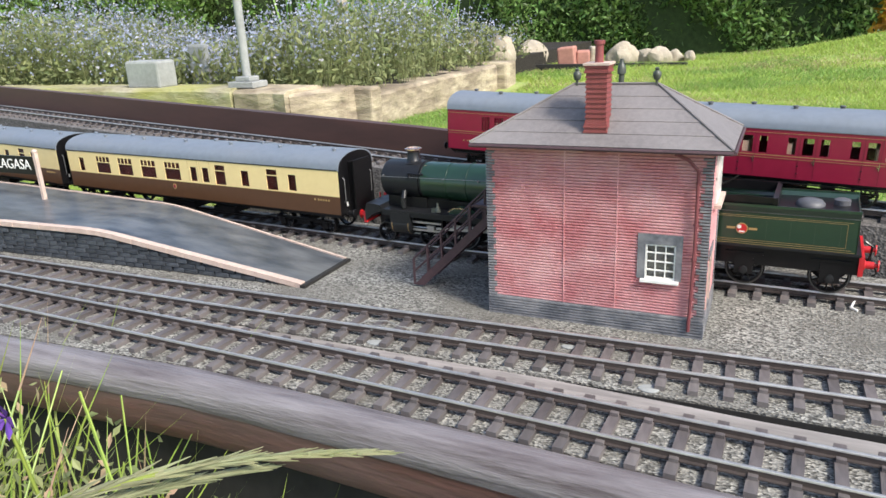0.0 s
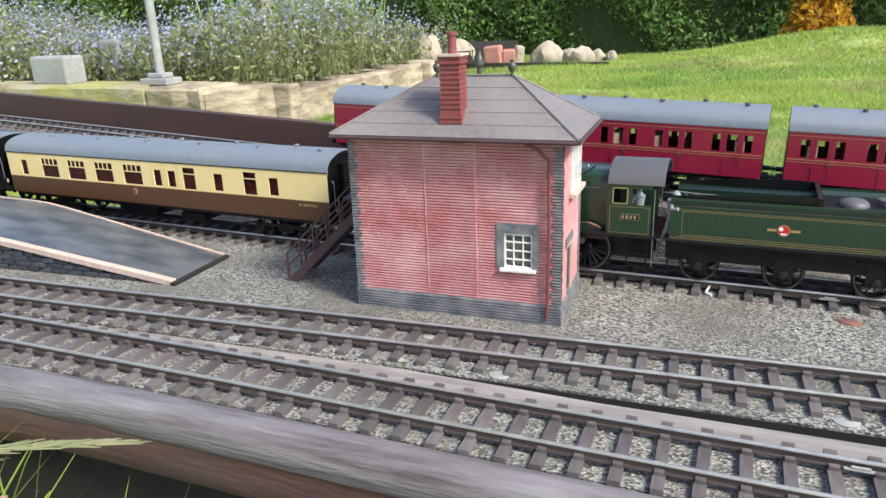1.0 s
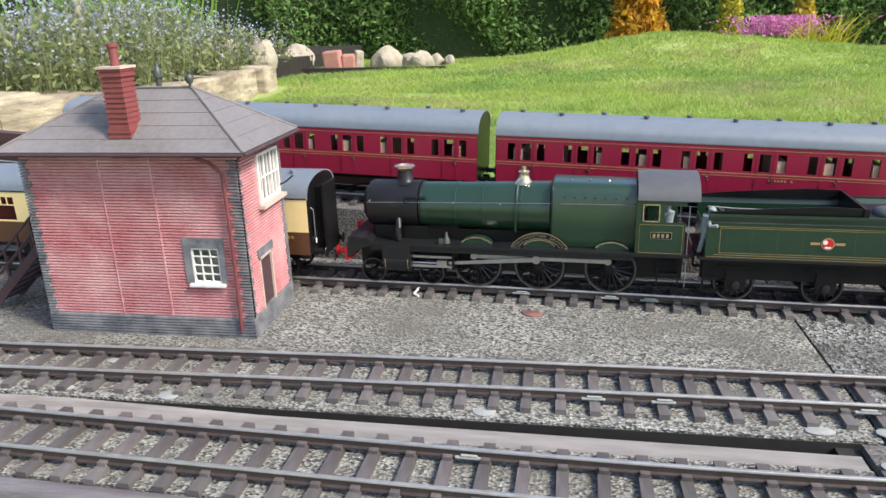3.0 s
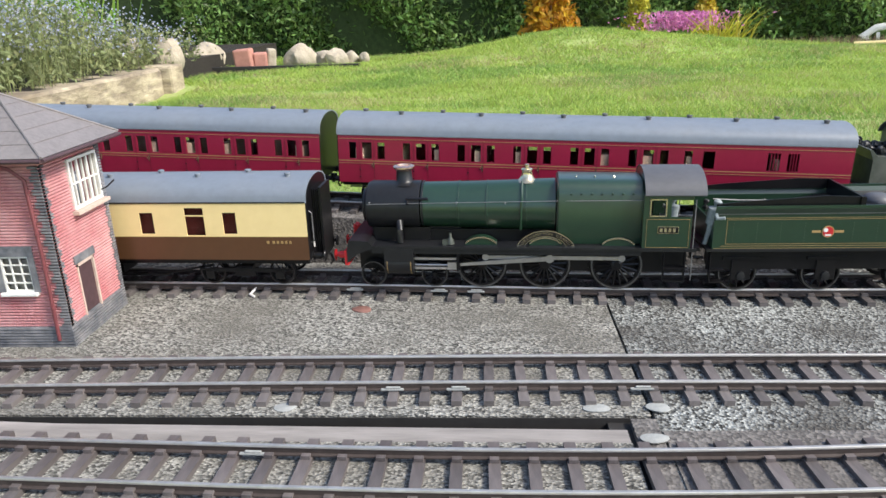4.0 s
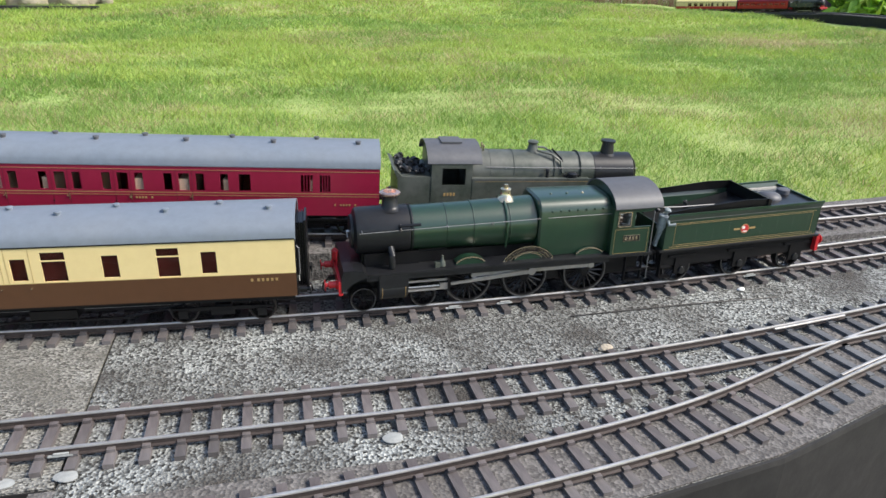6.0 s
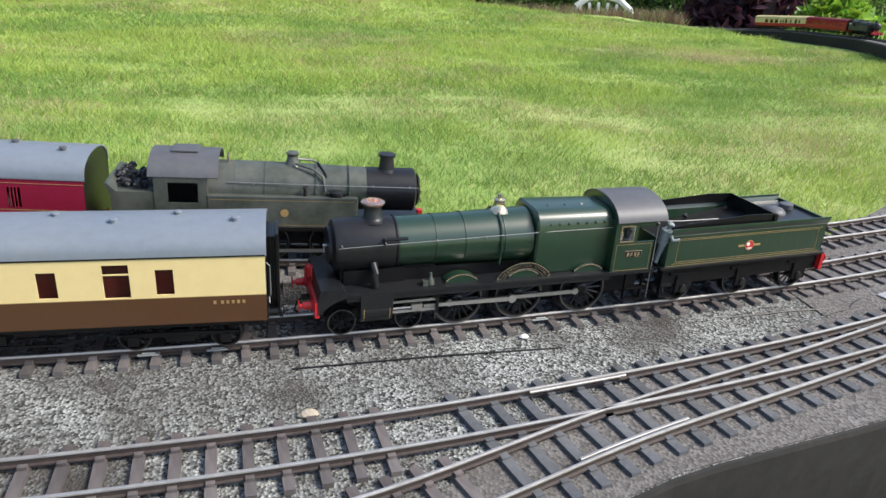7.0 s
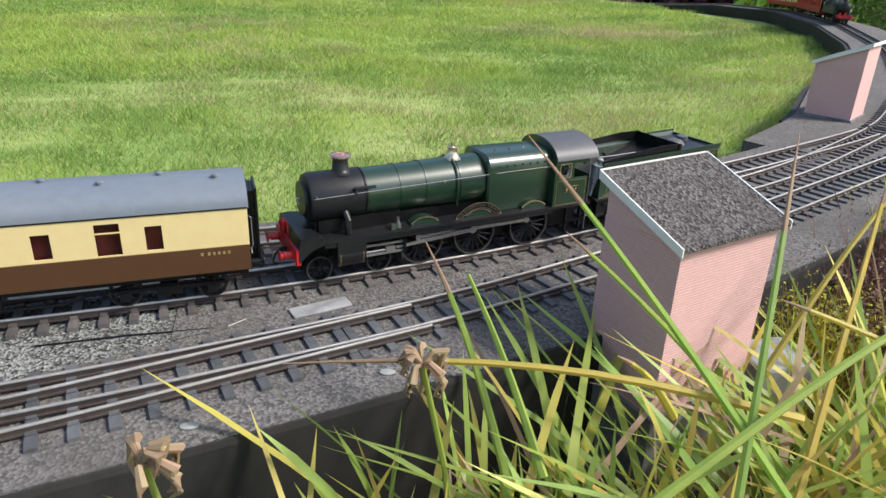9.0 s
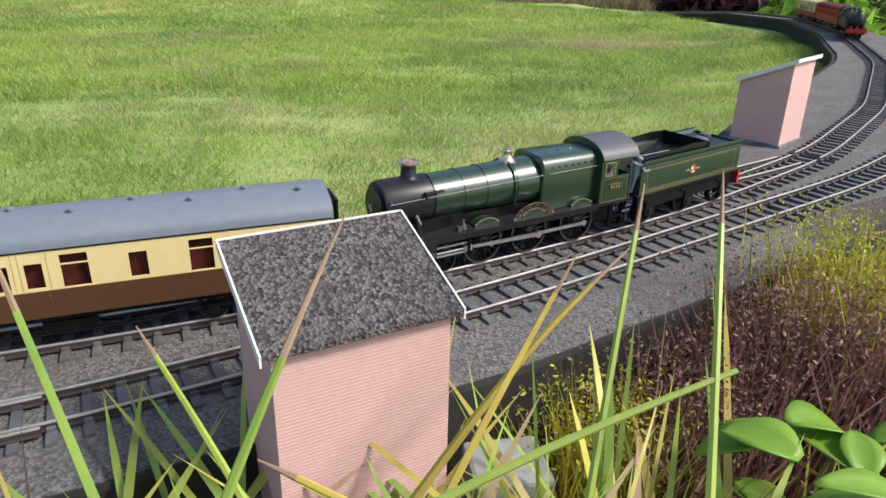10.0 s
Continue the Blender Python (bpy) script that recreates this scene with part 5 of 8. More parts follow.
BRAKE = (0.0439, 0.0531, 0.0593, 0.0697, 0.1135, 0.1235, 0.1326, 0.1393)
L_RED = 0.453
red_right = carriage("suburban_coach", "maroon compartment carriage with gold lining and blue-grey roof", L_RED, M_maroon, M_maroon, M_roof, brake_end(BRAKE) + compartments(6, 0.170, 0.0511), waist=0.0437, lined=True, gang=False)
red_left = carriage("suburban_coach", "maroon brake carriage with gold lining, coupled to another", L_RED, M_maroon, M_maroon, M_roof, brake_end([L_RED - v for v in reversed(BRAKE)]) + compartments(6, 0.0273, 0.0511), waist=0.0437, lined=True, gang=False)
for c_, sgn in ((red_left, -1), (red_right, 1)):
    e = sgn * L_RED / 2
    quick("number_bar", [(bbox, e - sgn * 0.030 + k * 0.0026, e - sgn * 0.030 + k * 0.0026 + 0.0015, -0.0316, -0.0311, 0.0330, 0.0346) for k in (-4, -2, -1, 0, 1, 3)], M_gold, c_, "small gold number bars")
    quick("number_bar", [(bbox, 0.0 + sgn * 0.02 + k * 0.0026, sgn * 0.02 + k * 0.0026 + 0.0015, -0.0316, -0.0311, 0.0385, 0.0401) for k in (-4, -2, -1, 0, 1, 3)], M_gold, c_, "small gold number bars")
    quick("upper_lining", [(bbox, -L_RED / 2, L_RED / 2, -0.0315, -0.0311, 0.0648, 0.0651)], M_gold, c_, "thin gold lining")
    quick("lower_lining", [(bbox, -L_RED / 2, L_RED / 2, -0.0315, -0.0311, 0.0417, 0.0420)], M_gold, c_, "thin gold lining")
    # guard's window bars, a door in every compartment with its handle and hinges
    for a, b in ((BRAKE[0], BRAKE[1]), (BRAKE[2], BRAKE[3])):
        for q in (0.25, 0.5, 0.75):
            u = e - sgn * (a + (b - a) * q)
            quick("window_bar", [(rod, (u, -0.0313, 0.0462), (u, -0.0313, 0.0617), 0.0004, 6)], M_maroon, c_)
    for k in range(6):
        u = L_RED / 2 - ((0.170 if sgn > 0 else 0.0273) + 0.0511 * k)
        # strips of darker maroon draw the shadow in the door grooves
        quick("door", [(bbox, u + d - 0.00012, u + d + 0.00012, -0.0314, -0.0310, 0.0245, 0.0640) for d in (-0.0068, 0.0068)], M_maroond, c_, "door edge strips, shadow lines drawn in darker maroon")
        quick("door_handle", [(rod, (u + 0.0050, -0.0310, 0.0405), (u + 0.0050, -0.0325, 0.0405), 0.0006), (bbox, u + 0.0060, u + 0.0066, -0.0318, -0.0310, 0.0375, 0.0435)], M_brass, c_)
        quick("door_hinge", [(bbox, u - 0.0074, u - 0.0062, -0.0318, -0.0310, z - 0.0005, z + 0.0005) for z in (0.0290, 0.0360)], M_black, c_)
    quick("step_board", [(bbox, -L_RED / 2 + 0.01, L_RED / 2 - 0.01, -0.0320, -0.0285, 0.0190, 0.0198)], M_black, c_, "long black footboard")
red_right.matrix_world = on_track(TRACK_0, 3.5100, L_RED)
red_left.matrix_world = on_track(TRACK_0, 3.0385, L_RED)


def tank_loco():
    k = tagged(new("tank_locomotive"), "weathered dark green model tank locomotive with black smokebox", "locomotive")
    quick("side_tank", [(bbox, -0.055, 0.062, s * 0.0245 - 0.0045, s * 0.0245 + 0.0045, 0.032, 0.0575) for s in (-1, 1)], M_green2, k, "flat green side tanks", bevel=0.001)
    quick("boiler", [(turned, (-0.055, 0, 0.058), (1, 0, 0), [(0, 0.0205), (0.05, 0.0200), (0.125, 0.0178)], 30)], M_green2, k, "", True)
    quick("smokebox", [(turned, (0.070, 0, 0.058), (1, 0, 0), [(0, 0.0182), (0.040, 0.0182), (0.042, 0.015), (0.0435, 0.008), (0.044, 0.001)], 30)], M_smoke, k, "black smokebox", True)
    quick("chimney", [(turned, (0.087, 0, 0.074), (0, 0, 1), [(0, 0.0095), (0.002, 0.0068), (0.012, 0.0055), (0.0125, 0.0072), (0.0145, 0.0072), (0.0148, 0.0045)], 20)], M_smoke, k, "", True)
    quick("safety_valve", [(turned, (0.010, 0, 0.076), (0, 0, 1), [(0, 0.0075), (0.003, 0.0052), (0.008, 0.0042), (0.0105, 0.0055), (0.0115, 0.004)], 18)], M_green2, k, "", True)
    quick("tank_filler", [(turned, (0.045, s * 0.0235, 0.0575), (0, 0, 1), [(0, 0.0048), (0.004, 0.0048), (0.005, 0.003)], 14) for s in (-1, 1)], M_smoke, k, "", True)
    for s in (-1, 1):
        quick("tank_top_edge", [(rod, (-0.055, s * 0.0288, 0.0578), (0.062, s * 0.0288, 0.0578), 0.0006)], M_green2, k)
        quick("handrail", [(tube, [(-0.04, s * 0.0195, 0.0665), (0.02, s * 0.0200, 0.0660), (0.112, s * 0.0198, 0.0655)], 0.0004, 6)] + [(rod, (v, s * 0.0175, 0.0655), (v, s * 0.0203, 0.0655), 0.0006) for v in (-0.02, 0.03, 0.075, 0.105)], M_wire, k, "thin steel handrail")
        quick("tank_vent", [(turned, (0.020, s * 0.0225, 0.0575), (0, 0, 1), [(0, 0.0016), (0.006, 0.0014), (0.0065, 0.0022), (0.008, 0.0018)], 10), (bbox, 0.036, 0.052, s * 0.0225 - 0.0008, s * 0.0225 + 0.0008, 0.0575, 0.0600)], M_smoke, k, "", True)
        quick("feed_pipe", [(tube, [(0.012, s * 0.007, 0.0795), (0.026, s * 0.013, 0.0772), (0.034, s * 0.0165, 0.0720), (0.036, s * 0.0195, 0.0610)], 0.0011, 6)], M_green2, k, "", True)
        quick("steam_pipe", [(tube, [(0.080, s * 0.015, 0.050), (0.080, s * 0.021, 0.044), (0.080, s * 0.022, 0.033)], 0.0026, 10)], M_smoke, k, "", True)
        quick("tank_lining", [(bbox, -0.052, 0.059, s * 0.0291 - 0.0001, s * 0.0291 + 0.0001, z, z + 0.0002) for z in (0.0345, 0.0552)], M_gold, k, "faint orange lining")
        quick("crest", [(turned, (0.004, s * 0.0290, 0.0450), (0, s, 0), [(0, 0.0032), (0.0003, 0.0032)], 16)], M_gold, k, "small faded crest")
    for v in (-0.035, -0.012, 0.028, 0.055):
        quick("boiler_band", [(turned, (v, 0, 0.058), (1, 0, 0), [(0, 0.0200), (0.0001, 0.0206 - 0.02 * max(v, 0)), (0.0012, 0.0206 - 0.02 * max(v, 0)), (0.0013, 0.0190)], 30)], M_green2, k, "", True)
    quick("smokebox_door", [(turned, (0.1135, 0, 0.058), (1, 0, 0), [(0, 0.0140), (0.0015, 0.0125), (0.003, 0.006), (0.0034, 0.001)], 24), (rod, (0.116, -0.013, 0.052), (0.116, 0.013, 0.052), 0.0005), (rod, (0.1165, 0, 0.058), (0.1185, 0.003, 0.055), 0.0006)], M_smoke, k, "", True)
    quick("whistle", [(turned, (-0.040, q, 0.0780), (0, 0, 1), [(0, 0.0008), (0.004, 0.0008), (0.0042, 0.0012), (0.006, 0.0010)], 8) for q in (-0.004, 0.004)], M_brass, k, "", True)
    quick("roof_vent", [(bbox, -0.082, -0.062, -0.010, 0.010, 0.0868, 0.0882)], M_caproof, k, bevel=0.0004)
    quick("top_feed", [(tube, [(0.040, -0.018, 0.060), (0.036, -0.012, 0.073), (0.030, 0, 0.079)], 0.0010)], M_black, k)
    quick("running_plate", [(bbox, -0.126, 0.119, -0.0300, 0.0300, 0.0300, 0.0320)], M_black, k)
    for s in (-1, 1):
        bm = bmesh.new()
        y0, y1 = min(s * 0.0282, s * 0.0290), max(s * 0.0282, s * 0.0290)
        bbox(bm, -0.093, -0.055, y0, y1, 0.032, 0.052)
        bbox(bm, -0.093, -0.083, y0, y1, 0.052, 0.073)
        bbox(bm, -0.061, -0.055, y0, y1, 0.052, 0.073)
        bbox(bm, -0.083, -0.061, y0, y1, 0.068, 0.073)
        part("cab_side", bm, M_green2, k, "green cab side with open doorway")
        quick("number_bar", [(bbox, -0.081 + q * 0.003, -0.0792 + q * 0.003, s * 0.0291 - 0.0002, s * 0.0291 + 0.0002, 0.0415, 0.0445) for q in range(4)], M_gold, k)
    bm = bmesh.new()
    slab(bm, [(-0.124, 0.032), (-0.093, 0.032), (-0.093, 0.060), (-0.120, 0.060), (-0.126, 0.066), (-0.128, 0.066), (-0.124, 0.057)], -0.0285, 0.0285)
    part("bunker", bm, M_green2, k, "green coal bunker")
    rr_ = random.Random(9)
    for q in range(30):
        quick("coal_lump", [(turned, (rr_.uniform(-0.121, -0.097), rr_.uniform(-0.024, 0.024), 0.059 + rr_.uniform(0, 0.006)), (rr_.uniform(-1, 1), rr_.uniform(-1, 1), 1), [(0, 0.001), (0.002, 0.0036), (0.004, 0.0028), (0.006, 0.0006)], 6)], M_coal, k)
    rf = [(0.0298 * math.sin(radians(a)), 0.0725 + 0.0170 * (math.cos(radians(a)) - math.cos(radians(82)))) for a in range(-82, 83, 8)]
    bm = bmesh.new()
    prism(bm, rf + [(y * 0.97, z - 0.0008) for y, z in reversed(rf)], -0.097, -0.046)
    part("cab_roof", bm, M_caproof, k, "", True)
    for xx in (-0.0932, -0.0552):
        bm = bmesh.new()
        prism(bm, [(-0.0284, 0.032)] + [(y * 0.96, z - 0.0008) for y, z in rf] + [(0.0284, 0.032)], xx, xx + 0.0008)
        part("cab_end", bm, M_green2, k)
    quick("frames", [(bbox, -0.118, 0.112, -0.0125, 0.0125, 0.012, 0.030)], M_black, k)
    for s in (-1, 1):
        quick("cylinder", [(turned, (0.064, s * 0.0235, 0.019), (1, 0, 0), [(0, 0.004), (0.0006, 0.0072), (0.022, 0.0072), (0.0225, 0.004)], 16)], M_smoke, k, "", True)
        quick("coupling_rod", [(bbox, -0.060, 0.045, s * 0.0222 - 0.0006, s * 0.0222 + 0.0006, 0.0085, 0.0112)], M_steel, k)
        for xx, r in ((-0.100, 0.0128), (-0.055, 0.0163), (-0.008, 0.0163), (0.040, 0.0163), (0.088, 0.0112)):
            wheel("wheel", k, xx, s * 0.0172, r, 12, s)
    for xa in (0.117, -0.128):
        quick("buffer_beam", [(bbox, xa, xa + 0.003, -0.0295, 0.0295, 0.019, 0.031)], M_red, k, "red buffer beam")
    buffers(k, 0.120, 1)
    buffers(k, -0.128, -1)
    coupling(k, 0.120, 1)
    quick("lamp", [(bbox, 0.116, 0.120, -0.003, 0.003, 0.032, 0.040), (bbox, 0.116, 0.120, -0.020, -0.014, 0.032, 0.040)], M_red, k, "red lamps")
    return k


tank = tank_loco()
tank.matrix_world = on_track(TRACK_0, 3.876, 0.245)
loco, rods = grange()
tender = tender_car()
fireman = figure("fireman_figure", "small grey-blue plain model figure standing between cab and tender", 0.036, M_figure)
driver = figure("driver_figure", "small dark plain model figure standing in the locomotive cab", 0.036, M_figure)
far_red = carriage("distant_coach", "red carriage of the distant train on the far loop", 0.44, M_red, M_red, M_maroon, compartments(8, 0.04, 0.0511), lined=True, gang=False, vents=6)
far_cream = carriage("distant_coach", "red and cream carriage of the distant train", 0.44, M_cream, M_red, M_cream, mk1_windows()[:9], gang=False, vents=6, wmat=M_cream)
far_loco = copy_thing(tank, Matrix.Identity(4))
far_loco["label"] = "dark green tank locomotive of the distant train"

# ---------- signal box ----------
def signal_box():
    x0, x1, y0, y1, H = -0.087, 0.075, 0.619, 0.697, 0.136
    box = tagged(new("signal_box"), "red brick model signal box with hipped slate roof and brick chimney", "signal box")
    # walls in corrugated courses
    course, zb = 0.00225, 0.016

    def courses(u0, u1, place, n0, n1):
        prof = []
        for k in range(n0, n1):
            z = k * course
            prof += [(0.0002, z), (0.0, z + course * 0.12), (0.0, z + course * 0.55), (0.0004, z + course * 0.62), (0.0016, z + course * 0.66), (0.0016, z + course * 0.97)]
        return [place(u0, d, z) for d, z in prof], [place(u1, d, z) for d, z in prof]

    def wall(name, holes, u0, u1, place, inner, material=M_brick):
        """A wall of courses with openings (u0, u1, z0, z1) cut through it."""
        bm = bmesh.new()
        cuts = sorted({u0, u1, *[h[0] for h in holes], *[h[1] for h in holes]})
        for a, b in zip(cuts, cuts[1:]):
            mid = (a + b) / 2
            k = 7
            top = int(H / course)
            spans, blocked = [], [h for h in holes if h[0] < mid < h[1]]
            start = k
            for h in sorted(blocked, key=lambda q: q[2]):
                spans.append((start, int(round(h[2] / course))))
                start = int(round(h[3] / course))
            spans.append((start, top))
            for s0, s1 in spans:
                if s1 > s0:
                    pa, pb = courses(a, b, place, s0, s1)
                    loft(bm, [pa + [inner(a, s1 * course), inner(a, s0 * course)], pb + [inner(b, s1 * course), inner(b, s0 * course)]])
        return part(name, bm, material, box, "wall of fine red brick courses" if material is M_brick else "")

    th = 0.004
    front = wall("front_wall", [(0.0325, 0.0555, 0.0415, 0.0700)], x0, x1, lambda u, d, z: (u, y0 + d, z), lambda u, z: (u, y0 + th, z))
    right = wall("side_wall", [(0.641, 0.662, 0.016, 0.054), (0.652, 0.697 - 0.006, 0.092, 0.130)], y0 + th, y1, lambda u, d, z: (x1 - d, u, z), lambda u, z: (x1 - th, u, z))
    left = wall("side_wall", [(0.650, 0.690, 0.092, 0.130)], y0 + th, y1, lambda u, d, z: (x0 + d, u, z), lambda u, z: (x0 + th, u, z))
    back = wall("back_wall", [(-0.07, 0.06, 0.085, 0.130)], x0 + th, x1 - th, lambda u, d, z: (u, y1 - d, z), lambda u, z: (u, y1 - th, z))
    # a shallow step in the front wall where two sheets meet
    for u in (-0.0265, 0.0125):
        quick("wall_joint", [(bbox, u - 0.0005, u + 0.0005, y0 - 0.0004, y0 + 0.001, 0.016, 0.134)], M_brick, front)
    quick("wall_panel", [(bbox, -0.026, 0.012, y0 - 0.00025, y0 + 0.0005, 0.016 + k * course, 0.016 + k * course + course * 0.55) for k in range(52)], M_brick, front, "slightly proud brick panel")["kind"] = "stuff"
    # plinth
    pl = []
    for k in range(7):
        z = k * course
        pl += [(bbox, x0 - 0.0012, x1 + 0.0012, y0 - 0.0012, y0 + 0.004, z, z + course * 0.62), (bbox, x1 - 0.004, x1 + 0.0012, y0 + 0.004, y1, z, z + course * 0.62), (bbox, x0 - 0.0012, x0 + 0.004, y0 + 0.004, y1, z, z + course * 0.62)]
    pl.append((bbox, x0, x1, y0, y1, 0, 0.0155))
    quick("plinth", pl, M_greybrick, box, "dark blue-grey brick plinth")
    # quoins, toothed
    rr_ = random.Random(2)
    for cx, sx in ((x0, 1), (x1, -1)):
        for k in range(7, int(H / course) - 1):
            w = 0.0062 if (k // 2) % 2 else 0.0040
            z = k * course
            a, b = (cx - 0.0008, cx + w) if sx > 0 else (cx - w, cx + 0.0008)
            q = quick("quoin", [(bbox, a, b, y0 - 0.0008, y0 + 0.003, z + 0.0001, z + course * 0.66)] + ([(bbox, x1 - 0.003, x1 + 0.0008, y0, y0 + w * 1.1, z + 0.0001, z + course * 0.66)] if sx < 0 else []), M_greybrick, box)
    for k in range(7, int(H / course) - 1, 1):
        z = k * course
        w = 0.005 if (k // 2) % 2 else 0.0035
        quick("quoin", [(bbox, x1 - 0.003, x1 + 0.0008, y1 - w, y1 + 0.0004, z + 0.0001, z + course * 0.66)], M_greybrick, box)
    # front window with dark surround
    def window(fx0, fx1, fz0, fz1, nx, nz, sur=True):
        sm = []
        if sur:
            sm = [(bbox, fx0 - 0.0055, fx0, y0 - 0.0006, y0 + 0.003, fz0, fz1 + 0.0075), (bbox, fx1, fx1 + 0.0045, y0 - 0.0006, y0 + 0.003, fz0, fz1 + 0.0075), (bbox, fx0, fx1, y0 - 0.0006, y0 + 0.003, fz1, fz1 + 0.0075)]
            quick("window_surround", sm, M_greybrick, box, "dark blue-grey brick surround")
        wf = [(bbox, fx0, fx0 + 0.0012, y0 + 0.0004, y0 + 0.0022, fz0, fz1), (bbox, fx1 - 0.0012, fx1, y0 + 0.0004, y0 + 0.0022, fz0, fz1), (bbox, fx0 + 0.0012, fx1 - 0.0012, y0 + 0.0004, y0 + 0.0022, fz0, fz0 + 0.0014), (bbox, fx0 + 0.0012, fx1 - 0.0012, y0 + 0.0004, y0 + 0.0022, fz1 - 0.0014, fz1)]
        win = quick("window", wf, M_white, box, "white painted sash window with small panes")
        for i in range(1, nx):
            u = fx0 + (fx1 - fx0) * i / nx
            quick("glazing_bar", [(bbox, u - 0.0004, u + 0.0004, y0 + 0.0006, y0 + 0.002, fz0 + 0.0014, fz1 - 0.0014)], M_white, win)
        for i in range(1, nz):
            u = fz0 + (fz1 - fz0) * i / nz
            quick("glazing_bar", [(bbox, fx0 + 0.0012, fx1 - 0.0012, y0 + 0.0005, y0 + 0.0021, u - 0.0004, u + 0.0004)], M_white, win)
        pane = quick("pane", [(bbox, fx0 + 0.001, fx1 - 0.001, y0 + 0.0013, y0 + 0.0015, fz0, fz1)], M_glass, win)
        pane.visible_shadow = False
        quick("sill", [(bbox, fx0 - 0.003, fx1 + 0.003, y0 - 0.0030, y0 + 0.0015, fz0 - 0.0024, fz0)], M_white, win, "white window sill", bevel=0.0004)
    window(0.0335, 0.0545, 0.0425, 0.0690, 3, 4)
    # added pale card, gives the panes the tone of a sky reflection
    quick("window_blind", [(bbox, 0.0328, 0.0552, y0 + 0.0042, y0 + 0.0046, 0.0410, 0.0705)], M_concrete, box, "pale grey card added behind the panes for their reflection")
    # side door and windows
    quick("door", [(bbox, x1 - 0.003, x1 - 0.0012, 0.6415, 0.6615, 0.016, 0.053)], M_stair, box, "narrow brown door")
    quick("door_frame", [(bbox, x1 - 0.001, x1 + 0.0006, 0.6400, 0.6415, 0.012, 0.055), (bbox, x1 - 0.001, x1 + 0.0006, 0.6615, 0.6632, 0.012, 0.055), (bbox, x1 - 0.001, x1 + 0.0006, 0.6400, 0.6632, 0.053, 0.0555)], M_coping, box, "pale weathered door frame")
    quick("door_head", [(bbox, x1 - 0.001, x1 + 0.0009, 0.638, 0.6652, 0.0555, 0.0615)], M_greybrick, box)
    for xs, sg in ((x1, 1), (x0, -1)):
        ya, yb, za, zb = 0.652, 0.691, 0.0925, 0.1295
        fr = [(bbox, xs - 0.0015, xs + 0.0015, ya, ya + 0.002, za, zb), (bbox, xs - 0.0015, xs + 0.0015, yb - 0.002, yb, za, zb), (bbox, xs - 0.0015, xs + 0.0015, ya + 0.002, yb - 0.002, za, za + 0.002), (bbox, xs - 0.0015, xs + 0.0015, ya + 0.002, yb - 0.002, zb - 0.002, zb)]
        win = quick("end_window", fr, M_white, box, "cream painted operating-floor window")
        for i in range(1, 6):
            u = ya + (yb - ya) * i / 6
            quick("glazing_bar", [(bbox, xs - 0.001, xs + 0.001, u - (0.0009 if i % 2 == 0 else 0.0004), u + (0.0009 if i % 2 == 0 else 0.0004), za + 0.002, zb - 0.002)], M_white, win)
        quick("glazing_bar", [(bbox, xs - 0.0009, xs + 0.0009, ya, yb, (za + zb) / 2 - 0.0005, (za + zb) / 2 + 0.0005)], M_white, win)
        p = quick("pane", [(bbox, xs - 0.0002, xs + 0.0002, ya, yb, za, zb)], M_glass, win)
        p.visible_shadow = False
        quick("sill", [(bbox, min(xs, xs + sg * 0.005), max(xs, xs + sg * 0.005), ya - 0.003, yb + 0.003, za - 0.003, za - 0.0005)], M_coping, win)
    bw = quick("rear_window", [(bbox, -0.07 + i * 0.0215, -0.068 + i * 0.0215, y1 - 0.002, y1 + 0.001, 0.086, 0.129) for i in range(7)], M_white, box, "row of white operating-floor windows")
    quick("floor", [(bbox, x0 + 0.0045, x1 - 0.0045, y0 + 0.0045, y1 - 0.0045, 0.082, 0.084)], M_stair, box)
    # hipped roof in strips of slate
    ov = 0.0125
    ex0, ex1, ey0, ey1, ez = x0 - ov + 0.004, x1 + ov, y0 - ov, y1 + ov, 0.1395
    rx0, rx1, ry, rz = -0.030, 0.031, (y0 + y1) / 2, 0.1765
    L = lambda a, b, t: tuple(a[i] + (b[i] - a[i]) * t for i in range(3))
    faces = {"front": ((ex0, ey0, ez), (ex1, ey0, ez), (rx1, ry, rz), (rx0, ry, rz)), "right": ((ex1, ey0, ez), (ex1, ey1, ez), (rx1, ry, rz), (rx1, ry, rz)), "back": ((ex1, ey1, ez), (ex0, ey1, ez), (rx0, ry, rz), (rx1, ry, rz)), "left": ((ex0, ey1, ez), (ex0, ey0, ez), (rx0, ry, rz), (rx0, ry, rz))}
    for nm, (a, b, c, d) in faces.items():
        rows = 5
        nrm = (Vector(b) - Vector(a)).cross(Vector(d) - Vector(a)).normalized()
        for k in range(rows):
            t0, t1 = k / rows, min((k + 1.12) / rows, 1)
            lo = Vector(L(a, d, t0)), Vector(L(b, c, t0))
            hi = Vector(L(a, d, t1)), Vector(L(b, c, t1))
            bm = bmesh.new()
            up0, up1 = nrm * 0.0005, nrm * 0.0001
            low = [lo[0] - nrm * 0.001, lo[1] - nrm * 0.001, hi[1] - nrm * 0.001, hi[0] - nrm * 0.001]
            top = [lo[0] + up0, lo[1] + up0, hi[1] + up1, hi[0] + up1]
            if k == rows - 1 and nm in ("right", "left"):
                low[3] = low[2] + Vector((0, 0.0004, 0))
                top[3] = top[2] + Vector((0, 0.0004, 0))
            loft(bm, [low, top])
            part("slate_strip", bm, M_slate, box)
    bm = bmesh.new()
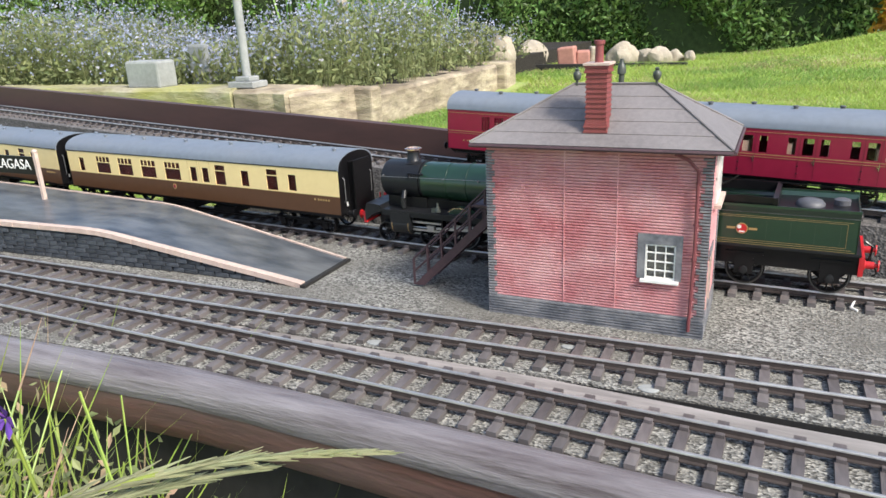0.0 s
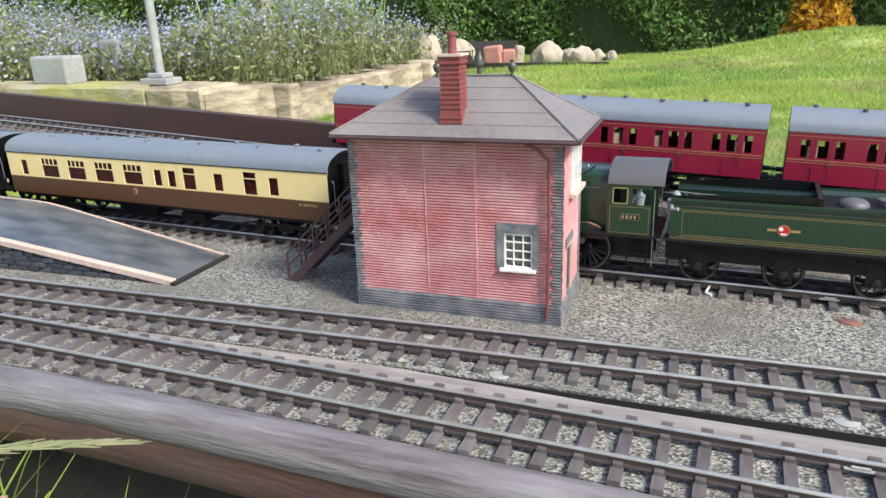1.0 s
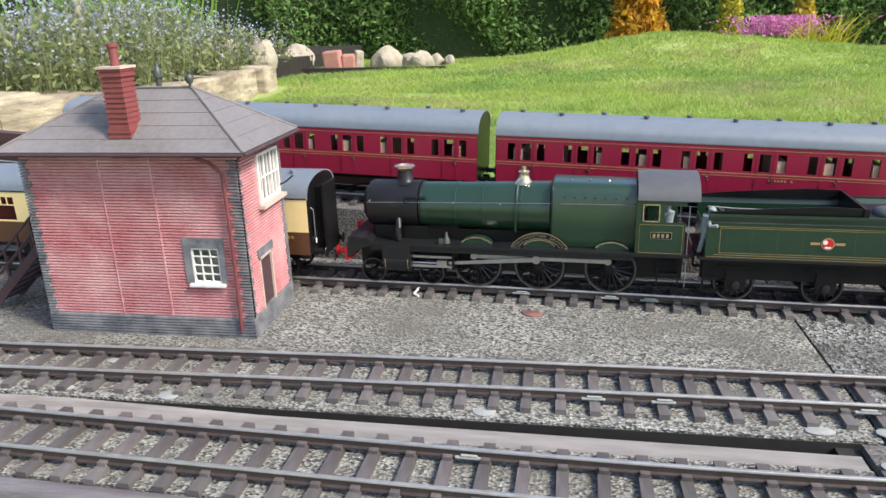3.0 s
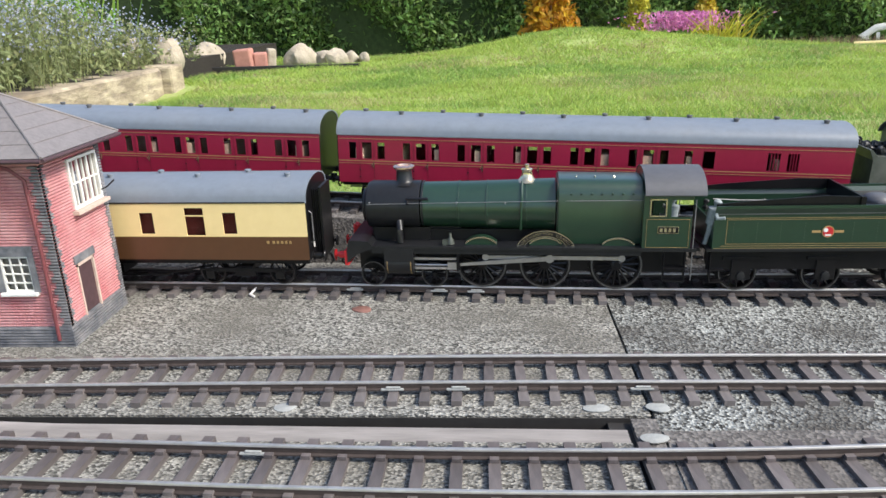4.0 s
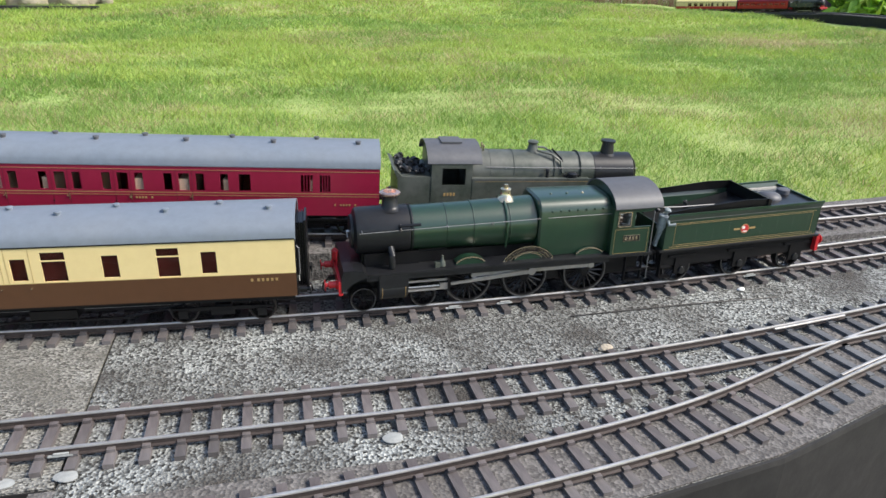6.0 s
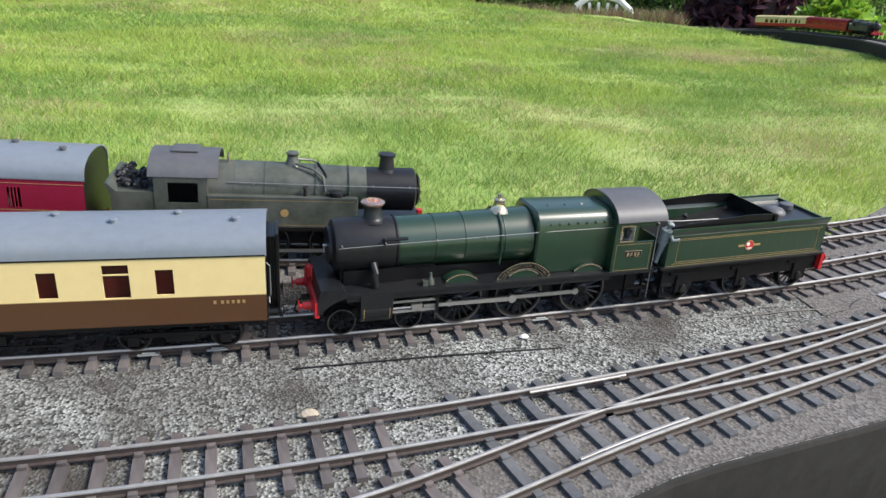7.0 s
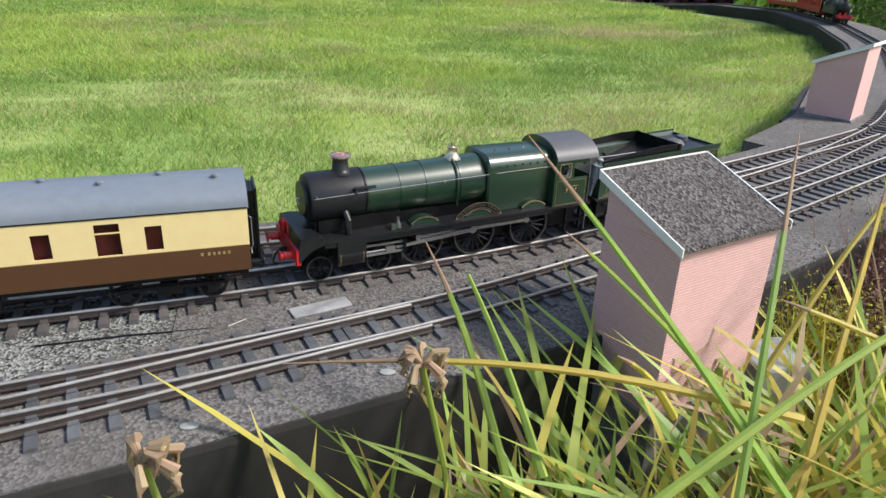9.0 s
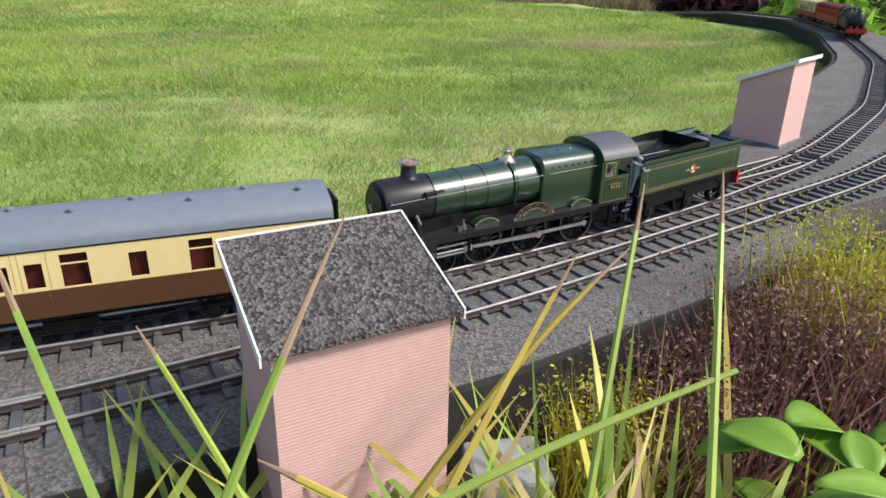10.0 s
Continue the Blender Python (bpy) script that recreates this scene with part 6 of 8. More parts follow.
    for a, b in (((ex1, ey0, ez), (rx1, ry, rz)), ((ex1, ey1, ez), (rx1, ry, rz)), ((ex0, ey0, ez), (rx0, ry, rz)), ((ex0, ey1, ez), (rx0, ry, rz)), ((rx0, ry, rz), (rx1, ry, rz))):
        rod(bm, Vector(a) + Vector((0, 0, 0.0008)), Vector(b) + Vector((0, 0, 0.0008)), 0.0009, 6)
    part("hip_tiles", bm, M_slate, box, "thin hip capping")
    quick("eaves_board", [(bbox, ex0 + 0.001, ex1 - 0.001, ey0 + 0.001, ey0 + 0.003, ez - 0.0032, ez - 0.0008), (bbox, ex0 + 0.001, ex1 - 0.001, ey1 - 0.003, ey1 - 0.001, ez - 0.0032, ez - 0.0008), (bbox, ex1 - 0.003, ex1 - 0.001, ey0 + 0.003, ey1 - 0.003, ez - 0.0032, ez - 0.0008), (bbox, ex0 + 0.001, ex0 + 0.003, ey0 + 0.003, ey1 - 0.003, ez - 0.0032, ez - 0.0008)], M_coping, box, "pale chipped eaves board")
    quick("soffit", [(bbox, ex0 + 0.003, ex1 - 0.003, ey0 + 0.003, ey1 - 0.003, ez - 0.0026, ez - 0.001)], M_stair, box)
    gut = bmesh.new()
    rod(gut, (ex0, ey0 - 0.001, ez - 0.0015), (ex1, ey0 - 0.001, ez - 0.0015), 0.0014, 8)
    rod(gut, (ex1 + 0.001, ey0, ez - 0.0015), (ex1 + 0.001, ey1, ez - 0.0015), 0.0014, 8)
    part("gutter", gut, M_stair, box)
    quick("downpipe", [(tube, [(0.052, ey0 + 0.001, ez - 0.003), (0.060, y0 - 0.006, ez - 0.008), (0.0665, y0 - 0.003, ez - 0.016), (0.067, y0 - 0.0025, 0.07), (0.066, y0 - 0.0025, 0.006)], 0.0013, 8)] + [(turned, (0.0668, y0 - 0.0025, z), (0, 0, 1), [(0, 0.0013), (0.0003, 0.0019), (0.0018, 0.0019), (0.002, 0.0013)], 8) for z in (0.114, 0.085, 0.060, 0.030)], M_pipe, box, "maroon downpipe with collars", True)
    # finials
    for xx in (rx0 + 0.002, rx1 - 0.001):
        quick("finial", [(turned, (xx, ry, rz - 0.001), (0, 0, 1), [(0, 0.0012), (0.004, 0.0010), (0.0045, 0.0022), (0.0055, 0.0024), (0.0075, 0.0032), (0.0095, 0.0028), (0.011, 0.0012), (0.0115, 0.0016), (0.0125, 0.0016), (0.0132, 0.0004)], 14)], M_green2, box, "dark ball finial", True)
    quick("ventilator", [(turned, (0.004, ry + 0.004, rz - 0.003), (0, 0, 1), [(0, 0.0022), (0.010, 0.0020), (0.0105, 0.0032), (0.014, 0.0032), (0.0165, 0.0024), (0.0175, 0.0016), (0.021, 0.0013)], 12)], M_green2, box, "dark metal roof ventilator", True)
    # chimney
    cx0, cx1, cy0, cy1 = -0.0112, 0.0030, 0.6175, 0.6325
    bm = bmesh.new()
    z = 0.134
    k = 0
    stack = []
    while z < 0.1935:
        e = 0.0 if k % 2 else 0.0005
        g = 0.0008 if z > 0.188 else (0.0009 if z < 0.153 else 0)
        for zz, q in ((z, e + g), (z + 0.0013, e + g), (z + 0.0014, e + g - 0.0004), (z + 0.00168, e + g - 0.0004)):
            stack.append([(cx0 - q, cy0 - q, zz), (cx1 + q, cy0 - q, zz), (cx1 + q, cy1 + q, zz), (cx0 - q, cy1 + q, zz)])
        z += 0.0017
        k += 1
    loft(bm, stack)
    ch = part("chimney", bm, M_redchim, box, "deep red brick chimney stack")
    quick("chimney_cap", [(bbox, cx0 - 0.0020, cx1 + 0.0020, cy0 - 0.0020, cy1 + 0.0020, z, z + 0.0015)], M_coping, ch)
    quick("chimney_pot", [(turned, ((cx0 + cx1) / 2, (cy0 + cy1) / 2, z + 0.001), (0, 0, 1), [(0, 0.0034), (0.002, 0.0030), (0.0125, 0.0029), (0.0127, 0.0038), (0.0150, 0.0038), (0.0152, 0.0022)], 16)], M_redchim, ch, "red clay chimney pot", True)
    quick("wall_bracket", [(tube, [(x1, 0.690, 0.098), (x1 + 0.006, 0.690, 0.1005), (x1 + 0.013, 0.689, 0.106)], 0.0006)], M_black, box)
    return box


signal_box()


def stairs():
    st = tagged(new("box_stairs"), "plum-brown model staircase with handrails beside the signal box", "staircase")
    a, b = Vector((-0.172, 0, 0.002)), Vector((-0.088, 0, 0.082))
    ys = (0.650, 0.680)
    for y in ys:
        bm = bmesh.new()
        slab(bm, [(a.x, a.z), (a.x + 0.010, a.z), (b.x, b.z - 0.008), (b.x, b.z + 0.002)], y - 0.0009, y + 0.0009)
        part("string", bm, M_stair, st, "stair string")
        for k in range(7):
            p = a.lerp(b, k / 6)
            quick("baluster", [(bbox, p.x - 0.0008, p.x + 0.0008, y - 0.0008, y + 0.0008, p.z, p.z + 0.024)], M_stair, st)
        for h in (0.012, 0.024):
            quick("rail", [(rod, (a.x, y, a.z + h), (b.x, y, b.z + h), 0.0009, 6)], M_stair, st, "sloping handrail")
    n = 11
    for k in range(1, n):
        p = a.lerp(b, k / n)
        quick("tread", [(bbox, p.x - 0.001, p.x + 0.009, ys[0] + 0.0009, ys[1] - 0.0009, p.z - 0.0006, p.z + 0.0006)], M_stair, st)
    quick("landing", [(bbox, -0.110, -0.0875, 0.645, 0.685, 0.079, 0.081)], M_stair, st)


stairs()


# ---------- platform ----------
def platform():
    pf = tagged(new("station_platform"), "dark tarmac model platform with pale coping and ramped end", "platform")
    H = 0.036
    fy = lambda x: float(np.interp(x, [-1.6, -0.69, -0.525, -0.28], [0.592, 0.597, 0.604, 0.613]))
    by = lambda x: float(np.interp(x, [-1.6, -0.80, -0.46, -0.26], [0.80, 0.741, 0.709, 0.690]))
    top = lambda x: float(np.interp(x, [-1.6, -0.525, -0.50, -0.27], [H, H, H - 0.002, 0.003]))
    xs = [-1.6 + 1.33 * i / 60 for i in range(61)]
    bm = bmesh.new()
    loft(bm, [[(x, fy(x) + 0.004, 0), (x, by(x) - 0.004, 0), (x, by(x) - 0.004, top(x)), (x, fy(x) + 0.004, top(x))] for x in xs])
    part("platform_deck", bm, M_platform, pf, "worn blue-black tarmac surface with pale reflections in its colour")
    bm = bmesh.new()
    loft(bm, [[(x, by(x), top(x) - 0.0035), (x, by(x) - 0.0026, top(x) - 0.0035), (x, by(x) - 0.0026, top(x) + 0.0009), (x, by(x), top(x) + 0.0009)] for x in xs])
    part("rear_edging", bm, M_coping, pf, "narrow pale edging strip")
    qq, x = random.Random(8), -1.6
    while x < -0.272:
        x2 = min(x + qq.uniform(0.018, 0.024), -0.270)
        bm = bmesh.new()
        loft(bm, [[(u, fy(u) - 0.0006 + d, top(u) - 0.0040), (u, fy(u) + 0.0064, top(u) - 0.0040), (u, fy(u) + 0.0064, top(u) + 0.0012), (u, fy(u) - 0.0006 + d, top(u) + 0.0010)] for u, d in ((x + 0.0002, qq.uniform(-0.0003, 0.0003)), (x2 - 0.0002, qq.uniform(-0.0003, 0.0003)))])
        part("coping_stone", bm, M_coping, pf)
        x = x2
    # stone facing in separate blocks
    rr_ = random.Random(11)
    meshes = [bevelled("stone", (w, 0.004, h), M_platwall, i) for i, (w, h) in enumerate(((0.016, 0.0045), (0.011, 0.0045), (0.020, 0.0045), (0.014, 0.0043)))]
    for row in range(7):
        z = 0.0028 + row * 0.0048
        x = -1.02 + rr_.uniform(0, 0.01)
        while x < -0.285:
            k = rr_.randrange(4)
            w = (0.016, 0.011, 0.020, 0.014)[k]
            if z + 0.0024 < top(x + w / 2) - 0.003:
                ob = new("stone", meshes[k])
                ob.parent, ob.location = pf, (x + w / 2, fy(x + w / 2) + 0.0028 + rr_.uniform(-0.0005, 0.0005), z)
            x += w + 0.0008
    quick("end_lip", [(bbox, -0.271, -0.2655, 0.612, 0.691, 0.0, 0.0030)], M_edge, pf, "black end lip")
    sg = tagged(new("station_sign"), "black running-in board with white letters on pale posts", "sign")
    sg.location = (-0.706, 0.690, 0.036)
    bmx = quick("sign_post", [(bbox, -0.0022, 0.0022, -0.0022, 0.0022, -0.002, 0.058), (turned, (0, 0, 0.058), (0, 0, 1), [(0, 0.0026), (0.001, 0.0034), (0.003, 0.0030), (0.0045, 0.0008)], 10)], M_coping, sg, "pale timber post")
    quick("sign_post", [(bbox, -0.150, -0.1456, -0.0022, 0.0022, -0.002, 0.058)], M_coping, sg)
    bd = quick("sign_board", [(bbox, -0.1452, -0.0026, -0.0016, 0.0012, 0.031, 0.053)], M_black, sg, "black name board")
    lettering("letters", "LAGASA", 0.0175, M_white, bd, Matrix.Translation((-0.042, -0.0018, 0.0425)) @ Matrix.Rotation(radians(90), 4, "X"), "white raised letters", 0.0004)
    return pf


platform()


# ---------- huts ----------
def hut(name, label, origin, u, w, d, zb, z_front, z_back, plinth):
    """A pent-roofed block: u is the unit direction of its front."""
    h = tagged(new(name), label, "model hut", "pink huts")
    v = Vector((-u.y, u.x, 0))
    M = Matrix(((u.x, v.x, 0, origin.x), (u.y, v.y, 0, origin.y), (0, 0, 1, 0), (0, 0, 0, 1)))
    h.matrix_world = M
    bm = bmesh.new()
    course = 0.0021
    n = int((z_front - zb) / course)
    rect = lambda e, z: [(e, e, z), (w - e, e, z), (w - e, d - e, z), (e, d - e, z)]
    rings = []
    for k in range(n):
        z = zb + k * course
        rings += [rect(0, z), rect(0, z + course * 0.68), rect(0.0004, z + course * 0.72), rect(0.0004, z + course * 0.97)]
    rings.append([(0, 0, z_front), (w, 0, z_front), (w, d, z_back), (0, d, z_back)])
    loft(bm, rings)
    part("wall_shell", bm, M_pink, h, "pale pink embossed brick walls")
    o = 0.005
    sl = (z_back - z_front) / d
    bm = bmesh.new()
    loft(bm, [[(x, -o, z_front - o * sl + 0.0003), (x, d + o, z_back + o * sl + 0.0003), (x, d + o, z_back + o * sl + 0.0032), (x, -o, z_front - o * sl + 0.0032)] for x in (-o, w + o)])
    part("roof", bm, M_roofelt, h, "dark mineral felt pent roof")
    bm = bmesh.new()
    for x in (-o - 0.001, w + o):
        loft(bm, [[(xx, -o, z_front - o * sl - 0.002), (xx, d + o, z_back + o * sl - 0.002), (xx, d + o, z_back + o * sl + 0.0042), (xx, -o, z_front - o * sl + 0.0042)] for xx in (x, x + 0.001)])
    bbox(bm, -o, w + o, d + o, d + o + 0.001, z_back + o * sl - 0.001, z_back + o * sl + 0.0042)
    part("barge_board", bm, M_white, h, "chipped white barge boards")
    quick("plinth", [(bbox, -0.003, w + 0.003, -0.003, d + 0.003, plinth, zb)], M_greybrick, h, "dark grey block base")
    return h


hb = Vector((1.597, 0.590, 0))
hut("lineside_hut", "pale pink model hut with sloping felt roof beside the track", hb, Vector((0.092, 0.030, 0)).normalized(), 0.095, 0.068, -0.034, 0.093, 0.117, -0.13)
hut("distant_hut", "pink model hut with sloping roof across the track", Vector((2.301, 1.309, 0)), Vector((-0.829, -0.559, 0)).normalized(), 0.075, 0.073, 0.004, 0.089, 0.121, -0.03)
bm = bmesh.new()
bbox(bm, 0, 0.05, 0, 0.045, -0.13, -0.030)
blk = tagged(part("stone_block", bm, M_concrete, bevel=0.003), "pale grey concrete block beside the hut", "block")
blk.location = (1.706, 0.622, 0)


# ---------- small things on the boards ----------
M_chip = mat("wet_slate", (0.30, 0.30, 0.30), (0.16, 0.16, 0.16), 120, 0.35, bump=0.3, big=40, wear=0.6, c3=(0.5, 0.5, 0.5))
def pebble(name, label, cat, p, r, h, material, seed, group=""):
    bm = bmesh.new()
    turned(bm, (0, 0, 0), (0, 0, 1), [(0, r), (h * 0.7, r), (h, r * 0.92)] if h < r * 0.4 else [(0, r * 0.7), (h * 0.3, r), (h * 0.7, r * 0.8), (h, r * 0.3)], 14)
    q = random.Random(seed)
    ph = [q.uniform(0, 6) for _ in range(3)]
    for v in bm.verts:
        a = math.atan2(v.co.y, v.co.x)
        f = 1 + 0.10 * math.sin(2 * a + ph[0]) + 0.05 * math.sin(3 * a + ph[1])
        v.co.x *= f * 1.25
        v.co.y *= f * 0.85
    ob = tagged(part(name, bm, material, None, "", True), label, cat, group)
    ob.location = p
    return ob


for k, (x, y) in enumerate(((0.053, 0.5345), (-0.146, 0.535), (0.251, 0.5365), (0.435, 0.536), (0.461, 0.504), (0.470, 0.535), (0.660, 0.535), (-0.02, 0.537), (-0.01, 0.575), (1.30, 0.590), (1.42, 0.624), (1.14, 0.648))):
    pebble("fixing_disc", "flat pale grey disc lying on the ballast", "disc", (x, y, 0.0002 if x < 0.45 else 0.0013), 0.0058 if k < 7 else 0.0042, 0.0007, M_disc, k, "fixing discs")
pebble("white_stone", "small pale stone on the ballast", "stone", (0.838, 0.613, 0), 0.0050, 0.0046, M_stone, 3)
pebble("white_stone", "tiny white stone lying beside the main track", "stone", (1.006, 0.688, 0), 0.003, 0.003, M_white, 8)
pebble("dry_leaf", "small rusty brown leaf on the ballast", "leaf", (0.274, 0.680, 0.0), 0.0065, 0.0012, M_heather, 5)
clip = quick("wire_clip", [(tube, [(0.172, 0.724, 0.003), (0.176, 0.722, 0.006), (0.181, 0.722, 0.006), (0.177, 0.715, 0.003), (0.1755, 0.709, 0.002), (0.180, 0.706, 0.0012)], 0.0010)], M_white)
tagged(clip, "bent white wire clip beside the main track", "clip")
sl = quick("slate_chip", [(bbox, -0.024, 0.022, -0.007, 0.008, 0, 0.0018)], M_chip, bevel=0.0006)
sl.matrix_world = pose(1.385, 0.717, 0.001, 0, 0, 17)
tagged(sl, "broken pale slate chip lying by the main track", "slate")
# thin black rods laid on the board to draw its seam and groove lines
for k, (x, y, L_, a) in enumerate(((1.25, 0.699, 0.115, 3), (0.93, 0.668, 0.20, 1), (1.33, 0.709, 0.03, 30))):
    w_ = quick("wire", [(tube, [(-L_ / 2, 0, 0.001), (0, 0.001, 0.0012), (L_ / 2, -0.001, 0.0008)], 0.0006)], M_black)
    w_.matrix_world = pose(x, y, 0, 0, 0, a)
    tagged(w_, "thin dark rod standing in for a groove line in the board", "wire", "loose wires")
wi = quick("loose_wire", [(tube, [(-0.175, 0.5445, 0.003), (-0.165, 0.552, 0.008), (-0.148, 0.556, 0.009), (-0.135, 0.552, 0.008), (-0.125, 0.556, 0.006)], 0.00035), (tube, [(-0.16, 0.545, 0.003), (-0.15, 0.548, 0.008), (-0.13, 0.549, 0.004)], 0.0003), (tube, [(-0.172, 0.549, 0.003), (-0.155, 0.543, 0.006), (-0.142, 0.546, 0.007), (-0.150, 0.554, 0.006), (-0.166, 0.552, 0.004)], 0.0003)], M_disc)
tagged(wi, "tangled thin pale wire on the middle track", "wire")
# pale solder joints on the rails
for x, ln, off in ((0.245, TRACK_3, 0.0167), (0.463, TRACK_2, -0.0167), (0.310, TRACK_2, -0.0167), (0.350, TRACK_2, -0.0167), (0.26, TRACK_1, -0.0167), (0.33, TRACK_1, -0.0167), (0.36, TRACK_1, -0.0167), (0.73, TRACK_1, -0.0167), (0.775, TRACK_1, -0.0167), (1.02, TRACK_1, -0.0167)):
    s_ = s_of_x(ln, x)
    p, d = at(ln, s_), at(ln, s_ + 0.01) - at(ln, s_)
    j = quick("rail_joint", [(bbox, -0.007, 0.007, -0.0009, 0.0010, -0.0048, -0.0034), (bbox, -0.004, 0.005, -0.0007, 0.0009, -0.0034, -0.0022)], M_disc, bevel=0.0005)
    j.matrix_world = Matrix.Translation(p) @ Matrix.Rotation(math.atan2(d.y, d.x), 4, "Z") @ Matrix.Translation((0, off - 0.003, 0))
    tagged(j, "pale metal joint plate clamped to a rail", "rail joint", "rail joints")

# ---------- garden ----------
rng = np.random.default_rng(4)


def blades(pts, length, width, lean, bend=0.4, seg=1):
    """Grass blades as tapered strips: one triangle, or a bent strip of seg quads and a tip."""
    n = len(pts)
    a = rng.uniform(0, 2 * np.pi, n)
    w = np.stack([np.cos(a), np.sin(a), np.zeros(n)], 1) * (width / 2)[:, None]
    b = rng.uniform(0, 2 * np.pi, n)
    d = np.stack([np.cos(b), np.sin(b), np.zeros(n)], 1) * lean[:, None]
    up = np.array([0, 0, 1.0])
    if seg == 1:
        tip = pts + (up + d) * length[:, None]
        v = np.stack([pts - w, pts + w, tip], 1).reshape(-1, 3)
        return v, np.arange(3 * n).reshape(n, 3)
    vs, k = [], seg
    for i in range(k):
        t = i / k
        c = pts + up * (length * t * (1 - 0.25 * bend * t))[:, None] + d * (length * t * (0.4 + bend * t))[:, None]
        vs += [c - w * (1 - 0.55 * t), c + w * (1 - 0.55 * t)]
    vs.append(pts + up * (length * (1 - 0.25 * bend))[:, None] + d * (length * (0.4 + bend))[:, None])
    m = 2 * k + 1
    v = np.stack(vs, 1).reshape(-1, 3)
    base = np.arange(n)[:, None] * m
    f = [list(r) for i in range(k - 1) for r in (base + np.array([2 * i, 2 * i + 1, 2 * i + 3, 2 * i + 2])).tolist()]
    f += (base + np.array([2 * k - 2, 2 * k - 1, 2 * k])).tolist()
    return v, f


def inside_lawn(x, y):
    lo = np.interp(x, [-1.2, 0.2, 1.3, 1.6, 1.9, 2.15, 2.58, 2.90, 3.25, 3.62, 3.84], [1.12, 0.95, 0.93, 1.0, 1.09, 1.25, 1.5, 1.85, 2.35, 3.1, 5.0])
    hi = np.interp(x, [-1.3, 1.9, 3.2, 3.8], [6.2, 5.9, 5.5, 4.8])
    left = np.interp(y, [1.0, 2.3, 4.2, 5.0, 6.2], [-2.2, -1.38, -1.22, -2.6, -2.8])
    return (y > lo) & (y < hi) & (x > left) & (x < 3.85)


def cloud(x, y, size, seed):
    """Soft patches of about the given size, from -1 to 1."""
    q = np.random.default_rng(seed)
    out = np.zeros_like(x)
    for k in range(7):
        a, f, p = q.uniform(0, np.pi), 3.0 / size * q.uniform(0.5, 1.6), q.uniform(0, 6.28)
        out += np.sin((x * np.cos(a) * 0.75 + y * np.sin(a)) * f + p)
    return np.clip(out / 3.2, -1, 1)


def lawn():
    out_v, out_f, slots, base = [], [], [], 0
    for n, y0, y1, h, w, lean_ in ((380000, 0.9, 2.2, 0.019, 0.0018, 1.5), (270000, 2.2, 3.8, 0.023, 0.0034, 1.9), (160000, 3.8, 6.2, 0.026, 0.0060, 2.2)):
        x, y = rng.uniform(-2.6, 3.85, n), rng.uniform(y0, y1, n)
        k = inside_lawn(x, y)
        x, y = x[k], y[k]
        tuft = 0.5 + 0.3 * cloud(x, y, 0.10, 1) + 0.3 * cloud(x, y, 0.30, 2)
        pts = np.stack([x, y, ground_z(x, y) - 0.003], 1)
        v, f = blades(pts, h * rng.uniform(0.5, 1.25, len(x)) * (0.45 + 1.0 * tuft), w * rng.uniform(0.7, 1.3, len(x)), rng.uniform(0.15, lean_, len(x)))
        patch = 0.8 * cloud(x, y, 0.45, 3) + 0.6 * cloud(x, y, 0.13, 4)
        dry = 0.04 + 0.42 * np.clip(patch, 0, 1) + 0.6 * np.exp(-(((x - 2.95) / 0.35) ** 2 + ((y - 3.25) / 0.18) ** 2)) + 0.35 * np.exp(-(((x - 1.95) / 0.16) ** 2 + ((y - 1.60) / 0.08) ** 2))
        deep = np.clip(np.interp(y, [0.9, 2.2, 4.0], [0.62, 0.50, 0.25]) + 0.80 * cloud(x, y, 0.50, 5) + 0.45 * cloud(x, y, 0.15, 6), 0.03, 0.97)
        u = rng.uniform(0, 1, len(x))
        slots.append(np.where(u < dry, 1, np.where(rng.uniform(0, 1, len(x)) < deep, 2, 0)))
        out_v.append(v)
        out_f.append(f + base)
        base += len(v)
    soup("lawn_grass", np.concatenate(out_v), np.concatenate(out_f), [M_grass, M_bare, M_grassd], "short bright green lawn grass with dry patches", "grass", np.concatenate(slots))


lawn()


def leaves(centres, size, up=0.3):
    """Small folded leaves, two triangles each, turned at random."""
    n = len(centres)
    a = rng.normal(size=(n, 3))
    a /= np.linalg.norm(a, axis=1)[:, None]
    b = np.cross(a, rng.normal(size=(n, 3)))
    b /= np.linalg.norm(b, axis=1)[:, None]
    c = np.cross(a, b)
    s = (size * rng.uniform(0.6, 1.3, n))[:, None]
    v = np.stack([centres - a * s, centres + b * s * 0.45 + c * s * 0.12, centres + a * s, centres - b * s * 0.45 + c * s * 0.12], 1).reshape(-1, 3)
    f = np.arange(4 * n).reshape(n, 4)
    return v, f


